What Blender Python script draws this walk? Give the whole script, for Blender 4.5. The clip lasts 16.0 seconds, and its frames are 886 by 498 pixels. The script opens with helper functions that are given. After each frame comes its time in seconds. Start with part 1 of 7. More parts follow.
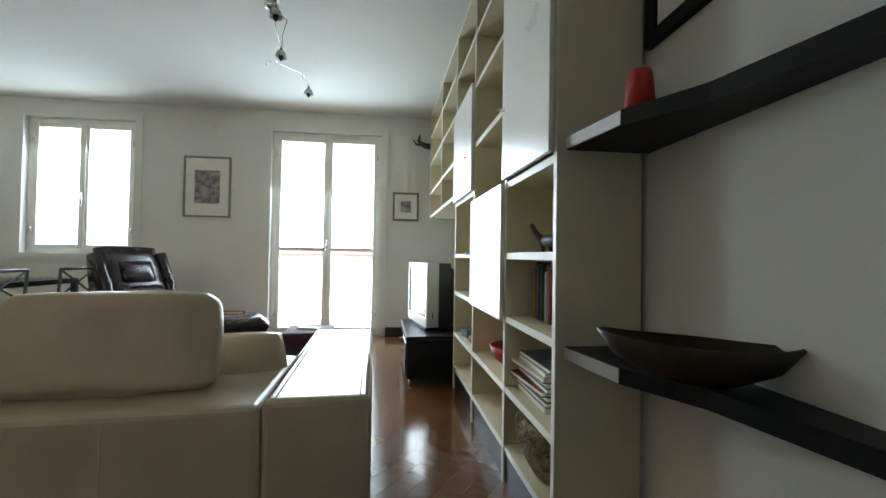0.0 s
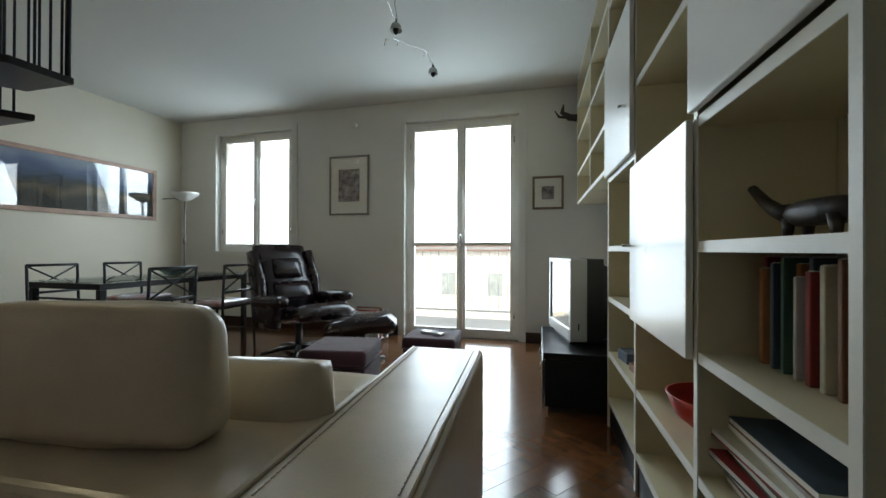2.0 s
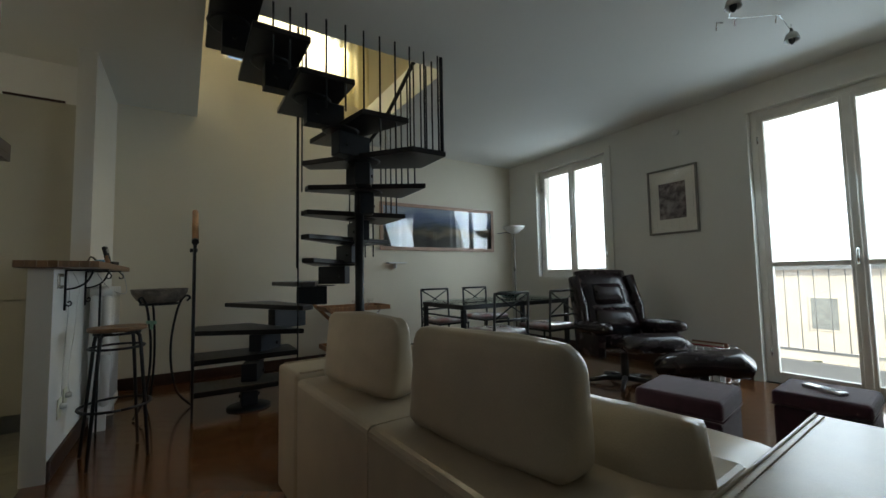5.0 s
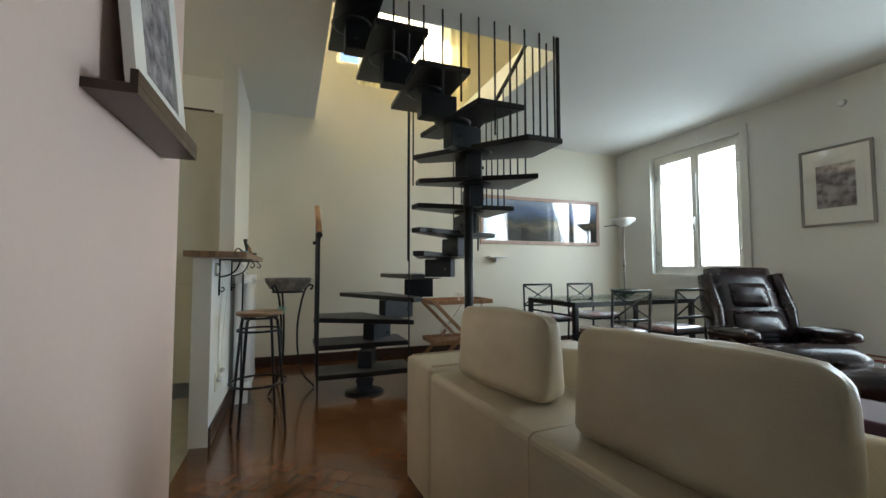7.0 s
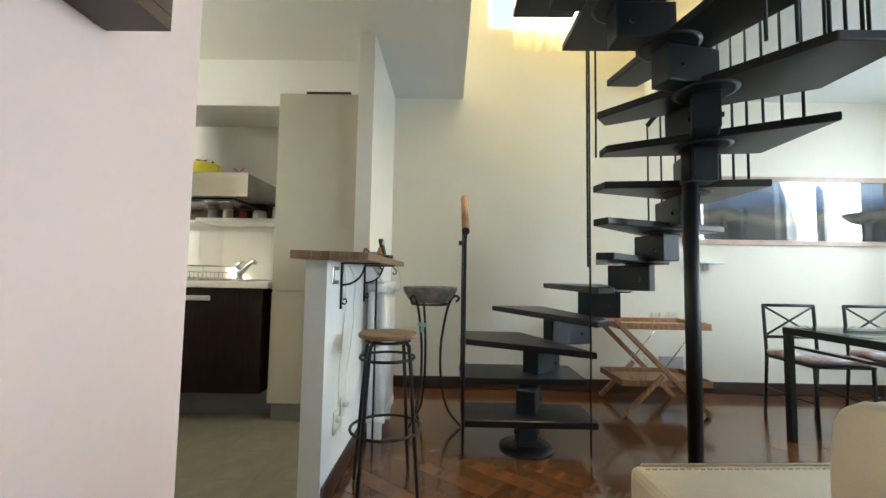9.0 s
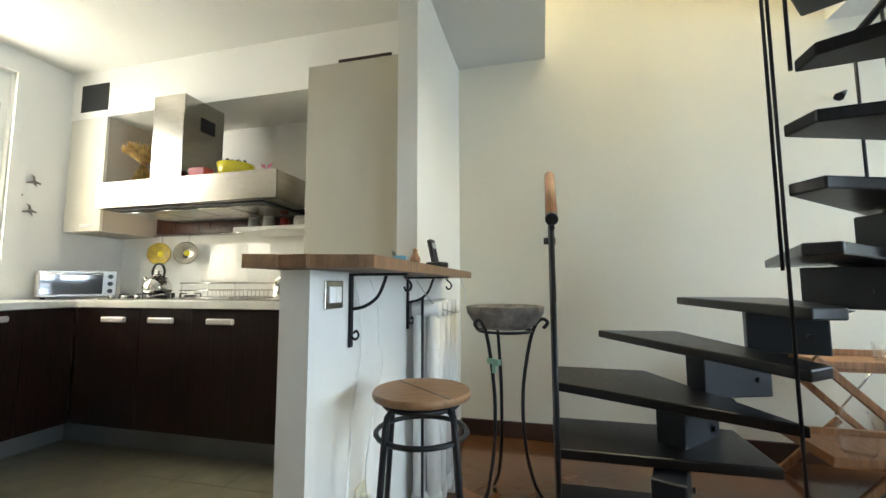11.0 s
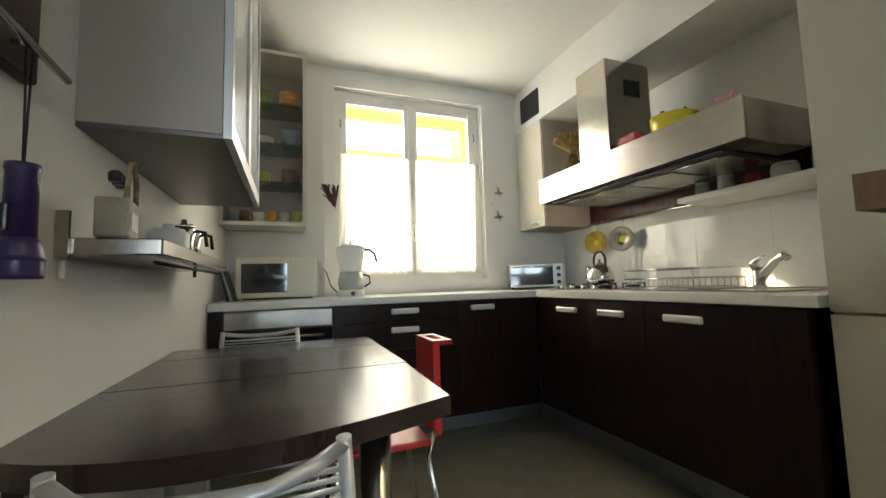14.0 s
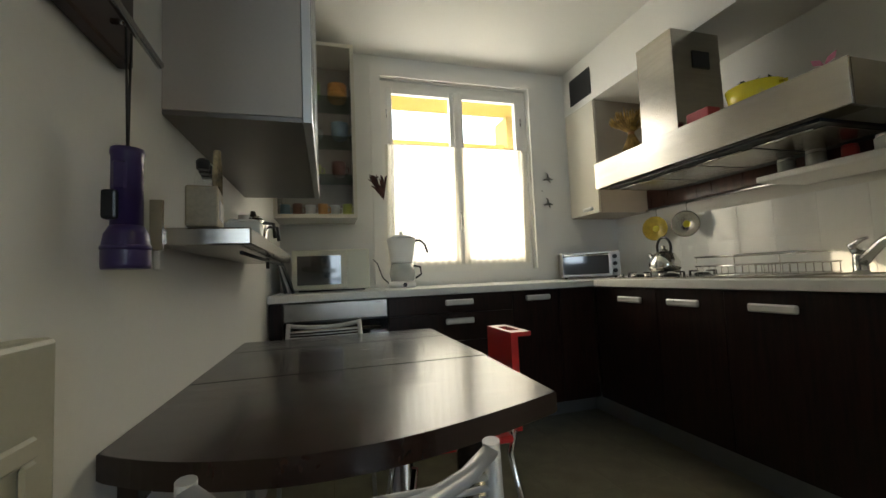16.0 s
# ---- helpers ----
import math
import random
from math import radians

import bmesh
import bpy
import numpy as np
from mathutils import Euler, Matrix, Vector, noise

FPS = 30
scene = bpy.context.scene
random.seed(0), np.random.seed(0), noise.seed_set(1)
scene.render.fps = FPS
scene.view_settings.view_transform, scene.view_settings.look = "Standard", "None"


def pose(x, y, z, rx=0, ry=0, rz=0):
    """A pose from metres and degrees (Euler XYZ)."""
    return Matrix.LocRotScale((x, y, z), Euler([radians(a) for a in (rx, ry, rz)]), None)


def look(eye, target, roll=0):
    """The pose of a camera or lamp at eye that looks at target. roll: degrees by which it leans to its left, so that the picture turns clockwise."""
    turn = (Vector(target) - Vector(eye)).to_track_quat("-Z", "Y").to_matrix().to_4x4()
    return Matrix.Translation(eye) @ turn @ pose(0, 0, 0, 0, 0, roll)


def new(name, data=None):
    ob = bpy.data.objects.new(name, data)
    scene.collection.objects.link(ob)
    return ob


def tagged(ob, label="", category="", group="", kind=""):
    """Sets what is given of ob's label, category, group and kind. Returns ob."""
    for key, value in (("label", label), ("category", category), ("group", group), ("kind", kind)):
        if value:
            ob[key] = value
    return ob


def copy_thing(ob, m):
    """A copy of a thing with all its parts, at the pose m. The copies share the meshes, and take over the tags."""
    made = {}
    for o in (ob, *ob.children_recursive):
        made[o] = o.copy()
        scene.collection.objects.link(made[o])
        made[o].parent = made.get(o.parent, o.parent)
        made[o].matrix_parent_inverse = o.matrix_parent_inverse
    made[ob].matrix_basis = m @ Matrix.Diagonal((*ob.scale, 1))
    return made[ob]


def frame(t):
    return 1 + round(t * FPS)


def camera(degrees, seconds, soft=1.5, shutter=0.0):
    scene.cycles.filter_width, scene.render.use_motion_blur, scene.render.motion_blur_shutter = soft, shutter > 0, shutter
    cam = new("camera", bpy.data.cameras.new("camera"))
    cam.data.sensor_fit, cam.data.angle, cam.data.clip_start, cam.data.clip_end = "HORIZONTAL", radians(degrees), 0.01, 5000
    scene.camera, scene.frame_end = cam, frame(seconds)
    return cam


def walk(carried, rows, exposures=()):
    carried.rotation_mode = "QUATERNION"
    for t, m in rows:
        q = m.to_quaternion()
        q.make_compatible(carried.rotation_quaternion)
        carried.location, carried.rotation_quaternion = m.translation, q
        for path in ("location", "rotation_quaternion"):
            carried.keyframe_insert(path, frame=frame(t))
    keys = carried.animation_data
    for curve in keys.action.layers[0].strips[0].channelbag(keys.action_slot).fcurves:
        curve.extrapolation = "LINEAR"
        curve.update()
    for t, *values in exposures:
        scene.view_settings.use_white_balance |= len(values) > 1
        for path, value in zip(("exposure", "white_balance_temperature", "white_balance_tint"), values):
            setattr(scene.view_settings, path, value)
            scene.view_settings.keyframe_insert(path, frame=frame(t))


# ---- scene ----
cam = camera(95.7, 16.0)
PATH = [
    (0, (-0.02, 0.359, 0.923), (0.204, 2.346, 0.961), 0.9),
    (0.5, (0.023, 0.496, 0.918), (0.023, 2.496, 0.929), -0.0),
    (1, (0.09, 0.629, 0.92), (-0.233, 2.602, 0.921), 1.2),
    (1.5, (0.101, 0.771, 0.913), (-0.322, 2.726, 0.907), 1.3),
    (2, (0.094, 0.921, 0.919), (-0.426, 2.852, 0.926), 0.2),
    (2.5, (0.111, 1.019, 0.928), (-0.732, 2.832, 0.945), -0.5),
    (3, (0.135, 1.058, 0.935), (-0.945, 2.739, 1.012), -0.3),
    (3.5, (0.135, 1.059, 0.947), (-1.026, 2.683, 1.063), -0.9),
    (4, (0.097, 1.039, 0.947), (-1.194, 2.562, 1.064), -0.8),
    (4.5, (0.063, 0.981, 0.949), (-1.408, 2.331, 1.064), -0.7),
    (5, (-0.005, 0.914, 0.95), (-1.684, 1.994, 1.078), -1.1),
    (7.5, (-0.301, 0.779, 0.952), (-2.23, 1.298, 1.048), 0.4),
    (8, (-0.531, 0.796, 0.967), (-2.516, 1.018, 1.069), 0.6),
    (10.5, (-1.628, 0.967, 0.963), (-3.61, 0.743, 1.123), 0.6),
    (11, (-1.79, 0.935, 0.978), (-3.723, 0.453, 1.161), -0.2),
    (11.5, (-1.929, 0.895, 0.976), (-3.722, 0.023, 1.135), 0.5),
    (12, (-1.995, 0.837, 0.968), (-3.577, -0.38, 1.106), -0.1),
    (12.5, (-2.04, 0.725, 0.977), (-3.445, -0.687, 1.163), -1.5),
    (13, (-2.06, 0.62, 0.976), (-3.317, -0.923, 1.168), -1.2),
    (13.5, (-2.102, 0.516, 0.966), (-3.096, -1.211, 1.14), -1.1),
    (14, (-2.113, 0.453, 0.969), (-2.825, -1.409, 1.135), -1.7),
    (14.5, (-2.092, 0.409, 0.97), (-2.763, -1.469, 1.126), -2.5),
    (15, (-2.064, 0.383, 0.967), (-2.689, -1.512, 1.112), -2.3),
    (15.5, (-2.039, 0.368, 0.966), (-2.624, -1.539, 1.102), -2.5),
    (16, (-2.02, 0.359, 0.965), (-2.577, -1.557, 1.096), -2.4),
]

EXPOSURE = [(0, 1.8, 6700, 8), (1.5, 1.15, 6700, 8), (3.5, 0.45, 6700, 8), (5, 0.28, 6700, 8), (7.5, 1.86, 6700, 9), (10.5, 2.38, 6300, 8), (12.5, 2.2, 6400, 8), (14, 1.47, 6500, 9), (16, 0.8, 6500, 9)]
walk(cam, [(t, look(eye, target, roll)) for t, eye, target, roll in PATH], EXPOSURE)

# ---- world, sun and window light ----
world = bpy.data.worlds.new("sky")
scene.world = world
world.use_nodes = True
wt = world.node_tree
sky = wt.nodes.new("ShaderNodeTexSky")
sky.sky_type = "NISHITA"
sky.sun_disc = False
sky.dust_density = 2.0
sky.air_density = 1.2
sky.sun_elevation = radians(27)
sky.sun_rotation = radians(136.5)
wt.nodes["Background"].inputs["Strength"].default_value = 0.15
wt.links.new(sky.outputs[0], wt.nodes["Background"].inputs[0])

sun_data = bpy.data.lights.new("sun", "SUN")
sun_data.energy = 3.0
sun_data.angle = radians(0.5)
sun_data.color = (1.0, 0.82, 0.55)
sun = new("sun", sun_data)
sun.matrix_world = look((6.4, -6.7, 4.72), (0, 0, 0))


def window_light(name, place, target, w, h, power, color):
    d = bpy.data.lights.new(name, "AREA")
    d.shape, d.size, d.size_y, d.energy, d.color = "RECTANGLE", w, h, power, color
    ob = new(name, d)
    ob.matrix_world = look(place, target)
    return ob


window_light("sky_light", (-0.83, 5.22, 1.2), (-0.83, 4.0, 0.8), 1.1, 2.1, 22, (0.64, 0.83, 1.0))
window_light("sky_light", (-3.4, 5.22, 1.65), (-3.4, 4.0, 1.2), 0.9, 1.2, 11, (0.64, 0.83, 1.0))
window_light("sky_light", (-2.98, -2.55, 1.7), (-2.98, -1.0, 1.6), 1.0, 1.2, 12, (1.0, 0.95, 0.85))
window_light("sky_light", (-4.56, 2.0, 3.7), (-3.6, 1.6, 2.6), 1.0, 1.2, 30, (1.0, 0.88, 0.58))


# bright hazy sky towards the horizon, far beyond the gardens
haze = bpy.data.materials.new("hazy_glow")
haze.use_nodes = True
haze.node_tree.nodes["Principled BSDF"].inputs["Base Color"].default_value = (0, 0, 0, 1)
haze.node_tree.nodes["Principled BSDF"].inputs["Emission Color"].default_value = (0.82, 0.92, 1.0, 1)
haze.node_tree.nodes["Principled BSDF"].inputs["Emission Strength"].default_value = 2.6
for side, top in ((1, 75.0), (-1, 35.0)):
    bm = bmesh.new()
    ring = []
    for k in range(17):
        a = radians(10 + k * 10) * side
        ring.append((bm.verts.new((76 * math.cos(a), 76 * math.sin(a), -6)), bm.verts.new((76 * math.cos(a), 76 * math.sin(a), top))))
    for (p, q), (r, s) in zip(ring, ring[1:]):
        bm.faces.new((p, r, s, q))
    me = bpy.data.meshes.new("backdrop")
    bm.to_mesh(me)
    bm.free()
    me.materials.append(haze)
    tagged(new("backdrop", me), label="pale hazy bright sky low over the horizon", kind="structure")

# ---- materials ----
def mat(name, base, rough=0.5, metal=0.0, var=0.06, scale=3.0, bump=0.0, bscale=150.0, coat=0.0, alt=None, stretch=(1, 1, 1), spec=0.5, trans=0.0, emit=None, estr=0.0, rvar=0.08, island=0.0, sheen=0.0, wave=0.0, wscale=20.0, obj=0.0):
    m = bpy.data.materials.new(name)
    m.use_nodes = True
    nt = m.node_tree
    n, l = nt.nodes, nt.links
    b = n["Principled BSDF"]
    tc = n.new("ShaderNodeTexCoord")
    mp = n.new("ShaderNodeMapping")
    mp.inputs["Scale"].default_value = stretch
    l.new(tc.outputs["Object"], mp.inputs[0])
    big = n.new("ShaderNodeTexNoise")
    big.inputs["Scale"].default_value = scale
    big.inputs["Detail"].default_value = 5
    l.new(mp.outputs[0], big.inputs["Vector"])
    fine = n.new("ShaderNodeTexNoise")
    fine.inputs["Scale"].default_value = bscale
    fine.inputs["Detail"].default_value = 3
    l.new(mp.outputs[0], fine.inputs["Vector"])
    ramp = n.new("ShaderNodeValToRGB")
    dark = alt or tuple(max(0, c * (1 - 2.2 * var)) for c in base)
    ramp.color_ramp.elements[0].position, ramp.color_ramp.elements[1].position = 0.32, 0.68
    ramp.color_ramp.elements[0].color = (*dark, 1)
    ramp.color_ramp.elements[1].color = (*base, 1)
    add = n.new("ShaderNodeMath")
    add.operation = "MULTIPLY_ADD"
    l.new(fine.outputs["Fac"], add.inputs[0])
    add.inputs[1].default_value = 0.3
    sub = n.new("ShaderNodeMath")
    sub.operation = "SUBTRACT"
    l.new(big.outputs["Fac"], sub.inputs[0])
    sub.inputs[1].default_value = 0.15
    l.new(sub.outputs[0], add.inputs[2])
    l.new(add.outputs[0], ramp.inputs[0])
    color = ramp.outputs["Color"]
    height = fine.outputs["Fac"]
    if wave:
        wv = n.new("ShaderNodeTexWave")
        wv.inputs["Scale"].default_value = wscale
        wv.inputs["Distortion"].default_value = 3.5
        wv.inputs["Detail"].default_value = 3
        wv.bands_direction = "Y"
        l.new(mp.outputs[0], wv.inputs["Vector"])
        mx = n.new("ShaderNodeMixRGB")
        mx.blend_type = "MULTIPLY"
        mx.inputs[0].default_value = wave
        l.new(color, mx.inputs[1])
        l.new(wv.outputs["Color"], mx.inputs[2])
        color = mx.outputs[0]
    if obj or island:
        if obj:
            info = n.new("ShaderNodeObjectInfo")
            rnd = info.outputs["Random"]
        else:
            info = n.new("ShaderNodeNewGeometry")
            rnd = info.outputs["Random Per Island"]
        amt = obj or island
        mr = n.new("ShaderNodeMapRange")
        mr.inputs[3].default_value, mr.inputs[4].default_value = 1 - amt, 1 + amt
        l.new(rnd, mr.inputs[0])
        hs = n.new("ShaderNodeHueSaturation")
        l.new(mr.outputs[0], hs.inputs["Value"])
        l.new(color, hs.inputs["Color"])
        color = hs.outputs[0]
    l.new(color, b.inputs["Base Color"])
    rr = n.new("ShaderNodeMapRange")
    rr.inputs[3].default_value, rr.inputs[4].default_value = max(0.02, rough - rvar), min(1, rough + rvar)
    l.new(big.outputs["Fac"], rr.inputs[0])
    l.new(rr.outputs[0], b.inputs["Roughness"])
    b.inputs["Metallic"].default_value = metal
    b.inputs["Coat Weight"].default_value = coat
    b.inputs["Coat Roughness"].default_value = 0.08
    b.inputs["Specular IOR Level"].default_value = spec
    b.inputs["Transmission Weight"].default_value = trans
    b.inputs["Sheen Weight"].default_value = sheen
    if emit:
        b.inputs["Emission Color"].default_value = (*emit, 1)
        b.inputs["Emission Strength"].default_value = estr
    if bump:
        bp = n.new("ShaderNodeBump")
        bp.inputs["Strength"].default_value = min(1.0, bump)
        bp.inputs["Distance"].default_value = 0.004
        l.new(height, bp.inputs["Height"])
        l.new(bp.outputs[0], b.inputs["Normal"])
    return m


def glass_mat(name, tint=(1, 1, 1), rough=0.02, ior=1.45):
    """Thin clear pane: see-through with a mirror-like sheen."""
    m = bpy.data.materials.new(name)
    m.use_nodes = True
    n, l = m.node_tree.nodes, m.node_tree.links
    n.remove(n["Principled BSDF"])
    out = n["Material Output"]
    t, g, mx, fr, pw, ma = (n.new("ShaderNode" + k) for k in ("BsdfTransparent", "BsdfGlossy", "MixShader", "LayerWeight", "Math", "Math"))
    t.inputs[0].default_value = (*tint, 1)
    g.inputs["Roughness"].default_value = rough
    fr.inputs["Blend"].default_value = 0.5
    pw.operation, ma.operation = "POWER", "MULTIPLY_ADD"
    pw.inputs[1].default_value = 5
    f0 = ((ior - 1) / (ior + 1)) ** 2
    ma.inputs[1].default_value, ma.inputs[2].default_value = 0.6 * (1 - f0), f0
    l.new(fr.outputs["Facing"], pw.inputs[0])
    l.new(pw.outputs[0], ma.inputs[0])
    l.new(ma.outputs[0], mx.inputs[0])
    l.new(t.outputs[0], mx.inputs[1])
    l.new(g.outputs[0], mx.inputs[2])
    l.new(mx.outputs[0], out.inputs[0])
    return m


def cloth_mat(name, base, see=0.35):
    """Sheer curtain cloth that glows with the light behind it."""
    m = bpy.data.materials.new(name)
    m.use_nodes = True
    n, l = m.node_tree.nodes, m.node_tree.links
    n.remove(n["Principled BSDF"])
    out = n["Material Output"]
    d, tl, tp, m1, m2 = (n.new("ShaderNode" + k) for k in ("BsdfDiffuse", "BsdfTranslucent", "BsdfTransparent", "MixShader", "MixShader"))
    noi = n.new("ShaderNodeTexNoise")
    noi.inputs["Scale"].default_value = 60
    mr = n.new("ShaderNodeMapRange")
    mr.inputs[3].default_value, mr.inputs[4].default_value = see * 0.7, see * 1.3
    l.new(noi.outputs["Fac"], mr.inputs[0])
    l.new(mr.outputs[0], m2.inputs[0])
    d.inputs[0].default_value = (*base, 1)
    tl.inputs[0].default_value = (*base, 1)
    m1.inputs[0].default_value = 0.6
    l.new(d.outputs[0], m1.inputs[1])
    l.new(tl.outputs[0], m1.inputs[2])
    l.new(m1.outputs[0], m2.inputs[1])
    l.new(tp.outputs[0], m2.inputs[2])
    l.new(m2.outputs[0], out.inputs[0])
    return m


WALL = mat("wall_paint", (0.74, 0.73, 0.68), 0.75, var=0.025, scale=1.3, bump=0.12, bscale=90)
WALL_K = mat("kitchen_wall_paint", (0.78, 0.77, 0.73), 0.7, var=0.02, scale=1.3, bump=0.1, bscale=90)
WALL_Y = mat("cream_wall_paint", (0.78, 0.725, 0.6), 0.75, var=0.03, scale=1.2, bump=0.12, bscale=90)
PINK = mat("pink_wall_paint", (0.74, 0.56, 0.49), 0.7, var=0.03, scale=1.5, bump=0.12, bscale=80)
CEIL = mat("ceiling_paint", (0.7, 0.7, 0.66), 0.8, var=0.02, scale=1.0, bump=0.08, bscale=70)
PARQUET = mat("varnished_parquet", (0.14, 0.056, 0.021), 0.17, var=0.12, scale=2.0, bump=0.06, bscale=60, coat=0.5, stretch=(1, 9, 1), obj=0.17, rvar=0.05)
PARQUET_FAR = mat("varnished_parquet_joined", (0.14, 0.056, 0.021), 0.17, var=0.12, scale=2.0, bump=0.06, bscale=60, coat=0.5, stretch=(1, 9, 1), island=0.17, rvar=0.05)
GROUT = mat("dark_joint", (0.03, 0.018, 0.012), 0.6)
TILE_F = mat("kitchen_floor_tile", (0.31, 0.285, 0.2), 0.35, var=0.12, scale=9, bump=0.1, bscale=120, coat=0.15, obj=0.04)
TILE_G = mat("floor_tile_grout", (0.2, 0.185, 0.13), 0.8)
SKIRT = mat("dark_skirting_wood", (0.05, 0.022, 0.014), 0.35, var=0.15, scale=8, stretch=(8, 1, 1))
# distant panes: the pale blue-grey base colour paints in their bright reflection
REFLGLASS = mat("far_glass_painted_reflection", (0.35, 0.4, 0.42), 0.2, var=0.1)
WHITE = mat("white_lacquer", (0.8, 0.79, 0.76), 0.35, var=0.02, bump=0.02)
FRAME = mat("window_frame_paint", (0.82, 0.8, 0.74), 0.4, var=0.04, scale=6, bump=0.04)
SHELFW = mat("bookcase_cream_laminate", (0.7, 0.63, 0.44), 0.45, var=0.04, scale=4, bump=0.03, bscale=120)
SHELFF = mat("bookcase_white_edge", (0.8, 0.78, 0.7), 0.4, var=0.02)
DOORW = mat("bookcase_door_lacquer", (0.8, 0.79, 0.74), 0.3, var=0.02, coat=0.2)
BLACKW = mat("black_stained_wood", (0.009, 0.01, 0.013), 0.45, spec=0.25, var=0.2, scale=12, bump=0.08, bscale=80, stretch=(1, 6, 1))
LEATHER = mat("ivory_leather", (0.55, 0.455, 0.32), 0.34, var=0.07, scale=7, bump=0.14, bscale=260, coat=0.1)
THREAD = mat("waxed_thread", (0.5, 0.42, 0.3), 0.7)
LEATHER_D = mat("dark_brown_leather", (0.022, 0.011, 0.013), 0.26, var=0.2, scale=9, bump=0.3, bscale=60, coat=0.15)
PURPLE = mat("aubergine_fabric", (0.065, 0.02, 0.04), 0.85, var=0.15, scale=30, bump=0.5, bscale=300, sheen=0.3)
BLACKM = mat("black_iron", (0.011, 0.012, 0.014), 0.42, spec=0.35, metal=0.0, var=0.15, scale=20, bump=0.1)
STEPW = mat("dark_tread_wood", (0.012, 0.01, 0.01), 0.33, spec=0.35, var=0.25, scale=9, bump=0.06, bscale=60, stretch=(1, 8, 1))
GREYM = mat("charcoal_steel", (0.013, 0.016, 0.021), 0.42, spec=0.35, metal=0.0, var=0.08)
STEEL = mat("brushed_steel", (0.5, 0.47, 0.42), 0.23, metal=1.0, var=0.05, scale=4, bump=0.05, bscale=400, stretch=(1, 1, 12))
CHROME = mat("polished_chrome", (0.75, 0.75, 0.74), 0.1, metal=1.0, var=0.02)
WENGE = mat("wenge_veneer", (0.026, 0.009, 0.006), 0.38, spec=0.3, var=0.3, scale=5, bump=0.06, bscale=90, stretch=(14, 14, 1), wave=0.25, wscale=6)
TABLEW = mat("dark_table_wood", (0.034, 0.017, 0.012), 0.24, var=0.2, scale=4, bump=0.05, bscale=70, stretch=(1, 9, 1), coat=0.25)
TOPW = mat("white_worktop", (0.78, 0.77, 0.72), 0.3, var=0.03, scale=20)
PLINTH = mat("brushed_aluminium_plinth", (0.3, 0.32, 0.34), 0.35, metal=0.5, var=0.04)
BUTCHER = mat("oiled_oak_block", (0.27, 0.15, 0.075), 0.4, var=0.22, scale=9, bump=0.06, bscale=80, stretch=(8, 1, 1), obj=0.14)
OAK = mat("oiled_teak", (0.4, 0.19, 0.08), 0.45, var=0.2, scale=7, bump=0.06, bscale=80, stretch=(1, 10, 1))
BEIGE = mat("beige_cabinet_lacquer", (0.5, 0.47, 0.37), 0.4, var=0.03)
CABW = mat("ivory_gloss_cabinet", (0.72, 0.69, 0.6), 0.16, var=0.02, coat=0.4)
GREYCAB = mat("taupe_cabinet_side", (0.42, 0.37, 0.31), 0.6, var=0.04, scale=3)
JARG = mat("thick_jar_glass", (0.55, 0.56, 0.53), 0.12, var=0.15, coat=0.6)
BACKSPL = mat("glazed_white_tile", (0.85, 0.86, 0.85), 0.12, var=0.02, coat=0.4, bump=0.03, bscale=12)
RED = mat("red_plastic", (0.5, 0.02, 0.018), 0.3, var=0.06)
REDM = mat("red_lampshade_enamel", (0.55, 0.035, 0.02), 0.5, var=0.1)
YELLOW = mat("yellow_enamel", (0.75, 0.62, 0.04), 0.2, var=0.05, coat=0.4)
PURP = mat("purple_plastic", (0.04, 0.022, 0.1), 0.35, var=0.06)
IVORYD = mat("dull_ivory_paint", (0.42, 0.4, 0.3), 0.4, var=0.04)
CREAMP = mat("cream_plastic", (0.72, 0.7, 0.55), 0.4, var=0.03)
WHITEP = mat("white_plastic", (0.8, 0.8, 0.77), 0.35, var=0.02)
BLACKP = mat("black_plastic", (0.015, 0.015, 0.016), 0.3, var=0.1)
DGLASS = mat("dark_glass", (0.01, 0.01, 0.012), 0.03, var=0.1, coat=0.8, rvar=0.01)
SILVER = mat("silver_plastic", (0.5, 0.5, 0.5), 0.35, metal=0.5, var=0.03)
PAPER = mat("white_mount_paper", (0.8, 0.78, 0.72), 0.8, var=0.02)
STONE = mat("grey_brown_stone", (0.27, 0.235, 0.2), 0.7, var=0.3, scale=14, bump=0.4, bscale=60)
BOWLW = mat("carved_dark_wood", (0.045, 0.028, 0.018), 0.45, var=0.3, scale=14, bump=0.3, bscale=60)
WICKER = mat("pale_wicker", (0.42, 0.34, 0.2), 0.8, var=0.35, scale=40, bump=0.6, bscale=120)
STRAW = mat("dried_straw", (0.5, 0.33, 0.1), 0.8, var=0.3, scale=30)
GLASS = glass_mat("clear_glass")
CURTAIN = cloth_mat("sheer_curtain", (0.86, 0.83, 0.74), 0.03)
COPPERF = mat("pinkish_wood_frame", (0.5, 0.33, 0.25), 0.4, var=0.12, scale=10)
SILVERF = mat("pewter_frame", (0.24, 0.23, 0.21), 0.35, metal=0.6, var=0.06)
CONCRETE = mat("outdoor_ground", (0.4, 0.38, 0.34), 0.9, var=0.12, scale=0.6, bump=0.3)
FACADE = mat("ochre_facade", (0.72, 0.55, 0.2), 0.85, var=0.06, scale=0.8, bump=0.2)
FACADE2 = mat("pale_facade", (0.8, 0.78, 0.72), 0.85, var=0.06, scale=0.8)
LEAF = mat("foliage", (0.07, 0.1, 0.03), 0.7, var=0.3, scale=6, island=0.3)
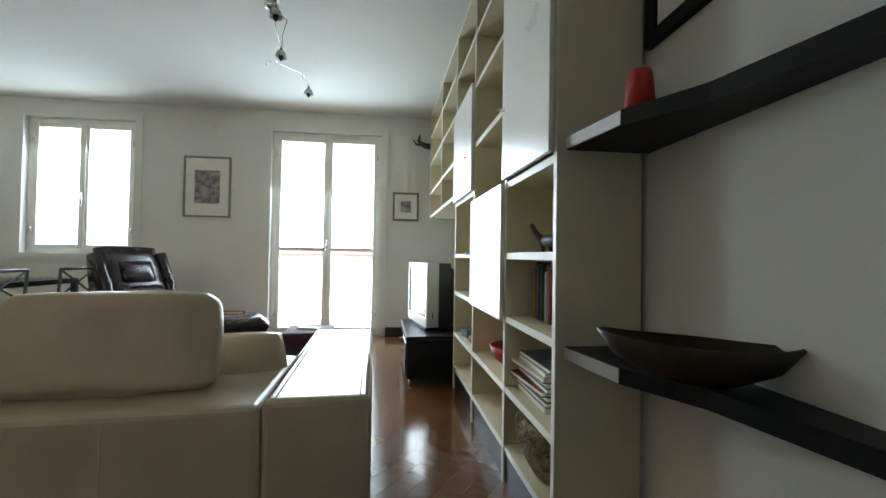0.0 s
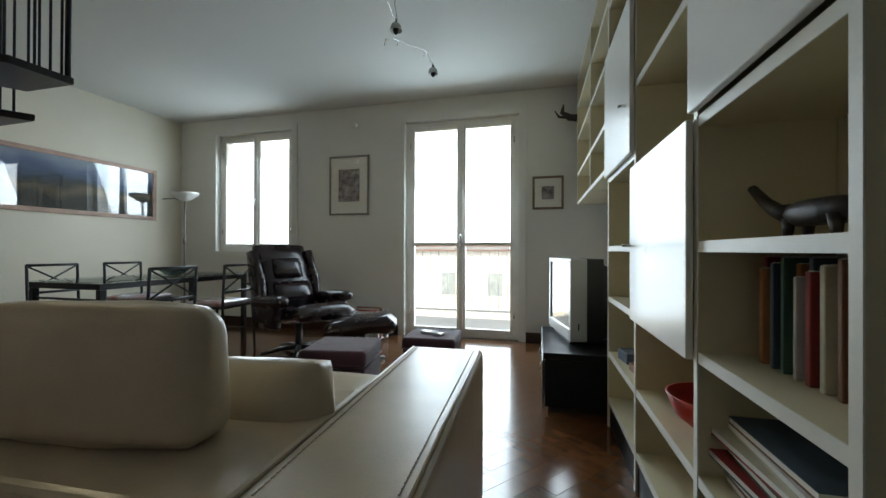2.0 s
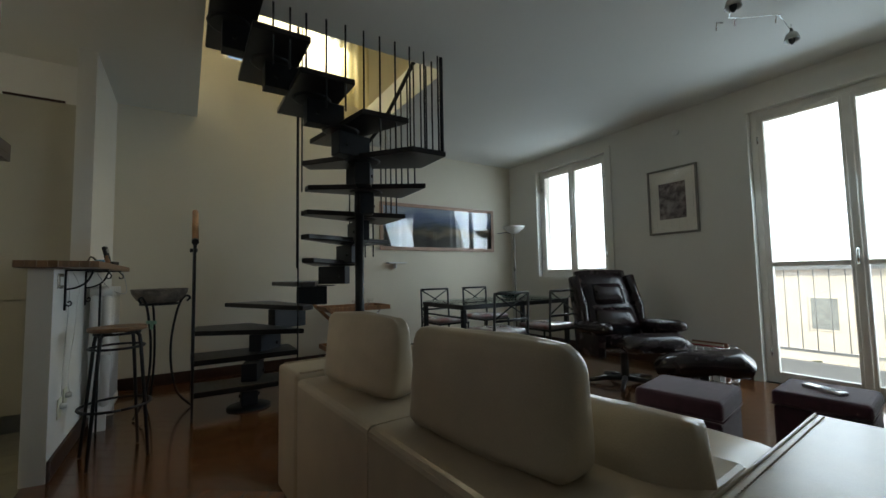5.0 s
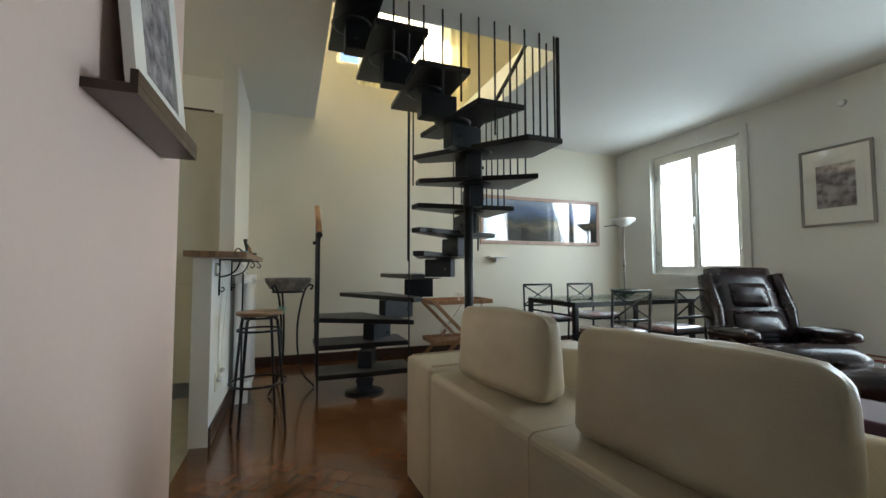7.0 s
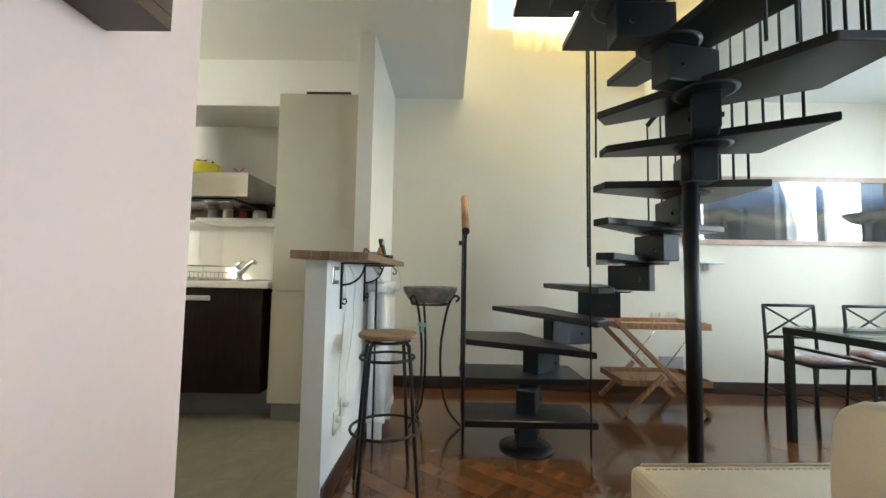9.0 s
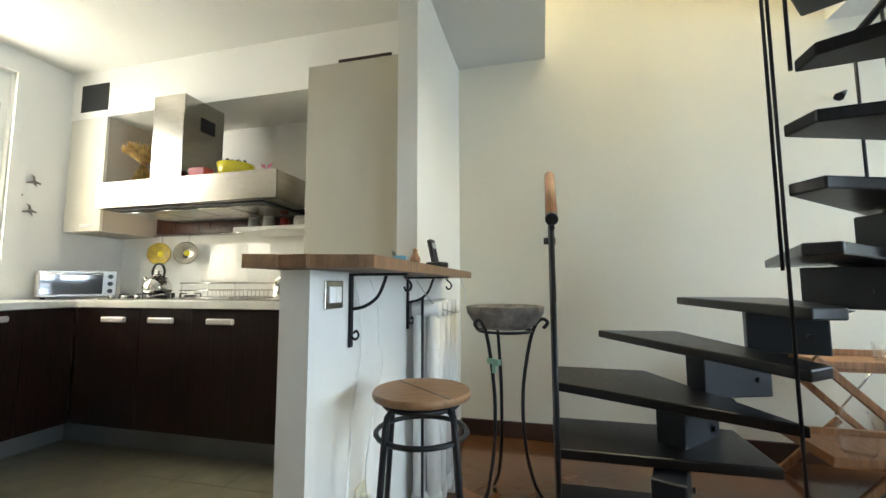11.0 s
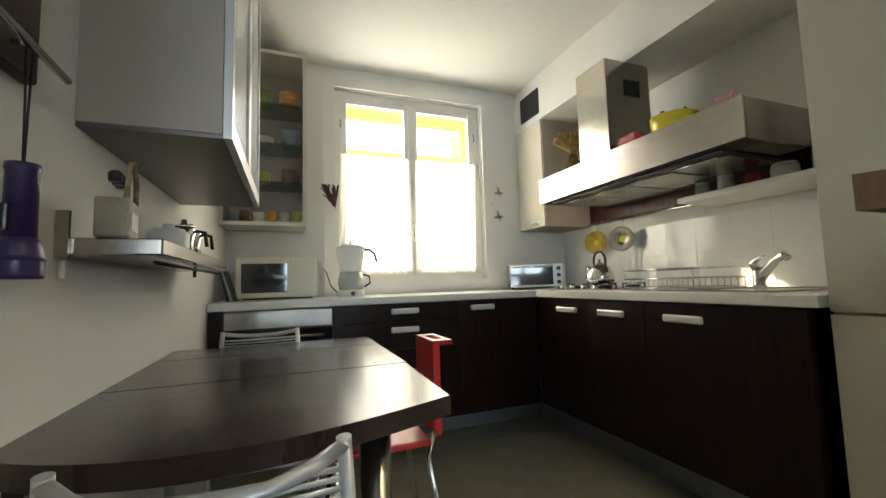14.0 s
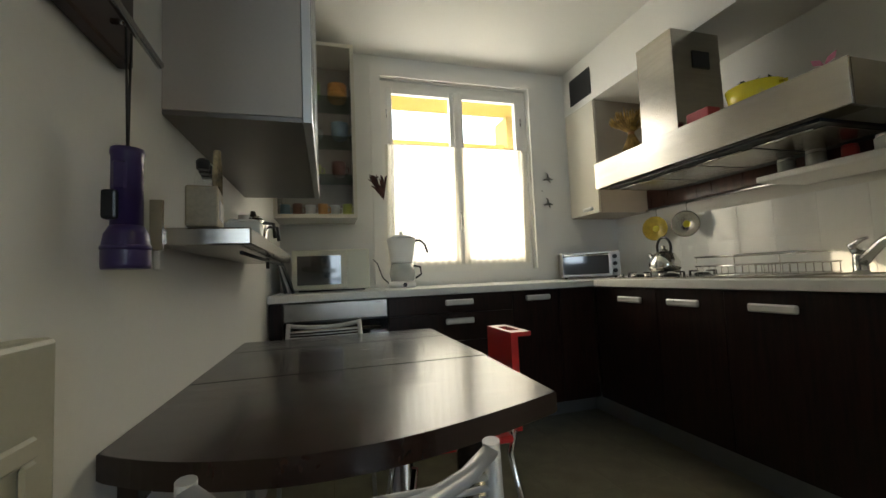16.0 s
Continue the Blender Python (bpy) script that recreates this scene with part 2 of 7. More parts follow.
BOOKS = [mat("book_" + k, c, 0.6, var=0.08, scale=20) for k, c in (("red", (0.3, 0.03, 0.025)), ("slate", (0.08, 0.11, 0.15)), ("cream", (0.6, 0.55, 0.42)), ("green", (0.05, 0.12, 0.08)), ("brown", (0.22, 0.1, 0.05)), ("white", (0.7, 0.7, 0.68)), ("orange", (0.45, 0.2, 0.07)))]


# ---- building helpers ----
def box(bm, x0, y0, z0, x1, y1, z1, bev=0.0, seg=2):
    vs = [bm.verts.new(p) for p in ((x0, y0, z0), (x1, y0, z0), (x1, y1, z0), (x0, y1, z0), (x0, y0, z1), (x1, y0, z1), (x1, y1, z1), (x0, y1, z1))]
    fs = [bm.faces.new([vs[i] for i in q]) for q in ((0, 3, 2, 1), (4, 5, 6, 7), (0, 1, 5, 4), (1, 2, 6, 5), (2, 3, 7, 6), (3, 0, 4, 7))]
    if bev:
        es = list({e for f in fs for e in f.edges})
        bmesh.ops.bevel(bm, geom=es, offset=bev, segments=seg, profile=0.5, affect="EDGES")
    return vs


def bxm(*a, **k):
    bm = bmesh.new()
    box(bm, *a, **k)
    return bm


def prism(bm, pts, z0, z1):
    """A slab with the outline pts (counter-clockwise from above)."""
    lo = [bm.verts.new((x, y, z0)) for x, y in pts]
    hi = [bm.verts.new((x, y, z1)) for x, y in pts]
    bm.faces.new(hi)
    bm.faces.new(lo[::-1])
    for i in range(len(pts)):
        j = (i + 1) % len(pts)
        bm.faces.new((lo[i], lo[j], hi[j], hi[i]))
    return bm


def tube(bm, pts, r, seg=8, cap=True):
    """A round bar along the points."""
    pts = [Vector(p) for p in pts]
    rings = []
    up = None
    for i, p in enumerate(pts):
        a = pts[max(0, i - 1)]
        b = pts[min(len(pts) - 1, i + 1)]
        d = (b - a).normalized()
        if up is None:
            up = d.orthogonal().normalized()
        u = (up - d * up.dot(d))
        u = u.normalized() if u.length > 1e-5 else d.orthogonal().normalized()
        up = u
        v = d.cross(u)
        rr = r[i] if isinstance(r, (list, tuple)) else r
        rings.append([bm.verts.new(p + (u * math.cos(k * 2 * math.pi / seg) + v * math.sin(k * 2 * math.pi / seg)) * rr) for k in range(seg)])
    for A, B in zip(rings, rings[1:]):
        for k in range(seg):
            f = bm.faces.new((A[k], A[(k + 1) % seg], B[(k + 1) % seg], B[k]))
            f.smooth = True
    if cap:
        bm.faces.new(rings[0][::-1])
        bm.faces.new(rings[-1])
    return bm


def curve(pts, n=6):
    """Points along a smooth curve through pts."""
    pts = [Vector(p) for p in pts]
    out = []
    for i in range(len(pts) - 1):
        a, b, c, d = pts[max(0, i - 1)], pts[i], pts[i + 1], pts[min(len(pts) - 1, i + 2)]
        for k in range(n):
            u = k / n
            out.append(0.5 * (2 * b + (c - a) * u + (2 * a - 5 * b + 4 * c - d) * u * u + (3 * b - a - 3 * c + d) * u ** 3))
    return out + [pts[-1]]


def tb(pts, r, seg=8):
    return tube(bmesh.new(), pts, r, seg)


def lathe(bm, prof, seg=24, c=(0, 0, 0), sx=1.0, sy=1.0):
    """Turned shape: profile of (radius, height) round the upright axis at c."""
    rings = []
    for r, z in prof:
        rings.append([bm.verts.new((c[0] + sx * r * math.cos(k * 2 * math.pi / seg), c[1] + sy * r * math.sin(k * 2 * math.pi / seg), c[2] + z)) for k in range(seg)])
    for A, B in zip(rings, rings[1:]):
        for k in range(seg):
            f = bm.faces.new((A[k], A[(k + 1) % seg], B[(k + 1) % seg], B[k]))
            f.smooth = True
    if prof[0][0] > 1e-4:
        bm.faces.new(rings[0][::-1])
    if prof[-1][0] > 1e-4:
        bm.faces.new(rings[-1])
    return bm


def lt(prof, seg=24, c=(0, 0, 0), sx=1.0, sy=1.0):
    return lathe(bmesh.new(), prof, seg, c, sx, sy)


def puff(w, d, h, r=0.06, bulge=0.02, n=10, crease=0.0, seed=1):
    """A stuffed cushion, w x d x h, standing on its base, with soft edges and swollen faces."""
    bm = bmesh.new()
    bmesh.ops.create_cube(bm, size=1.0)
    bmesh.ops.subdivide_edges(bm, edges=bm.edges[:], cuts=n, use_grid_fill=True)
    for v in bm.verts:
        x, y, z = (2 * c for c in v.co)
        p = Vector((x * w / 2, y * d / 2, z * h / 2))
        inner = Vector((max(-w / 2 + r, min(w / 2 - r, p.x)), max(-d / 2 + r, min(d / 2 - r, p.y)), max(-h / 2 + r, min(h / 2 - r, p.z))))
        q = p - inner
        if q.length > 1e-6:
            p = inner + q.normalized() * min(r, q.length if q.length < r else r)
        bx_, by_, bz_ = (1 - x * x), (1 - y * y), (1 - z * z)
        p.x += bulge * by_ * bz_ * (1 if x > 0 else -1) * abs(x)
        p.y += bulge * bx_ * bz_ * (1 if y > 0 else -1) * abs(y)
        p.z += bulge * bx_ * by_ * (1 if z > 0 else -1) * abs(z)
        if crease:
            p += Vector((0, 1, 1)) * crease * noise.noise(Vector((x * 2.3 + seed, y * 2, z * 2.3)))
        v.co = p + Vector((0, 0, h / 2))
    for f in bm.faces:
        f.smooth = True
    bmesh.ops.recalc_face_normals(bm, faces=bm.faces[:])
    return bm


def moved(bm, m):
    bmesh.ops.transform(bm, matrix=m, verts=bm.verts[:])
    return bm


def part(name, bm, material, parent=None, label="", kind=""):
    me = bpy.data.meshes.new(name)
    bmesh.ops.recalc_face_normals(bm, faces=bm.faces[:]) if len(bm.faces) < 4000 else None
    bm.to_mesh(me)
    bm.free()
    me.materials.append(material)
    ob = new(name, me)
    ob.parent = parent
    return tagged(ob, label=label, kind=kind)


def thing(name, label, category, m=(0, 0, 0), group="", rz=0):
    ob = new(name)
    ob.empty_display_size = 0.1
    ob.matrix_basis = m if isinstance(m, Matrix) else pose(*m, 0, 0, rz)
    return tagged(ob, label=label, category=category, group=group)


def single(name, bm, material, label, category, m=(0, 0, 0), group="", rz=0):
    ob = part(name, bm, material)
    ob.matrix_basis = m if isinstance(m, Matrix) else pose(*m, 0, 0, rz)
    return tagged(ob, label=label, category=category, group=group)


def struct(name, bm, material, label=""):
    return part(name, bm, material, None, label, "structure")

# ---- structure ----
H = 2.54
XW, XE, YN, YS = -4.52, 0.735, 5.04, -2.40
KX = -1.73


def wall_with_holes(name, material, axis, at, thick, a0, a1, z0, z1, holes, label):
    """A wall along x (axis 'x', at y=at) or along y (axis 'y', at x=at) with rectangular openings (a0, a1, z0, z1)."""
    bm = bmesh.new()
    holes = sorted(holes)
    cuts = [a0]
    for h in holes:
        cuts += [h[0], h[1]]
    cuts.append(a1)
    lo, hi = min(at, at + thick), max(at, at + thick)

    def put(u0, u1, w0, w1):
        if u1 - u0 < 1e-4 or w1 - w0 < 1e-4:
            return
        if axis == "x":
            box(bm, u0, lo, w0, u1, hi, w1)
        else:
            box(bm, lo, u0, w0, hi, u1, w1)
    for i in range(0, len(cuts), 2):
        put(cuts[i], cuts[i + 1], z0, z1)
    for h in holes:
        put(h[0], h[1], z0, h[2])
        put(h[0], h[1], h[3], z1)
    return struct(name, bm, material, label)


wall_with_holes("wall_north", WALL, "x", YN, 0.25, XW - 0.15, XE + 0.15, -0.1, H + 0.3, [(-3.952, -2.858, 0.898, 2.347), (-1.447, -0.218, 0.0, 2.312)], "off-white painted wall with window and balcony door")
wall_with_holes("wall_west", WALL_Y, "y", XW, -0.25, 0.2, YN, -0.1, 5.0, [(1.2, 2.5, 3.2, 4.4)], "cream painted wall rising through the stairwell")
wall_with_holes("wall_east", WALL, "y", XE, 0.15, -1.4, YN, -0.1, H + 0.3, [], "off-white painted wall behind the bookcase")
wall_with_holes("wall_kitchen_window", WALL_K, "x", YS, -0.25, XW - 0.25, KX + 0.15, -0.1, H + 0.3, [(-3.552, -2.398, 0.988, 2.382)], "white kitchen wall with window")
wall_with_holes("wall_kitchen_hood", WALL_K, "y", -4.33, -0.19, YS, 0.274, -0.1, H + 0.3, [], "cream white kitchen wall behind the hob")
wall_with_holes("wall_kitchen_side", WALL_K, "y", KX, 0.12, YS, 0.3, -0.1, H + 0.3, [], "white kitchen side wall")
struct("wall_pink", bxm(-1.70, 0.30, 0, -0.75, 0.43, H), PINK, "pale pink painted wall beside the kitchen opening")
struct("wall_hall_west", bxm(-0.87, -1.4, 0, -0.75, 0.30, H), WALL, "off-white hall wall")
struct("wall_hall_south", bxm(-1.6, -1.55, 0, XE + 0.15, -1.4, H), WALL, "off-white hall end wall")
struct("wall_pier", bxm(-4.52, 0.275, 0, -3.545, 0.375, H), WALL, "white painted pier between kitchen and stair")
bm = bmesh.new()
prism(bm, [(-2.69, 0.28), (-2.675, 0.375), (-3.544, 0.375), (-3.544, 0.28)][::-1], 0, 1.019)
struct("wall_breakfast_bar", bm, WALL_K, "white plastered half wall under the breakfast bar")
struct("wall_bulkhead", bxm(-4.33, YS, 2.19, -3.89, 0.274, H), WALL_K, "white plaster bulkhead above the hob")
struct("vent_hole", bxm(-3.889, -2.30, 2.24, -3.883, -2.05, 2.44), BLACKP, "dark square vent opening")

# ceiling with the stairwell cut out
bm = bmesh.new()
box(bm, XW - 0.25, YS - 0.25, H, XE + 0.2, 0.985, H + 0.3)
box(bm, XW - 0.25, 2.6, H, XE + 0.2, YN + 0.25, H + 0.3)
box(bm, -2.55, 0.985, H, XE + 0.2, 2.6, H + 0.3)
struct("ceiling", bm, CEIL, "white painted ceiling with stairwell opening")
bm = bmesh.new()
box(bm, XW, -0.15, H + 0.3, -1.0, 0.0, 5.0)
box(bm, -1.0, -0.15, H + 0.3, -0.85, 3.6, 5.0)
box(bm, XW, 3.6, H + 0.3, -0.85, 3.75, 5.0)
struct("wall_upper_floor", bm, WALL_Y, "cream walls of the floor above")
struct("ceiling_upper_floor", bxm(XW - 0.2, -0.2, 5.0, -0.8, 3.8, 5.12), CEIL, "white ceiling of the floor above")

floor = struct("floor", bxm(XW - 0.2, 0.29, -0.12, XE + 0.1, YN + 0.2, -0.012), GROUT, "glossy brown parquet floor laid diagonally")
floor_k = struct("floor_kitchen", bxm(XW, YS - 0.2, -0.12, KX + 0.1, 0.29, -0.004), TILE_G, "olive beige tiled kitchen floor")
struct("floor_hall", bxm(KX + 0.1, -1.5, -0.12, XE + 0.1, 0.29, 0.0), PARQUET_FAR, "parquet of the hall")


def skirting(a, b, name="baseboard"):
    x0, y0, x1, y1 = *a, *b
    struct(name, bxm(min(x0, x1), min(y0, y1), 0, max(x0, x1), max(y0, y1), 0.1, bev=0.004, seg=1), SKIRT, "dark brown wooden skirting board")


skirting((XW, YN - 0.014), (-1.47, YN))
skirting((-0.2, YN - 0.014), (XE, YN))
skirting((XW, 0.38), (XW + 0.014, YN - 0.014))
skirting((-4.5, 0.375), (-2.68, 0.389))


def casement(name, x0, x1, z0, z1, y, leaves, label, rails=(), out=1, sill=True, casing=WALL):
    """A framed window in a wall along x: glass at y, frame towards the room by -out."""
    win = thing(name, label, "window", (0, 0, 0))
    win["kind"] = "structure"
    f = 0.05
    bm = bmesh.new()
    box(bm, x0, y - 0.03, z0, x0 + f, y + 0.03, z1)
    box(bm, x1 - f, y - 0.03, z0, x1, y + 0.03, z1)
    box(bm, x0 + f, y - 0.03, z1 - f, x1 - f, y + 0.03, z1)
    box(bm, x0 + f, y - 0.03, z0, x1 - f, y + 0.03, z0 + f)
    part("window_frame", bm, FRAME, win)
    # room-side casing
    c = 0.07
    yr = y - out * 0.085
    ya, yb = sorted((yr, yr - out * 0.018))
    bm = bmesh.new()
    box(bm, x0 - c, ya, z0 - (c if sill else 0), x0, yb, z1 + c)
    box(bm, x1, ya, z0 - (c if sill else 0), x1 + c, yb, z1 + c)
    box(bm, x0, ya, z1, x1, yb, z1 + c)
    if sill:
        box(bm, x0, ya, z0 - c, x1, yb, z0)
    part("casing", bm, casing, win)
    for (a0, a1), (b0, b1) in zip(leaves, leaves[1:]):
        ys, ye = sorted((y - out * 0.036, y - out * 0.05))
        part("cover_strip", bxm((a1 + b0) / 2 - 0.024, ys, z0 + f, (a1 + b0) / 2 + 0.024, ye, z1 - f, bev=0.004, seg=1), FRAME, win)
    for a, b in leaves:
        leaf = part("sash", bmesh.new(), FRAME, win)
        bm = bmesh.new()
        s = 0.042
        ys, ye = sorted((y - out * 0.035, y + out * 0.005))
        box(bm, a, ys, z0 + f, a + s, ye, z1 - f, bev=0.004, seg=1)
        box(bm, b - s, ys, z0 + f, b, ye, z1 - f, bev=0.004, seg=1)
        box(bm, a + s, ys, z1 - f - s, b - s, ye, z1 - f, bev=0.004, seg=1)
        box(bm, a + s, ys, z0 + f, b - s, ye, z0 + f + s, bev=0.004, seg=1)
        for r in rails:
            box(bm, a + s, ys, r - 0.02, b - s, ye, r + 0.02, bev=0.004, seg=1)
        bm.to_mesh(leaf.data)
        bm.free()
        zs = [z0 + f + s, *[q for r in rails for q in (r - 0.02, r + 0.02)], z1 - f - s]
        for i in range(0, len(zs), 2):
            g = part("pane", bxm(a + s, y - 0.012, zs[i], b - s, y - 0.008, zs[i + 1]), GLASS, leaf)
            g.visible_shadow = False
        for hz in (z0 + 0.25, z1 - 0.25):
            part("hinge", tb([(a if a - x0 < x1 - b else b, y - out * 0.045, hz - 0.03), (a if a - x0 < x1 - b else b, y - out * 0.045, hz + 0.03)], 0.007, 8), CHROME, leaf)
    return win


w1 = casement("window_1", -3.95, -2.86, 0.9, 2.345, 5.12, [(-3.9, -3.41), (-3.40, -2.91)], "white two-leaf window above the dining table")
part("window_handle", tb([(-3.405, 5.07, 1.55), (-3.405, 5.055, 1.5), (-3.405, 5.055, 1.4)], 0.009), CHROME, w1)
w2 = casement("window_2", -1.445, -0.22, 0.0, 2.31, 5.12, [(-1.395, -0.835), (-0.825, -0.27)], "white glazed balcony door with two leaves", rails=(0.985,), sill=False)
part("window_handle", tb([(-0.83, 5.07, 1.1), (-0.83, 5.055, 1.06), (-0.83, 5.055, 0.97)], 0.009), CHROME, w2)
w3 = casement("window_3", -3.55, -2.40, 0.99, 2.38, -2.46, [(-3.5, -2.985), (-2.965, -2.45)], "white two-leaf kitchen window with sheer half curtains", out=-1, casing=WALL_K)
part("window_handle", tb([(-2.975, -2.40, 1.42), (-2.975, -2.385, 1.38), (-2.975, -2.385, 1.28)], 0.009), CHROME, w3)
w4 = thing("window_4", "window of the floor above", "window")
w4["kind"] = "structure"
bm = bmesh.new()
for a, b, c, d in ((1.2, 1.25, 3.2, 4.4), (2.45, 2.5, 3.2, 4.4), (1.83, 1.88, 3.2, 4.4), (1.25, 2.45, 3.2, 3.25), (1.25, 2.45, 4.35, 4.4)):
    box(bm, XW - 0.12, a, c, XW - 0.07, b, d)
part("window_frame", bm, FRAME, w4)

def hung_cloth(name, x, y0, y1, z0, z1, label):
    """A gathered sheer curtain hanging from a rod along y."""
    cu = thing(name, label, "curtain")
    bm = bmesh.new()
    grid = []
    for i in range(91):
        u = i / 90
        grid.append([bm.verts.new((x + 0.018 * math.sin(u * 75) + 0.006 * math.sin(u * 31), y0 + (y1 - y0) * u, z0 + (z1 - z0) * j / 4)) for j in range(5)])
    for p, q in zip(grid, grid[1:]):
        for j in range(4):
            bm.faces.new((p[j], q[j], q[j + 1], p[j + 1])).smooth = True
    part("cloth", bm, cloth_mat("cream_voile", (0.86, 0.8, 0.58), 0.12), cu)
    part("rod", tb([(x, y0 - 0.05, z1 + 0.01), (x, y1 + 0.05, z1 + 0.01)], 0.01, 8), BLACKM, cu)


hung_cloth("long_curtain", XW + 0.07, 1.42, 2.75, 2.95, 4.55, "cream sheer curtain drawn over the window of the floor above")

# outdoors
struct("ground", bxm(-80, -80, -6.2, 80, 80, -6.0), CONCRETE, "pale paved ground three metres below")

# ---- living room ----
sofa = thing("sofa", "ivory leather two-seat sofa with wide flat arms and stitched seams", "sofa", (-1.0, 1.318, 0), rz=3.4)
part("back_panel", bxm(-0.638, 0, 0.06, 0.663, 0.52, 0.56, bev=0.02, seg=3), LEATHER, sofa)
for x0, x1 in ((0.665, 0.925), (-0.9, -0.64)):
    arm = part("arm", bxm(x0, -0.002, 0.06, x1, 0.94, 0.575, bev=0.018, seg=3), LEATHER, sofa)
    for xx in (x0 + 0.012, x1 - 0.012):
        part("piping", tb([(xx, 0.02, 0.576), (xx, 0.92, 0.576)], 0.0035, 6), LEATHER, arm)
    bm = bmesh.new()
    for xx, d in ((x0 + 0.03, 0), (x1 - 0.03, 0)):
        for k in range(62):
            box(bm, xx - 0.0012, 0.02 + k * 0.0145, 0.5742, xx + 0.0012, 0.029 + k * 0.0145, 0.5772)
    part("stitching", bm, THREAD, arm, kind="stuff")
part("base", bxm(-0.62, 0.5, 0.06, 0.62, 0.98, 0.28, bev=0.02), LEATHER, sofa)
for x in (-0.305, 0.305):
    part("seat_cushion", moved(puff(0.6, 0.52, 0.17, 0.05, 0.015, 8), pose(x, 0.77, 0.275)), LEATHER, sofa)
for x in (-0.8, 0.8):
    for y in (0.1, 0.92):
        part("foot", lt([(0.02, 0), (0.025, 0.06)], 12, (x, y, 0)), CHROME, sofa)
for x in (-0.01,):
    part("seam", tb([(x, -0.001, 0.08), (x, -0.001, 0.55), (x, 0.012, 0.561), (x, 0.24, 0.5615)], 0.0025, 6), LEATHER, sofa)
part("seam", tb([(0.33, -0.001, 0.08), (0.33, -0.001, 0.53)], 0.0025, 6), LEATHER, sofa)


def bent_cushion(w, d, h, r, arc, seed):
    bm = puff(w, d, h, r, 0.01, 16, 0.005, seed)
    for v in bm.verts:
        v.co.y -= arc * (2 * v.co.x / w) ** 2 - arc * 0.3
        v.co.y *= 1.0 - 0.45 * max(0.0, v.co.z / h)
    return bm


def small_cushion(seed):
    """A stuffed square cushion that narrows to its seams, with ears at the upper corners."""
    w, h = 0.37, 0.215
    bm = puff(w, 0.15, h, 0.012, 0.012, 12, 0.004, seed)
    for v in bm.verts:
        u, t = 2 * v.co.x / w, v.co.z / h
        v.co.y *= 0.4 + 0.6 * (1 - abs(u) ** 5) * (1 - max(0.0, t * 1.05 - 0.1) ** 4)
        v.co.x *= 1 + 0.14 * (1 - t)
        v.co.z += 0.008 * abs(u) ** 3 * t
    return bm


for x, y, s, turn, w, z in ((-0.742, 1.495, 1, 8.5, 0.475, 0.563), (-1.36, 1.45, 2, 11, 0.43, 0.566)):
    cu = single("back_cushion", bent_cushion(w, 0.125, 0.246, 0.034, -0.008, s), LEATHER, "plump ivory leather back cushion standing on the sofa back", "cushion", pose(x, y, z, 0, 0, turn), group="back cushions of the sofa")
single("bolster_cushion", small_cushion(4), LEATHER, "ivory leather small cushion leaning against the sofa arm", "cushion", pose(-0.575, 1.69, 0.44, -9, -2, 4), group="small cushions of the sofa")
single("bolster_cushion", small_cushion(5), LEATHER, "ivory leather small cushion leaning against the sofa arm", "cushion", pose(-1.35, 1.72, 0.44, -9, -2, 4), group="small cushions of the sofa")

# ottomans
ott = thing("ottoman", "dark aubergine fabric cube ottoman with piped lid", "ottoman", pose(-0.985, 2.865, 0, 0, 0, 10) @ Matrix.Diagonal((0.875, 0.875, 1.21, 1)), group="ottomans by the sofa")
part("body", bxm(-0.19, -0.19, 0.02, 0.19, 0.19, 0.27, bev=0.012), PURPLE, ott)
lid = part("lid", bxm(-0.197, -0.197, 0.274, 0.197, 0.197, 0.345, bev=0.02, seg=3), PURPLE, ott)
part("piping", tb([(-0.195, -0.195, 0.28), (0.195, -0.195, 0.28), (0.195, 0.195, 0.28), (-0.195, 0.195, 0.28), (-0.195, -0.195, 0.28)], 0.004, 6), PURPLE, lid)
for x in (-0.15, 0.15):
    for y in (-0.15, 0.15):
        part("foot", lt([(0.015, 0), (0.018, 0.022)], 10, (x, y, 0)), BLACKP, ott)
copy_thing(ott, pose(-0.69, 3.58, 0, 0, 0, 5) @ Matrix.Diagonal((1.03, 1.03, 0.83, 1)))
rem = thing("remote_control", "grey remote control lying on the aubergine ottoman", "remote control", (-0.69, 3.56, 0.345), rz=65)
part("body", bxm(-0.025, -0.09, 0, 0.025, 0.09, 0.018, bev=0.006), SILVER, rem)
for i in range(4):
    for j in range(3):
        part("button", bxm(-0.015 + j * 0.012, -0.06 + i * 0.02, 0.018, -0.008 + j * 0.012, -0.05 + i * 0.02, 0.021), BLACKP, rem)

# reclining leather armchair, built facing -y
ch = thing("recliner_chair", "dark brown tufted leather reclining armchair on a swivel base", "armchair", (-2.1, 4.08, 0), rz=66)


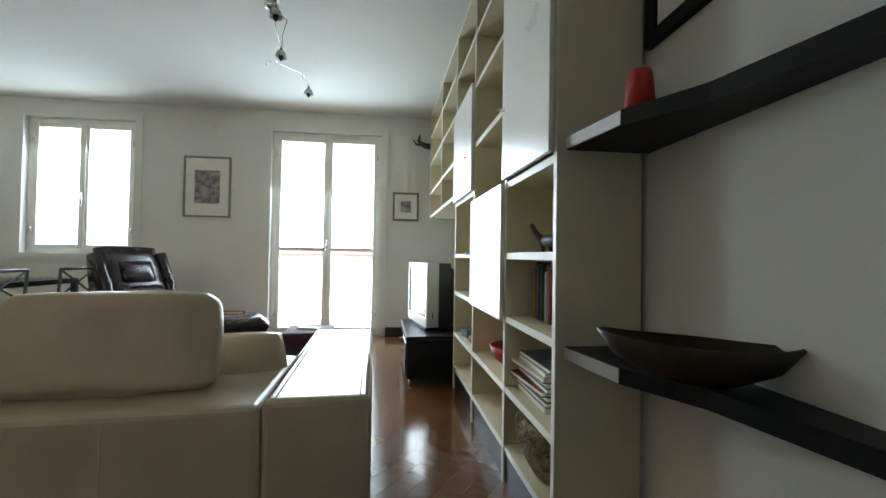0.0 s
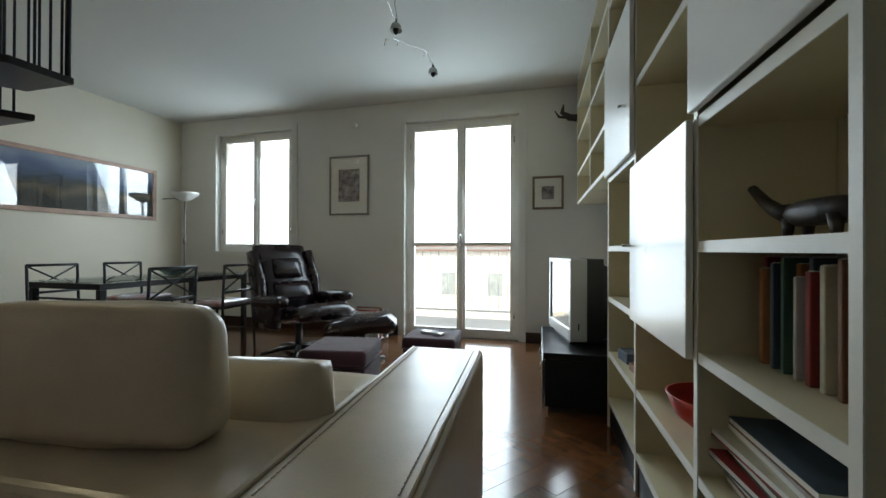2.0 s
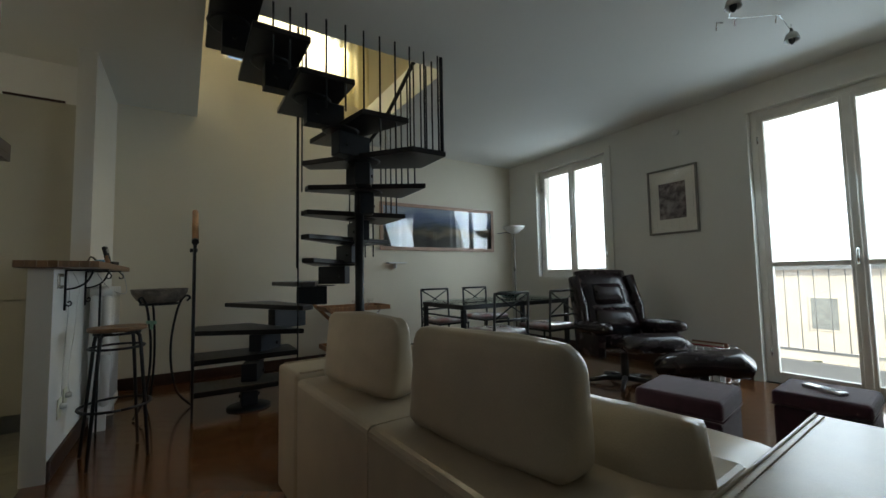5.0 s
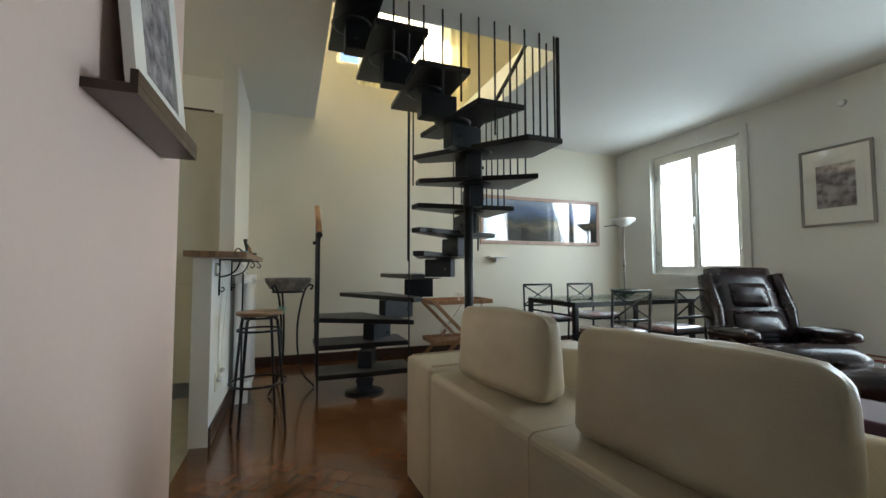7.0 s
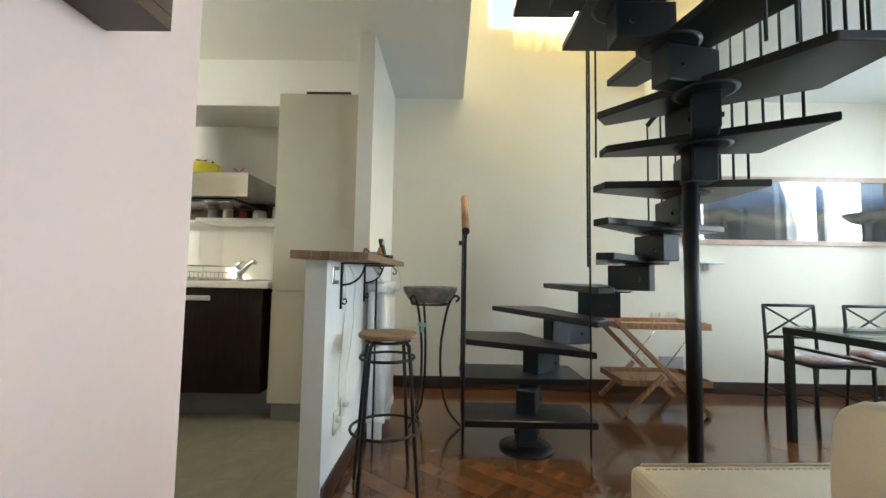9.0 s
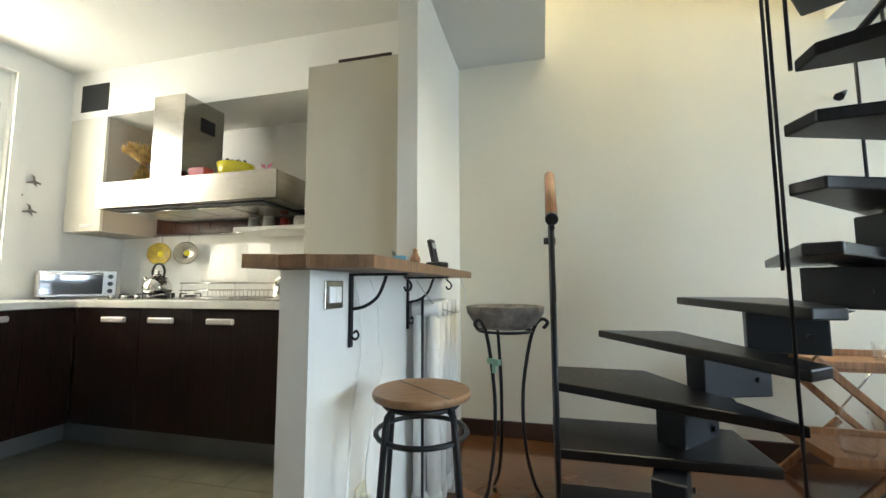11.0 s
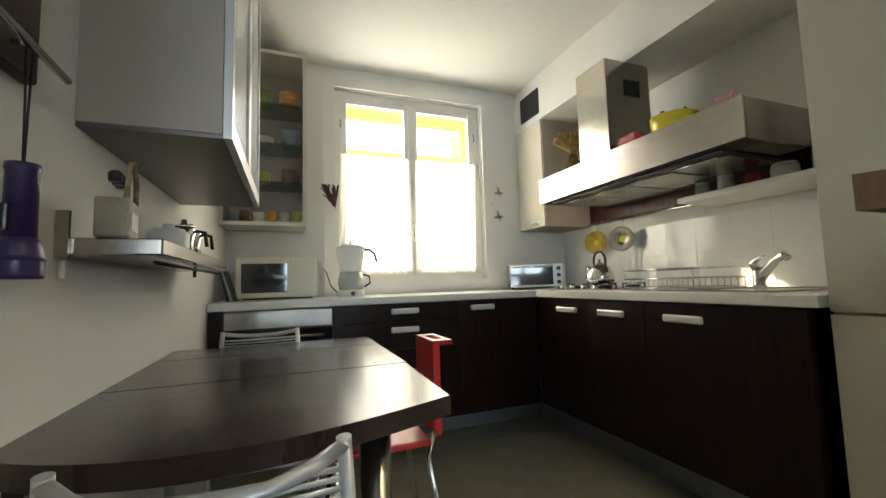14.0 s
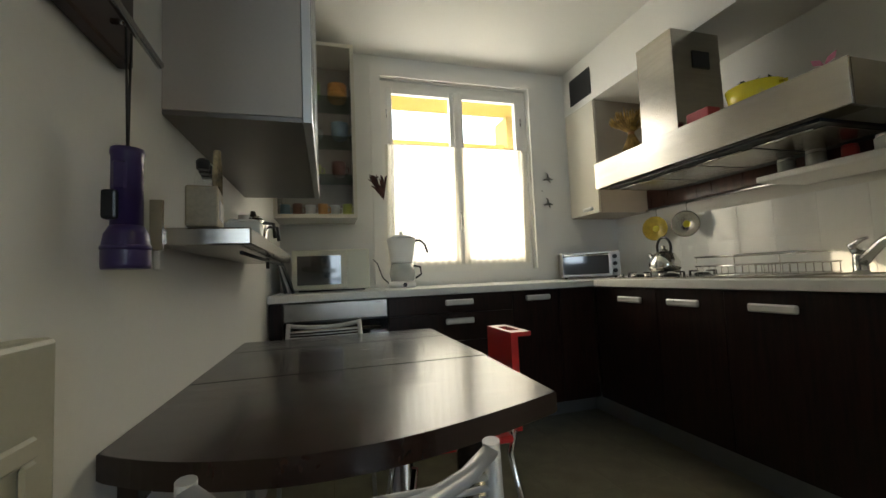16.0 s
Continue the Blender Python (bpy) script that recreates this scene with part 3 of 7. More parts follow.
def swept(w, prof, thick, n=10):
    """Cushion that follows a side profile of (y, z) points, w wide and softly swollen across."""
    bm = bmesh.new()
    rows = []
    for i, (y, z) in enumerate(prof):
        a, b = prof[max(0, i - 1)], prof[min(len(prof) - 1, i + 1)]
        d = Vector((0, b[0] - a[0], b[1] - a[1])).normalized()
        nn = Vector((0, d.z, -d.y))
        row = []
        for k in range(n + 1):
            u = 2 * k / n - 1
            t = thick * (0.35 + 0.65 * math.sqrt(max(0, 1 - u ** 4))) / 2 * (0.6 if i in (0, len(prof) - 1) else 1) * (1 + 0.12 * math.cos(i * math.pi))
            row.append((bm.verts.new(Vector((u * w / 2, y, z)) - nn * t), bm.verts.new(Vector((u * w / 2, y, z)) + nn * t)))
        rows.append(row)
    for A, B in zip(rows, rows[1:]):
        for k in range(n):
            for s in (0, 1):
                bm.faces.new((A[k][s], A[k + 1][s], B[k + 1][s], B[k][s]))
        for k in (0, n):
            bm.faces.new((A[k][0], A[k][1], B[k][1], B[k][0]))
    for row in (rows[0], rows[-1]):
        for k in range(n):
            bm.faces.new((row[k][0], row[k + 1][0], row[k + 1][1], row[k][1]))
    for f in bm.faces:
        f.smooth = True
    bmesh.ops.recalc_face_normals(bm, faces=bm.faces[:])
    return bm


part("backrest", swept(0.5, [(0.1, 0.38), (0.15, 0.48), (0.2, 0.58), (0.24, 0.66), (0.29, 0.76), (0.33, 0.86), (0.36, 0.95)], 0.15), LEATHER_D, ch)
part("headrest", swept(0.28, [(0.17, 0.66), (0.2, 0.72), (0.23, 0.78), (0.25, 0.83)], 0.11), LEATHER_D, ch)
part("lumbar_pad", swept(0.36, [(0.06, 0.44), (0.08, 0.5), (0.12, 0.56), (0.15, 0.62)], 0.09), LEATHER_D, ch)
part("seat", swept(0.52, [(0.14, 0.34), (0.0, 0.35), (-0.14, 0.36), (-0.28, 0.38), (-0.4, 0.4), (-0.47, 0.38)], 0.14), LEATHER_D, ch)
for s in (-1, 1):
    part("side_wing", moved(swept(0.09, [(0.18, 0.36), (0.22, 0.5), (0.26, 0.62), (0.31, 0.76), (0.35, 0.9)], 0.2, 4), pose(s * 0.27, -0.03, 0)), LEATHER_D, ch)
    arm = part("armrest", moved(puff(0.11, 0.48, 0.09, 0.04, 0.008, 6, 0.006, 3), pose(s * 0.32, -0.08, 0.44, -4)), LEATHER_D, ch)
    part("arm_panel", bxm(s * 0.32 - 0.035, -0.22, 0.26, s * 0.32 + 0.035, 0.16, 0.46, bev=0.02), LEATHER_D, ch)
for k in range(3):
    for x in (-0.13, 0.0, 0.13):
        part("tuft_button", lt([(0.0, -0.004), (0.011, -0.002), (0.0, 0.006)], 8, (x, 0.07 + 0.055 * k, 0.52 + 0.13 * k)), LEATHER_D, ch)
part("column", lt([(0.035, 0.03), (0.03, 0.28)], 16), BLACKP, ch)
for k in range(5):
    a = k * 2 * math.pi / 5 + 0.3
    part("base_spoke", tb([(0, 0, 0.05), (0.16 * math.cos(a), 0.16 * math.sin(a), 0.045), (0.32 * math.cos(a), 0.32 * math.sin(a), 0.018)], [0.026, 0.022, 0.016], 8), BLACKP, ch)
fs = thing("footstool", "dark brown leather footstool matching the armchair", "footstool", (-1.4, 3.92, 0), rz=22)
part("cushion", moved(swept(0.36, [(-0.27, 0.26), (-0.2, 0.29), (-0.08, 0.3), (0.06, 0.32), (0.2, 0.33), (0.27, 0.3)], 0.15), pose(0, 0, 0, 0, 0, -90)), LEATHER_D, fs)
part("column", lt([(0.03, 0.02), (0.03, 0.24)], 14), BLACKP, fs)
for k in range(4):
    a = k * math.pi / 2 + 0.4
    part("base_spoke", tb([(0, 0, 0.04), (0.2 * math.cos(a), 0.2 * math.sin(a), 0.016)], [0.022, 0.015], 8), BLACKP, fs)

# magazine rack behind the footstool
mr_ = thing("magazine_rack", "chrome wire magazine rack filled with papers beside the balcony door", "magazine rack", (-1.72, 4.72, 0))
bm = bmesh.new()
for z in (0.03, 0.16, 0.3):
    tube(bm, [(-0.17, -0.1, z), (0.17, -0.1, z), (0.17, 0.1, z), (-0.17, 0.1, z), (-0.17, -0.1, z)], 0.005, 6)
for i in range(7):
    x = -0.17 + i * 0.34 / 6
    tube(bm, [(x, -0.1, 0.3), (x, -0.1, 0.01), (x, 0.1, 0.01), (x, 0.1, 0.3)], 0.004, 6)
part("wire_frame", bm, CHROME, mr_)
for i in range(6):
    single("magazine", bxm(-0.14, -0.006, 0, 0.14 - 0.01 * (i % 3), 0.006, 0.28 + 0.012 * (i % 4)), BOOKS[(i * 2 + 5) % 7], "folded paper magazine standing in the wire rack", "magazine", (-1.72, 4.65 + i * 0.028, 0.016), group="magazines in the rack")

# dining table and chairs
dt = thing("dining_table", "black iron dining table with a glass top", "dining table", (-3.2, 3.62, 0))
bm = bmesh.new()
for x in (-0.33, 0.33):
    box(bm, x - 0.015, -0.68, 0.64, x + 0.015, 0.68, 0.68)
for y in (-0.665, 0.665):
    box(bm, -0.315, y - 0.015, 0.64, 0.315, y + 0.015, 0.68)
part("table_frame", bm, BLACKM, dt)
part("glass_top", bxm(-0.34, -0.69, 0.682, 0.34, 0.69, 0.692, bev=0.003, seg=1), glass_mat("table_glass", (0.9, 0.95, 0.93)), dt)
for x in (-0.325, 0.325):
    for y in (-0.66, 0.66):
        part("leg", bxm(x - 0.02, y - 0.02, 0, x + 0.02, y + 0.02, 0.639, bev=0.003, seg=1), BLACKM, dt)
part("stretcher", bxm(-0.3, -0.665, 0.56, 0.3, -0.655, 0.575), BLACKM, dt)
CUSH = mat("white_floral_seat_pad", (0.55, 0.57, 0.62), 0.25, var=0.25, scale=9, alt=(0.35, 0.17, 0.17), coat=0.5)


def dining_chair(m):
    c = thing("dining_chair", "black iron dining chair with crossed back and glossy floral seat pad", "chair", m, group="chairs round the dining table")
    r = 0.011
    for x in (-0.18, 0.18):
        part("front_leg", tb([(x, -0.2, 0), (x, -0.19, 0.43)], r), BLACKM, c)
        part("back_post", tb([(x, 0.22, 0), (x, 0.19, 0.43), (x, 0.21, 0.79)], r), BLACKM, c)
    bm = bmesh.new()
    for z, y in ((0.785, 0.21), (0.56, 0.196)):
        tube(bm, [(-0.18, y, z), (0.18, y, z)], r)
    tube(bm, [(-0.18, 0.21, 0.78), (0.18, 0.196, 0.57)], 0.007, 6)
    tube(bm, [(0.18, 0.21, 0.78), (-0.18, 0.196, 0.57)], 0.007, 6)
    part("crossed_back", bm, BLACKM, c)
    bm = bmesh.new()
    box(bm, -0.19, -0.2, 0.42, 0.19, 0.2, 0.435)
    part("seat_frame", bm, BLACKM, c)
    for x in (-0.18, 0.18):
        part("stretcher", tb([(x, -0.19, 0.2), (x, 0.2, 0.2)], 0.006, 6), BLACKM, c)
    part("seat_pad", moved(puff(0.38, 0.38, 0.05, 0.022, 0.006, 6), pose(0, 0, 0.433)), CUSH, c)
    return c


c0 = dining_chair(pose(-2.74, 3.22, 0, 0, 0, -92))
copy_thing(c0, pose(-2.74, 3.84, 0, 0, 0, -88))
copy_thing(c0, pose(-3.78, 3.35, 0, 0, 0, 90))
copy_thing(c0, pose(-3.8, 3.95, 0, 0, 0, 92))
single("glass_vase", lt([(0.03, 0), (0.07, 0.01), (0.12, 0.05), (0.13, 0.07), (0.125, 0.07), (0.11, 0.045), (0.0, 0.015)], 20), glass_mat("bowl_glass", (0.5, 0.6, 0.62)), "shallow clear glass bowl on the dining table", "bowl", (-3.15, 3.75, 0.692))

# floor lamp
fl = thing("floor_lamp", "tall slender floor lamp with white uplighter bowl", "floor lamp", (-4.17, 4.78, 0))
part("base", lt([(0.14, 0), (0.14, 0.015), (0.02, 0.03)], 24), SILVERF, fl)
part("pole", tb([(0, 0, 0.03), (0, 0, 1.52)], 0.011), SILVERF, fl)
part("joint", lt([(0.018, 0.98), (0.018, 1.06)], 10), SILVERF, fl)
part("shade", lt([(0.02, 1.5), (0.07, 1.52), (0.14, 1.58), (0.15, 1.605), (0.14, 1.6), (0.06, 1.535), (0.0, 1.53)], 28), WHITEP, fl)
part("reading_arm", tb([(0, 0, 1.5), (-0.1, -0.05, 1.53), (-0.2, -0.12, 1.52)], 0.006), SILVERF, fl)


def picture(name, label, m, w, h, frame_w, frame_mat, motif, mount=0.3, depth=0.022):
    """A framed picture in its own plane, facing -y, centred."""
    p = thing(name, label, "picture", m)
    bm = bmesh.new()
    f = frame_w
    box(bm, -w / 2, 0, -h / 2, -w / 2 + f, depth, h / 2, bev=0.002, seg=1)
    box(bm, w / 2 - f, 0, -h / 2, w / 2, depth, h / 2, bev=0.002, seg=1)
    box(bm, -w / 2 + f, 0, -h / 2, w / 2 - f, depth, -h / 2 + f, bev=0.002, seg=1)
    box(bm, -w / 2 + f, 0, h / 2 - f, w / 2 - f, depth, h / 2, bev=0.002, seg=1)
    part("frame", bm, frame_mat, p)
    part("mount", bxm(-w / 2 + f, 0.012, -h / 2 + f, w / 2 - f, 0.016, h / 2 - f), PAPER, p)
    iw, ih = (w - 2 * f) * (1 - mount), (h - 2 * f) * (1 - mount)
    part("print", bxm(-iw / 2, 0.009, -ih / 2, iw / 2, 0.0115, ih / 2), motif, p)
    part("glazing", bxm(-w / 2 + f, 0.004, -h / 2 + f, w / 2 - f, 0.006, h / 2 - f), GLASS, p)
    return p


ETCH = mat("etching_print", (0.42, 0.38, 0.38), 0.8, var=0.3, scale=18, alt=(0.08, 0.06, 0.07))
picture("framed_print", "etching in a pewter frame with white mount", pose(-2.115, 5.012, 1.65), 0.49, 0.67, 0.02, SILVERF, ETCH, 0.42)
picture("framed_print", "small square print in a tan wooden frame beside the balcony door", pose(0.064, 5.012, 1.494), 0.3, 0.33, 0.022, mat("tan_wood_frame", (0.2, 0.14, 0.09), 0.45, var=0.15, scale=12), ETCH, 0.55)

# long landscape picture on the west wall: bands of sky, hills and fields
LAND = bpy.data.materials.new("landscape_print")
LAND.use_nodes = True
_n, _l = LAND.node_tree.nodes, LAND.node_tree.links
_tc, _sx, _no, _ad, _rp = (_n.new("ShaderNode" + k) for k in ("TexCoord", "SeparateXYZ", "TexNoise", "Math", "ValToRGB"))
_l.new(_tc.outputs["Object"], _sx.inputs[0])
_l.new(_tc.outputs["Object"], _no.inputs["Vector"])
_no.inputs["Scale"].default_value, _no.inputs["Detail"].default_value = 3.0, 8
_ad.operation = "MULTIPLY_ADD"
_ad.inputs[1].default_value = 0.35
_l.new(_no.outputs["Fac"], _ad.inputs[0])
_l.new(_sx.outputs["Z"], _ad.inputs[2])
_l.new(_ad.outputs[0], _rp.inputs[0])
_cr = _rp.color_ramp
for pos, col in ((0.06, (0.03, 0.035, 0.03)), (0.13, (0.22, 0.17, 0.1)), (0.17, (0.04, 0.045, 0.04)), (0.22, (0.07, 0.12, 0.22)), (0.3, (0.16, 0.24, 0.42)), (0.4, (0.42, 0.5, 0.62))):
    e = _cr.elements.new(pos)
    e.color = (*col, 1)
_cr.elements.remove(_cr.elements[0])
_cr.elements.remove(_cr.elements[-1])
_l.new(_rp.outputs[0], _n["Principled BSDF"].inputs["Base Color"])
_n["Principled BSDF"].inputs["Roughness"].default_value = 0.6
big = thing("landscape_picture", "long panoramic landscape print in a pinkish wood frame under glass", "picture", pose(-4.498, 3.795, 1.565, 0, 0, -270))
w, h, f = 1.79, 0.6, 0.045
bm = bmesh.new()
box(bm, -w / 2, 0, -h / 2, -w / 2 + f, 0.02, h / 2, bev=0.003, seg=1)
box(bm, w / 2 - f, 0, -h / 2, w / 2, 0.02, h / 2, bev=0.003, seg=1)
box(bm, -w / 2 + f, 0, -h / 2, w / 2 - f, 0.02, -h / 2 + f, bev=0.003, seg=1)
box(bm, -w / 2 + f, 0, h / 2 - f, w / 2 - f, 0.02, h / 2, bev=0.003, seg=1)
part("frame", bm, COPPERF, big)
part("print", bxm(-w / 2 + f, 0.012, -h / 2 + f, w / 2 - f, 0.018, h / 2 - f), LAND, big)
part("glazing", bxm(-w / 2 + f, 0.002, -h / 2 + f, w / 2 - f, 0.004, h / 2 - f), glass_mat("picture_glass", (0.95, 0.95, 0.95), rough=0.01, ior=1.85), big)

# television and stand
ts = thing("tv_stand", "low black television stand", "tv stand", (0.06, 3.28, 0), rz=2)
part("carcass", bxm(0, 0, 0.03, 0.38, 0.8, 0.3, bev=0.004, seg=1), BLACKW, ts)
part("top", bxm(-0.008, -0.008, 0.304, 0.39, 0.81, 0.34, bev=0.003, seg=1), BLACKW, ts)
part("plinth", bxm(0.02, 0.02, 0, 0.37, 0.78, 0.028), BLACKP, ts)
for y in (0.02, 0.41):
    d = part("door", bxm(-0.012, y, 0.045, -0.002, y + 0.37, 0.29, bev=0.002, seg=1), DGLASS, ts)
    part("handle", tb([(-0.02, y + 0.3, 0.15), (-0.02, y + 0.3, 0.2)], 0.004, 6), CHROME, d)
tv = thing("television", "silver-fronted tube television with dark screen", "television", (0.145, 3.72, 0.34), rz=-77)
bm = bmesh.new()
f = 0.035
box(bm, -0.28, 0, 0.03, -0.28 + f, 0.1, 0.53, bev=0.006)
box(bm, 0.28 - f, 0, 0.03, 0.28, 0.1, 0.53, bev=0.006)
box(bm, -0.28 + f, 0, 0.03, 0.28 - f, 0.1, 0.1, bev=0.006)
box(bm, -0.28 + f, 0, 0.5, 0.28 - f, 0.1, 0.53, bev=0.006)
part("bezel", bm, SILVER, tv)
bm = bmesh.new()
rows = [[bm.verts.new((-0.247 + 0.0494 * i, 0.01 - 0.003 * (1 - ((i - 5) / 5) ** 2) * (1 - ((j - 4) / 4) ** 2), 0.098 + 0.0505 * j)) for j in range(9)] for i in range(11)]
for i in range(10):
    for j in range(8):
        bm.faces.new((rows[i][j], rows[i + 1][j], rows[i + 1][j + 1], rows[i][j + 1])).smooth = True
part("screen", bm, mat("tube_screen_glass", (0.02, 0.022, 0.022), 0.03, coat=1.0, spec=1.0, rvar=0.0, var=0.0), tv)
bm = bmesh.new()
box(bm, -0.27, 0.1, 0.03, 0.27, 0.2, 0.53)
vs = box(bm, -0.24, 0.2, 0.04, 0.24, 0.42, 0.5)
for v in vs:
    if v.co.y > 0.4:
        v.co.x *= 0.7
        v.co.z = 0.06 + (v.co.z - 0.04) * 0.75
part("back_shell", bm, BLACKP, tv)
part("foot", bxm(-0.2, 0.02, 0.0, 0.2, 0.34, 0.029, bev=0.004), BLACKP, tv)
part("side_button", bxm(0.2795, 0.045, 0.1, 0.281, 0.053, 0.14), GREYM, tv)

# bookcase: cells of a tall unit, slightly turned against the wall
BT = 2.0
BM_ = pose(0.443, 1.508, 0, 0, 0, BT)
bc = thing("bookcase", "tall cream bookcase covering the wall with white-edged shelves and white doors", "bookcase", BM_)
COLS = [0.0, 0.49, 1.09, 1.68, 2.42, 3.31]
DEP = 0.275


def slab(name, x0, y0, z0, x1, y1, z1):
    """A laminate board with a white front edge."""
    b = part(name, bxm(x0 + 0.003, y0, z0, x1, y1, z1), SHELFW, bc)
    part("edging", bxm(x0, y0, z0, x0 + 0.0025, y1, z1), SHELFF, b)
    return b


T2 = 0.011
for i, y in enumerate(COLS):
    z0 = 0.0 if i < 4 else 1.35
    slab("upright", 0, y - T2, z0, DEP, y + T2, 2.52)
part("back_panel", bxm(DEP + 0.002, 0, 0.02, DEP + 0.006, COLS[3], 2.5), SHELFW, bc)
part("back_panel", bxm(DEP + 0.002, COLS[3], 1.36, DEP + 0.006, COLS[5], 2.5), SHELFW, bc)
LEVELS = {0: (0.14, 0.38, 0.669, 0.93, 1.225, 2.5), 1: (0.14, 0.38, 0.669, 1.225, 1.56, 1.9, 2.2, 2.5), 2: (0.14, 0.38, 0.669, 0.93, 1.29, 1.9, 2.2, 2.5), 3: (1.36, 1.62, 1.95, 2.25, 2.5), 4: (1.36, 1.62, 1.95, 2.25, 2.5)}
for i, zs in LEVELS.items():
    for z in zs:
        slab("shelf", 0.002, COLS[i] + T2, z - 0.013, DEP, COLS[i + 1] - T2, z + 0.013)
for i, z0, z1, hz, hy in ((0, 1.245, 2.4, 1.53, 0.455), (1, 0.66, 1.235, 0.94, 0.575), (2, 1.3, 1.92, 1.5, 0.06)):
    d = part("door", bxm(-0.02, COLS[i] + 0.004, z0, -0.003, COLS[i + 1] - 0.004, z1, bev=0.002, seg=1), DOORW, bc)
    yy = COLS[i] + hy
    part("handle", tb([(-0.021, yy - 0.004, hz), (-0.05, yy - 0.004, hz), (-0.05, yy + 0.004, hz), (-0.021, yy + 0.004, hz)], 0.005, 8), CHROME, d)
part("plinth", bxm(0.01, T2, 0.0, 0.03, COLS[3] - T2, 0.12), BLACKW, bc)


def in_bc(x, y, z, rz=0):
    return BM_ @ pose(x, y, z, 0, 0, rz)


# books and things in the bookcase
y = 0.04
for k in range(32):
    t = 0.0075 + 0.007 * ((k * 7) % 5) / 4
    hh = 0.19 + 0.035 * ((k * 5) % 4) / 3
    dd = 0.13 + 0.02 * (k % 3)
    b = thing("book", "upright hardback book with coloured spine among others on the shelf", "book", in_bc(0.265 - dd, y, 0.6825), group="books in the bookcase")
    part("cover", bxm(0, 0, 0, dd, t, hh, bev=0.0015, seg=1), BOOKS[(k * 4 + (k > 6) + 1) % 7], b)
    part("page_block", bxm(0.004, 0.002, hh, dd - 0.002, t - 0.002, hh + 0.0015), PAPER, b)
    y += t + 0.0015
for k in range(9):
    b = thing("magazine", "glossy magazine lying flat in the pile on the shelf", "magazine", in_bc(0.045 + 0.008 * (k % 3), 0.17 + 0.006 * (k % 4), 0.394 + 0.0165 * k, -2 + (k * 37) % 7), group="magazines lying in the bookcase")
    part("cover", bxm(0, 0, 0, 0.22, 0.3, 0.003), BOOKS[(k * 2 + 2) % 7], b)
    part("page_block", bxm(0.002, 0.002, 0.003, 0.218, 0.298, 0.015), PAPER, b)
    part("cover_front", bxm(0, 0, 0.015, 0.22, 0.3, 0.0165), BOOKS[(k * 3 + 5) % 7], b)
bm = lt([(0.03, 0), (0.045, 0.01), (0.05, 0.03), (0.045, 0.05), (0.03, 0.06)], 16, sx=2.2, sy=0.8)
cow = thing("wooden_figure", "dark carved wooden animal figure with a raised tail", "ornament", in_bc(0.1, 0.23, 0.9435, 90) @ Matrix.Diagonal((0.85, 0.8, 0.72, 1)))
part("body", moved(bm, pose(0, 0, 0.03)), BOWLW, cow)
part("tail", tb([(0.08, 0, 0.06), (0.14, 0, 0.075), (0.2, 0, 0.11), (0.26, 0, 0.16)], [0.03, 0.02, 0.015, 0.012]), BOWLW, cow)
for sx_ in (-0.07, 0.07):
    for sy_ in (-0.02, 0.02):
        part("leg", tb([(sx_, sy_, 0.05), (sx_ * 1.05, sy_, 0)], [0.014, 0.009]), BOWLW, cow)
part("head", lt([(0.0, 0), (0.025, 0.015), (0.02, 0.04), (0, 0.05)], 12, (-0.13, 0, 0.05)), BOWLW, cow)
rb = thing("red_bowl", "red lacquered bowl on the low shelf", "bowl", in_bc(0.13, 0.72, 0.394))
part("bowl", lt([(0.04, 0), (0.05, 0.01), (0.1, 0.05), (0.125, 0.11), (0.118, 0.11), (0.09, 0.055), (0.0, 0.02)], 28), REDM, rb)
single("orange_vase", lt([(0.04, 0), (0.055, 0.06), (0.05, 0.15), (0.035, 0.19), (0.045, 0.21), (0.03, 0.2)], 20), mat("terracotta_glaze", (0.5, 0.16, 0.05), 0.3), "orange glazed ceramic vase on the bottom shelf", "vase", in_bc(0.14, 0.62, 0.153))
bk = thing("wicker_basket", "shaggy pale wicker basket on the bottom shelf", "basket", in_bc(0.145, 0.24, 0.153) @ Matrix.Diagonal((1.12, 1.3, 1.12, 1)))
part("weave", lt([(0.09, 0), (0.12, 0.05), (0.13, 0.12), (0.125, 0.17), (0.115, 0.17), (0.11, 0.06), (0.0, 0.02)], 28), WICKER, bk)
bm = bmesh.new()
for k in range(150):
    a = random.uniform(0, 6.283)
    z = random.uniform(0.11, 0.18)
    r = 0.127
    p = Vector((r * math.cos(a), r * math.sin(a), z))
    tube(bm, [p, p + Vector((math.cos(a) * 0.012, math.sin(a) * 0.012, random.uniform(-0.01, 0.02))), p + Vector((math.cos(a) * 0.02, math.sin(a) * 0.02, random.uniform(-0.03, 0.01)))], 0.0018, 4, False)
part("fringe", bm, WICKER, bk, kind="stuff")
for k, (yy, zz) in enumerate(((1.2, 0.6835), (1.22, 0.3945), (1.42, 0.3945))):
    single("folded_paper", bxm(0, 0, 0, 0.2, 0.12, 0.02 + 0.015 * k, bev=0.002, seg=1), BOOKS[(k * 4) % 7], "folded paper brochure lying on a shelf", "papers", in_bc(0.04, yy, zz, 4 * k), group="papers in the bookcase")

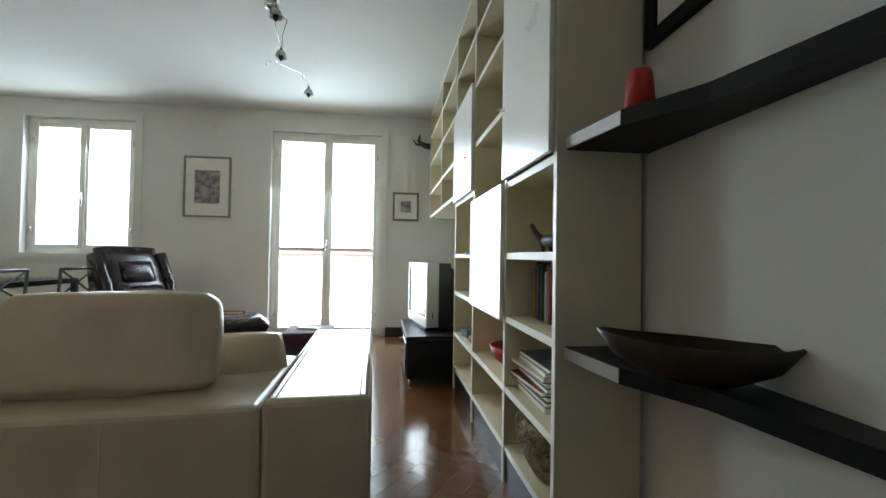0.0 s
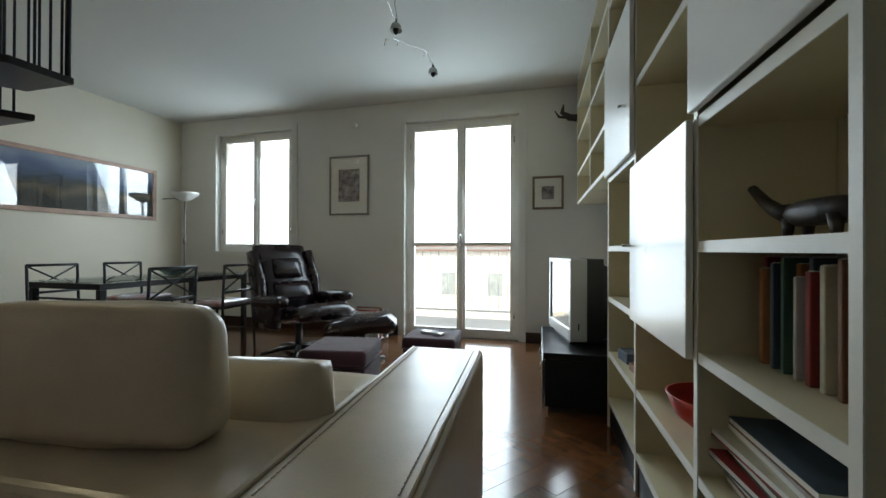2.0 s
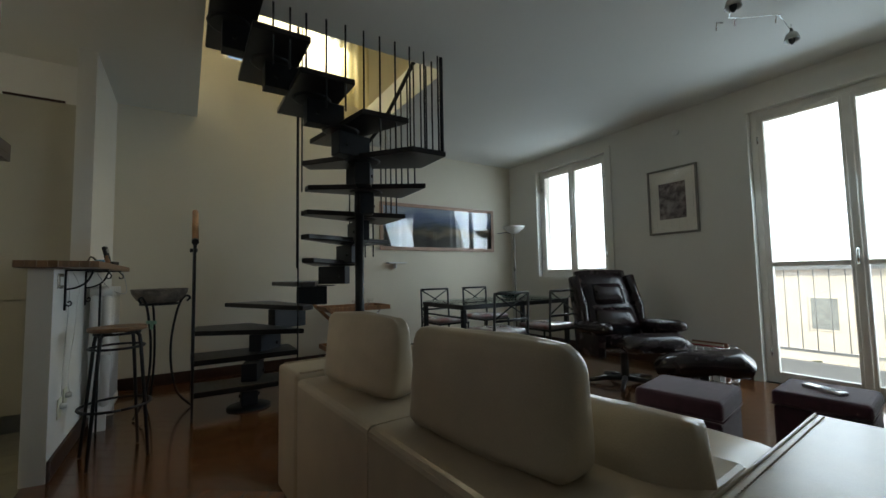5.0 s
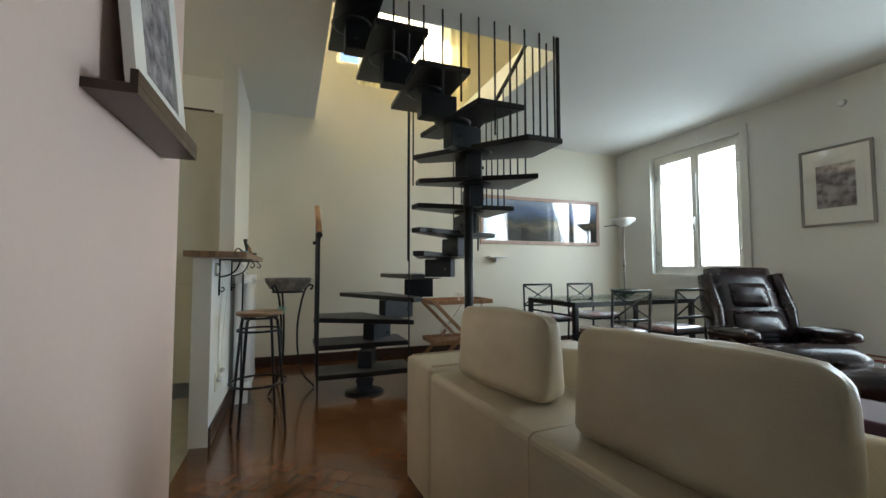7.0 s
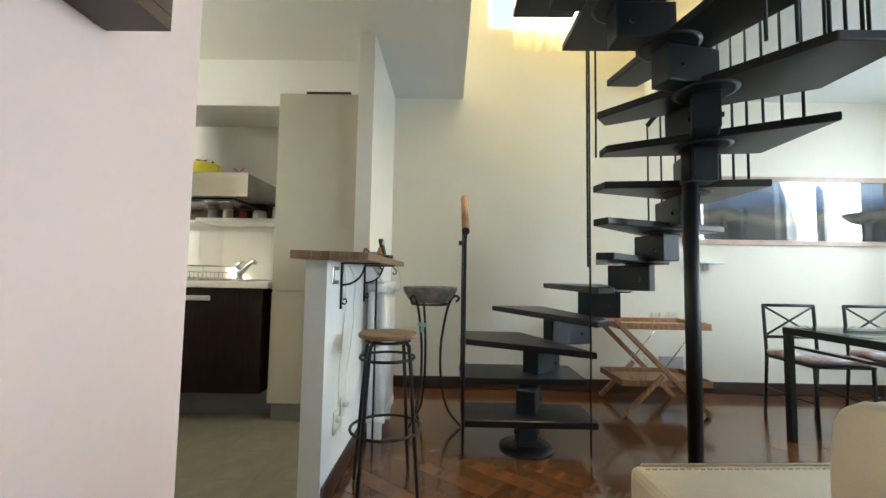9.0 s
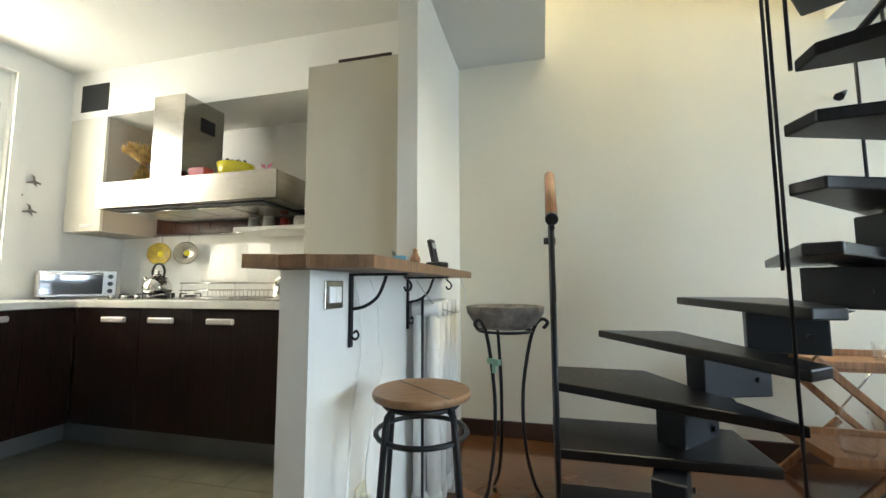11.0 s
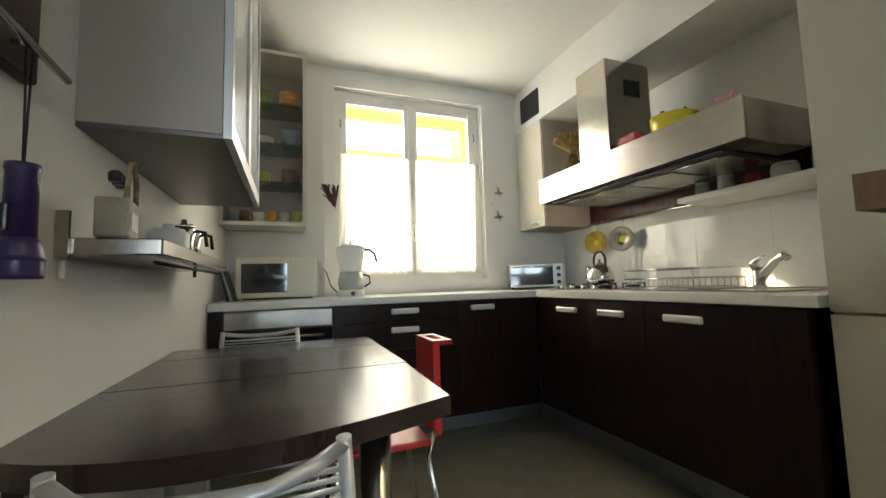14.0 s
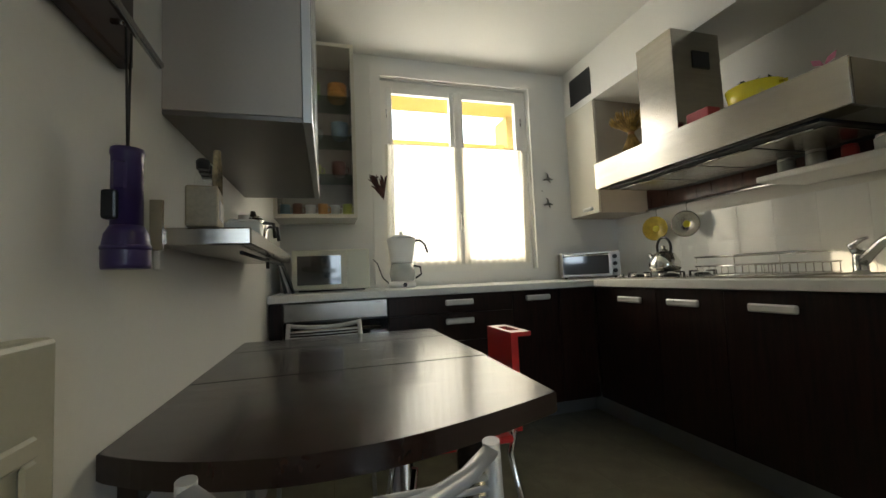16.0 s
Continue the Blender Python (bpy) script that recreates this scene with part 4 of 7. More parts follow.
an = thing("antler_ornament", "dark branching antler ornament on top of the wall rail", "ornament", pose(0.3, 4.86, 2.1) @ Matrix.Diagonal((1.35, 1.2, 1.2, 1)))
bm = bmesh.new()
tube(bm, [(0.1, 0, 0), (0.04, 0, 0.05), (-0.03, 0, 0.06), (-0.08, -0.01, 0.1), (-0.07, -0.01, 0.16)], [0.026, 0.032, 0.026, 0.017, 0.006])
tube(bm, [(-0.03, 0, 0.06), (-0.1, 0, 0.07), (-0.13, 0, 0.12)], [0.014, 0.01, 0.003])
tube(bm, [(0.04, 0, 0.05), (0.03, 0, 0.11)], [0.014, 0.004])
tube(bm, [(0.1, 0, 0.0), (0.1, 0, -0.13)], 0.012)
part("antler", bm, BOWLW, an)
part("bracket", bxm(0.08, -0.02, -0.15, 0.13, 0.18, -0.125), BLACKW, an)

# black shelves beside the bookcase, red lampshade pot and wooden bowl
for z in (1.245, 0.625):
    sh = thing("wall_shelf", "thick black-stained wall shelf beside the bookcase", "shelf", (0, 0, z), group="black wall shelves")
    part("board", prism(bmesh.new(), [(0.473, 1.494), (0.51, 1.268), (0.6, 1.1), (0.66, 0.8), (0.7, 0.45), (0.73, 0.2), (0.73, 1.494)][::-1], 0, 0.04), BLACKW, sh)
    part("edge_strip", prism(bmesh.new(), [(0.47, 1.494), (0.473, 1.494), (0.51, 1.268), (0.507, 1.266)], 0.003, 0.037), SILVER, sh)
single("red_pot", lt([(0.036, 0), (0.028, 0.082), (0.026, 0.09), (0.0, 0.092)], 24), REDM, "red enamelled tapered pot on the upper black shelf", "pot", (0.55, 1.255, 1.285))


def boat_dish():
    """A long hollowed dish whose pointed ends rise."""
    bm = lt([(0.0, 0.0), (0.45, 0.004), (0.8, 0.026), (1.0, 0.06), (0.96, 0.064), (0.75, 0.036), (0.4, 0.018), (0.0, 0.014)], 40)
    for v in bm.verts:
        u = v.co.y
        v.co.x *= 0.075 * (1 - 0.25 * u * u)
        v.co.z = v.co.z * 1.35 + 0.012 * u ** 4
        v.co.y = 0.19 * u
    return bm


single("wooden_bowl", boat_dish(), BOWLW, "long dark carved wooden dish on the lower black shelf", "dish", (0.6, 1.15, 0.666), rz=50)
picture("framed_print", "black framed print on the wall beside the bookcase", pose(0.712, 1.139, 1.907, 0, 0, -90), 0.7, 0.7, 0.045, BLACKW, ETCH, 0.4)

# picture ledge on the pink wall
lg = thing("picture_ledge", "dark brown picture ledge on the pink wall", "shelf", (0, 0.431, 1.272))
part("board", bxm(-1.51, 0, 0, -1.03, 0.085, 0.018), SKIRT, lg)
part("lip", bxm(-1.51, 0.072, 0.019, -1.03, 0.085, 0.045), SKIRT, lg)
pf = thing("framed_print", "white framed print leaning on the picture ledge", "picture", pose(-1.3, 0.495, 1.30, -6, 0, 180))
bm = bmesh.new()
for a in ((-0.2, 0, 0, -0.13, 0.02, 0.52), (0.13, 0, 0, 0.2, 0.02, 0.52), (-0.13, 0, 0, 0.13, 0.02, 0.07), (-0.13, 0, 0.45, 0.13, 0.02, 0.52)):
    box(bm, *a)
part("frame", bm, WHITE, pf)
part("print", bxm(-0.13, 0.008, 0.07, 0.13, 0.012, 0.45), ETCH, pf)

# ceiling spotlights
sp = thing("ceiling_light", "chrome cable ceiling light with three small halogen spots", "ceiling light", (-0.83, 2.95, 0))
part("canopy", lt([(0.05, 2.515), (0.06, 2.535), (0.045, 2.54)], 20), CHROME, sp)
part("hub", lt([(0.0, 2.45), (0.035, 2.455), (0.045, 2.48), (0.02, 2.514)], 18), CHROME, sp)
part("rail", tb([(0, 0.02, 2.47), (-0.03, 0.2, 2.43), (-0.06, 0.42, 2.41), (-0.15, 0.6, 2.41), (-0.1, 0.72, 2.425), (0.01, 0.83, 2.42), (-0.02, 1.14, 2.44)], 0.003, 6), CHROME, sp)
part("rail", tb([(0, 0.02, 2.47), (0.06, 0.12, 2.46), (-0.02, 0.3, 2.45), (-0.05, 0.42, 2.43)], 0.0025, 6), BLACKM, sp)
for x, y in ((-0.22, 0.62), (-0.14, 0.66), (0.0, 0.84)):
    part("cable_clip", tb([(x + 0.03, y, 2.41), (x, y, 2.43), (x - 0.01, y + 0.01, 2.385)], 0.004, 6), CHROME, sp)
for x, y, z in ((0.03, -0.02, 2.47), (-0.06, 0.42, 2.43), (-0.02, 1.14, 2.45)):
    s_ = part("spot", moved(lt([(0.007, 0.0), (0.012, -0.03), (0.02, -0.05), (0.016, -0.085), (0.006, -0.1)], 14), pose(x, y, z)), GREYM, sp)
    part("glass_shade", moved(lt([(0.014, -0.02), (0.03, -0.035), (0.042, -0.075), (0.04, -0.076), (0.028, -0.037), (0.013, -0.023)], 18), pose(x, y, z)), JARG, s_)
    part("stem", tb([(x, y, z), (x, y, z + 0.03)], 0.004, 6), CHROME, s_)
single("smoke_sensor", lt([(0.03, 0), (0.03, 0.02), (0.02, 0.028)], 16), WHITEP, "small white round sensor on the wall", "sensor", pose(-2.05, 5.04, 2.33, 90), )

# ---- staircase: straight start, winding turn round a slim newel, upper flight back over the entry ----
st = thing("staircase", "dark winding modular staircase with black treads, steel spine and round pole", "staircase")
TREADS = [
    [(-3.24, 0.96), (-3.24, 1.70), (-3.56, 1.70), (-3.56, 0.96)],
    [(-3.42, 0.96), (-3.42, 1.70), (-3.80, 1.70), (-3.80, 0.96)],
    [(-3.70, 0.96), (-3.28, 1.71), (-4.05, 1.42), (-4.07, 1.0)],
    [(-4.18, 1.22), (-3.2, 1.68), (-3.28, 1.78), (-4.22, 1.62)],
    [(-4.18, 1.62), (-3.14, 1.66), (-3.16, 1.76), (-4.1, 2.05)],
    [(-4.1, 2.0), (-3.16, 1.66), (-3.12, 1.74), (-3.8, 2.4)],
    [(-3.85, 2.33), (-3.2, 1.66), (-3.1, 1.70), (-3.42, 2.52)],
    [(-3.48, 2.47), (-3.2, 1.66), (-3.08, 1.68), (-2.98, 2.46)],
    [(-3.05, 2.46), (-3.16, 1.68), (-3.06, 1.68), (-2.6, 2.44)],
    [(-2.72, 2.47), (-3.18, 1.72), (-3.08, 1.64), (-2.36, 2.2), (-2.36, 2.47)],
    [(-2.35, 2.17), (-3.1, 1.86), (-3.1, 1.7), (-2.35, 1.84)],
    [(-2.37, 1.80), (-3.08, 1.80), (-3.08, 1.46), (-2.37, 1.46)],
    [(-2.35, 1.52), (-3.08, 1.52), (-3.08, 1.2), (-2.35, 1.2)],
    [(-2.37, 1.26), (-3.08, 1.26), (-3.08, 1.0), (-2.37, 1.0)],
]
RISE = 0.183
SPINE = [(-3.36, 1.33), (-3.56, 1.4), (-3.72, 1.55), (-3.8, 1.78), (-3.74, 1.98), (-3.6, 2.13), (-3.42, 2.17), (-3.18, 2.15), (-2.95, 2.1), (-2.76, 2.0), (-2.72, 1.82), (-2.72, 1.62), (-2.72, 1.36), (-2.72, 1.12)]


def inset(pts, d):
    c = sum((Vector(p) for p in pts), Vector((0, 0))) / len(pts)
    return [tuple(Vector(p) + (c - Vector(p)).normalized() * d) for p in pts]


for k, pts in enumerate(TREADS, 1):
    z = RISE * k
    a = sum(pts[i][0] * pts[(i + 1) % len(pts)][1] - pts[(i + 1) % len(pts)][0] * pts[i][1] for i in range(len(pts)))
    pts = pts if a > 0 else pts[::-1]
    bm = prism(bmesh.new(), pts, z - 0.038, z)
    bmesh.ops.bevel(bm, geom=bm.edges[:], offset=0.006, segments=2, profile=0.5, affect="EDGES")
    tr = part("tread", bm, STEPW, st)
    sx_, sy_ = SPINE[k - 1]
    part("support_plate", lt([(0.11, z - 0.047), (0.13, z - 0.0385)], 20, (sx_, sy_, 0)), BLACKM, tr)
    # the steel module that carries the tread, turned towards the next one
    px_, py_ = SPINE[max(0, k - 2)]
    dx, dy = sx_ - px_, sy_ - py_
    if k == 1:
        dx, dy = -1, 0
    ang = math.degrees(math.atan2(dy, dx))
    ln = max(0.2, math.hypot(dx, dy))
    z0 = 0.012 if k == 1 else z - RISE - 0.04
    if k == 1:
        ln = 0.05
    bm = bmesh.new()
    box(bm, -ln - 0.01, -0.055, z0 + 0.01, 0.045, 0.055, z0 + 0.171 if k > 1 else z - 0.05, bev=0.006)
    if k > 1:
        box(bm, -0.1, -0.058, z0 + 0.172, 0.045, 0.058, z - 0.048)
    module = part("spine_module", moved(bm, pose(sx_, sy_, 0, 0, 0, ang)), GREYM, st)
    for s in (-1, 1):
        part("bolt", moved(tb([(-0.02, s * 0.058, z0 + 0.08), (-0.02, s * 0.07, z0 + 0.08)], 0.012, 8), pose(sx_, sy_, 0, 0, 0, ang)), BLACKM, module)
part("floor_flange", lt([(0.15, 0.0), (0.15, 0.01), (0.08, 0.016)], 28, (-3.36, 1.33, 0)), BLACKM, st)
PX, PY = -2.97, 2.05
part("pole", tb([(PX, PY, 0.012), (PX, PY, 1.43)], 0.034, 20), BLACKM, st)
part("pole_collar", tb([(PX, PY, 1.43), (PX, PY, 1.445)], 0.042, 20), BLACKM, st)
part("pole_upper", tb([(PX, PY, 1.445), (PX, PY, 1.64)], 0.037, 20), BLACKM, st)
bm = bmesh.new()
box(bm, -0.085, -0.065, 1.64, 0.085, 0.065, 1.8, bev=0.012)
part("pole_head", moved(bm, pose(PX, PY, 0, 0, 0, 20)), GREYM, st)
part("pole_foot", lt([(0.1, 0.0), (0.1, 0.01), (0.05, 0.014)], 24, (PX, PY, 0)), BLACKM, st)

# rods round the inner turn
for (x, y, a, b) in ((-3.21, 1.635, 1.02, 3.4), (-3.19, 1.64, 0.02, 3.4), (-3.12, 1.65, 1.6, 3.4)):
    part("inner_rod", tb([(x, y, a), (x, y, b)], 0.0055), BLACKM, st)
# balusters and handrail round the outside of the turn
OUT = [(-3.86, 2.29, 1.16), (-3.45, 2.45, 1.46), (-3.0, 2.44, 1.65), (-2.66, 2.44, 1.83), (-2.39, 2.43, 1.83), (-2.39, 2.2, 1.83), (-2.38, 1.86, 2.013), (-2.39, 1.5, 2.2), (-2.38, 1.22, 2.38)]
pts3 = []
for (xa, ya, za), (xb, yb, zb) in zip(OUT, OUT[1:]):
    n_ = max(1, round(math.hypot(xb - xa, yb - ya) / 0.105))
    for i in range(n_):
        u = i / n_
        pts3.append((xa + (xb - xa) * u, ya + (yb - ya) * u, za - 0.03, za + (zb - za) * u + 0.9))
for x, y, a, b in pts3:
    part("baluster", tb([(x, y, a), (x, y, b)], 0.0065), BLACKM, st)
part("handrail", tb([(x, y, b) for x, y, a, b in pts3], 0.017), BLACKM, st)
part("end_post", tb([(-2.385, 2.455, 1.8), (-2.385, 2.455, 2.53)], 0.014), BLACKM, st)
# short rail beside the first steps: wooden grip on a sloping bar, carried by rods
RAIL = [(-3.22, 0.968, 1.213), (-3.62, 0.972, 1.468)]
part("rail_bar", tb([(-3.2, 0.968, 1.172), (-3.62, 0.972, 1.44)], 0.009, 10), BLACKM, st)
g_ = part("grip", tb([RAIL[0], RAIL[1]], 0.021, 18), OAK, st)
part("ferrule", tb([(-3.205, 0.968, 1.203), (-3.222, 0.968, 1.214)], 0.0222, 18), BLACKM, g_)
for x, foot in ((-3.23, 0.0), (-3.32, 0.183), (-3.41, 0.183), (-3.5, 0.366), (-3.58, 0.366)):
    top = 1.172 + (-3.2 - x) * 0.638
    part("rail_rod", tb([(x, 0.968, foot), (x, 0.968, top)], 0.0085, 10), BLACKM, st)
part("clamp", tb([(-3.58, 0.94, 1.17), (-3.58, 0.99, 1.17)], 0.015, 12), BLACKM, st)
single("wall_hook", tb([(-4.52, 2.61, 2.06), (-4.44, 2.61, 2.06), (-4.41, 2.56, 2.02)], [0.012, 0.01, 0.025]), BLACKM, "small black iron rail bracket on the stair wall", "bracket")

# folding butler tray
tt = thing("butler_tray", "folding teak serving trolley with two trays on crossed legs", "serving trolley", (-4.15, 2.48, 0))


def tray(z, x0, x1, y0, y1):
    t_ = part("tray", bxm(x0, y0, z, x1, y1, z + 0.012), OAK, tt)
    for a in ((x0, y0, x0 + 0.015, y1), (x1 - 0.015, y0, x1, y1), (x0 + 0.015, y0, x1 - 0.015, y0 + 0.015), (x0 + 0.015, y1 - 0.015, x1 - 0.015, y1)):
        part("rim", bxm(a[0], a[1], z + 0.012, a[2], a[3], z + 0.045, bev=0.003, seg=1), OAK, t_)


tray(0.6, -0.2, 0.22, -0.38, 0.28)
tray(0.2, -0.2, 0.22, -0.36, 0.28)
for x in (-0.225, 0.235):
    for s, a, b in ((-1, -0.46, 0.46), (1, -0.46, -0.07)):
        bm = bxm(-0.009, a, -0.018, 0.009, b, 0.018, bev=0.004, seg=1)
        part("leg", moved(bm, pose(x + 0.009 * s, -0.08 if s < 0 else -0.03, 0.335, s * 45, 0, 0)), OAK, tt)
    part("strut", tb([(x - 0.02, 0.16, 0.6), (x - 0.02, -0.08, 0.3)], 0.005, 6), CHROME, tt)
single("glass_tumbler", lt([(0.03, 0), (0.036, 0.09), (0.033, 0.09), (0.027, 0.006), (0, 0.006)], 18), GLASS, "clear drinking glass on the folding trolley", "glass", (-4.2, 2.5, 0.612))
for i, (x, y) in enumerate(((-4.1, 2.56), (-4.25, 2.66), (-4.06, 2.42))):
    single("glass_tumbler", lt([(0.03, 0), (0.036, 0.09), (0.033, 0.09), (0.027, 0.006), (0, 0.006)], 18), GLASS, "clear drinking glass on the folding trolley", "glass", (x, y, 0.612), group="glasses on the trolley")
single("glass_jar", lt([(0.05, 0), (0.07, 0.04), (0.07, 0.12), (0.04, 0.17), (0.045, 0.2), (0.04, 0.2), (0.062, 0.12), (0.06, 0.01), (0, 0.008)], 22), GLASS, "tall clear glass jar on the lower tray", "jar", (-4.08, 2.3, 0.212))

# bar stool
sl = thing("bar_stool", "round oak bar stool with black tubular legs", "stool", (-2.86, 0.607, 0), rz=15)
part("seat", lt([(0.12, 0.678), (0.131, 0.682), (0.133, 0.692), (0.129, 0.7)], 36), BUTCHER, sl)
part("seat_groove", moved(bxm(-0.128, -0.0025, 0.7002, 0.128, 0.0025, 0.7012), pose(0, 0, 0, 0, 0, 35)), BLACKP, sl)
bm = bmesh.new()
for z, r in ((0.665, 0.1), (0.59, 0.122)):
    tube(bm, [(r * math.cos(a * math.pi / 12), r * math.sin(a * math.pi / 12), z) for a in range(25)], 0.007, 6, False)
part("ring", bm, BLACKM, sl)
part("foot_ring", tb([(0.158 * math.cos(a * math.pi / 12), 0.158 * math.sin(a * math.pi / 12), 0.28) for a in range(25)], 0.007, 6), BLACKM, sl)
for k in range(4):
    a = math.pi / 4 + k * math.pi / 2
    c_, s_ = math.cos(a), math.sin(a)
    part("leg", tb([(0.05 * c_, 0.05 * s_, 0.669), (0.1 * c_, 0.1 * s_, 0.666), (0.117 * c_, 0.117 * s_, 0.65), (0.125 * c_, 0.125 * s_, 0.6), (0.18 * c_, 0.18 * s_, 0.005)], 0.0088), BLACKM, sl)

# plant stand with stone bowl
ps = thing("plant_stand", "black wrought iron stand with three scrolled legs", "stand", (-3.66, 0.76, 0))
part("ring", tb([(0.12 * math.cos(a * math.pi / 12), 0.12 * math.sin(a * math.pi / 12), 0.775) for a in range(25)], 0.007, 6), BLACKM, ps)
for k in range(3):
    a = 1.45 + k * 2 * math.pi / 3
    prof = [(0.17, 0.79), (0.19, 0.815), (0.165, 0.83), (0.13, 0.79), (0.1, 0.68), (0.075, 0.5), (0.08, 0.3), (0.12, 0.12), (0.19, 0.03), (0.21, 0.01)]
    part("leg", tb(curve([(r * math.cos(a), r * math.sin(a), z) for r, z in prof], 4), 0.008), BLACKM, ps)
single("stone_bowl", lt([(0.1, 0), (0.14, 0.02), (0.172, 0.07), (0.178, 0.1), (0.165, 0.103), (0.13, 0.04), (0, 0.02)], 36), STONE, "rough grey brown stone bowl on the iron stand", "bowl", (-3.66, 0.76, 0.784))
single("cloth_tag", prism(prism(prism(bmesh.new(), [(-0.03, -0.01), (0, -0.003), (0, 0.003), (-0.028, 0.012)], -0.012, 0.012), [(0, -0.003), (0.03, -0.014), (0.032, 0.006), (0, 0.003)], -0.014, 0.01), [(-0.008, -0.004), (0.008, -0.004), (0.012, 0.004), (-0.006, 0.004)], -0.05, 0.0), mat("pale_green_cloth", (0.35, 0.6, 0.45), 0.7), "pale green cloth ribbon tied to the iron stand", "ribbon", (-3.57, 0.717, 0.651), rz=60)

# ---- kitchen ----
def cabinet(name, label, face, u0, u1, z0, z1, fronts, mat_body, mat_front, group="", depth=0.55):
    """A unit whose front lies on face ('y' value for the window wall run or 'x' for the hob run)."""
    axis, at = face
    c = thing(name, label, "cabinet", (0, 0, 0), group=group)

    def put(a0, a1, d0, d1, b0, b1, bev=0.0):
        return bxm(a0, at - d1, b0, a1, at - d0, b1, bev=bev, seg=1) if axis == "y" else bxm(at - d1, a0, b0, at - d0, a1, b1, bev=bev, seg=1)
    part("carcass", put(u0 + 0.001, u1 - 0.001, 0.022, depth, z0, z1), mat_body, c)
    for a0, a1, b0, b1, hd in fronts:
        d = part("front", put(a0 + 0.002, a1 - 0.002, 0, 0.02, b0 + 0.002, b1 - 0.002, 0.0015), mat_front, c)
        if hd:
            h0, h1, hz = hd
            part("handle", put(h0, h1, -0.022, -0.0005, hz - 0.016, hz + 0.016, 0.006), ALU, d)
    return c


ALU = mat("satin_aluminium_handle", (0.75, 0.75, 0.73), 0.3, metal=0.4, var=0.02)
Z0, Z1 = 0.182, 0.855
FY, FX = -1.80, -3.62
cabinet("base_cabinet", "dark wenge base cabinet beside the oven", ("y", FY), -1.80, -1.735, Z0, Z1, [(-1.80, -1.735, Z0, Z1, None)], WENGE, WENGE, "wenge base cabinets")
cabinet("drawer_cabinet", "dark wenge drawer cabinet with aluminium handles", ("y", FY), -3.06, -2.33, Z0, Z1, [(-3.06, -2.33, 0.755, Z1, (-2.81, -2.645, 0.812)), (-3.06, -2.33, 0.6, 0.753, (-2.81, -2.645, 0.708)), (-3.06, -2.33, Z0, 0.598, None)], WENGE, WENGE, "wenge base cabinets")
cabinet("base_cabinet", "dark wenge corner base cabinet with one handle", ("y", FY), -3.37, -3.06, Z0, Z1, [(-3.37, -3.06, Z0, Z1, (-3.30, -3.14, 0.812))], WENGE, WENGE, "wenge base cabinets")
cabinet("base_cabinet", "dark wenge corner filler cabinet", ("y", FY), -3.62, -3.37, Z0, Z1, [(-3.62, -3.37, Z0, Z1, None)], WENGE, WENGE, "wenge base cabinets")
for y0, y1, h0, h1 in ((-1.79, -1.31, -1.577, -1.403), (-1.31, -0.95, -1.235, -1.061), (-0.95, -0.325, -0.839, -0.664)):
    cabinet("base_cabinet", "dark wenge base cabinet under the hob worktop", ("x", FX), y0, y1, Z0, Z1, [(y0, y1, Z0, Z1, (h0, h1, 0.79))], WENGE, WENGE, "wenge base cabinets")
struct("plinth", bxm(-3.8, -2.11, 0, -1.735, -2.095, 0.181), PLINTH, "brushed aluminium plinth")
struct("plinth", bxm(-3.815, -2.094, 0, -3.8, -0.33, 0.181), PLINTH, "brushed aluminium plinth")
single("worktop", bxm(-4.328, -2.398, 0.858, -1.735, -1.78, 0.898, bev=0.004), TOPW, "long white laminate worktop under the window", "worktop")
single("worktop", bxm(-4.328, -1.778, 0.858, -3.6, -0.285, 0.898, bev=0.004), TOPW, "white laminate worktop with hob and sink", "worktop")
ov = thing("oven", "built-in oven with brushed steel control panel", "oven", (0, 0, 0))
part("body", bxm(-2.325, -2.3, 0.15, -1.805, FY - 0.025, 0.85), BLACKP, ov)
part("control_panel", bxm(-2.325, FY - 0.02, 0.76, -1.805, FY + 0.004, 0.852, bev=0.003, seg=1), STEEL, ov)
dr = part("door", bxm(-2.325, FY - 0.02, 0.25, -1.805, FY, 0.752, bev=0.003, seg=1), DGLASS, ov)
part("handle", tb([(-2.28, FY + 0.03, 0.715), (-1.85, FY + 0.03, 0.715)], 0.009), STEEL, dr)
for x in (-1.88, -2.0, -2.12, -2.24):
    part("knob", tb([(x, FY + 0.004, 0.806), (x, FY + 0.022, 0.806)], 0.015, 14), STEEL, ov)
tc_ = cabinet("tall_cabinet", "tall beige lacquered larder cabinet beside the pier", ("x", -3.64), -0.28, 0.265, 0.12, 2.17, [(-0.28, 0.265, 0.12, 0.84, None), (-0.28, 0.265, 0.845, 2.17, None)], BEIGE, BEIGE)
part("plinth", bxm(-4.2, -0.27, 0, -3.69, 0.255, 0.118), PLINTH, tc_)
part("top_grille", bxm(-3.655, -0.1, 2.173, -3.642, 0.2, 2.186), SKIRT, tc_)

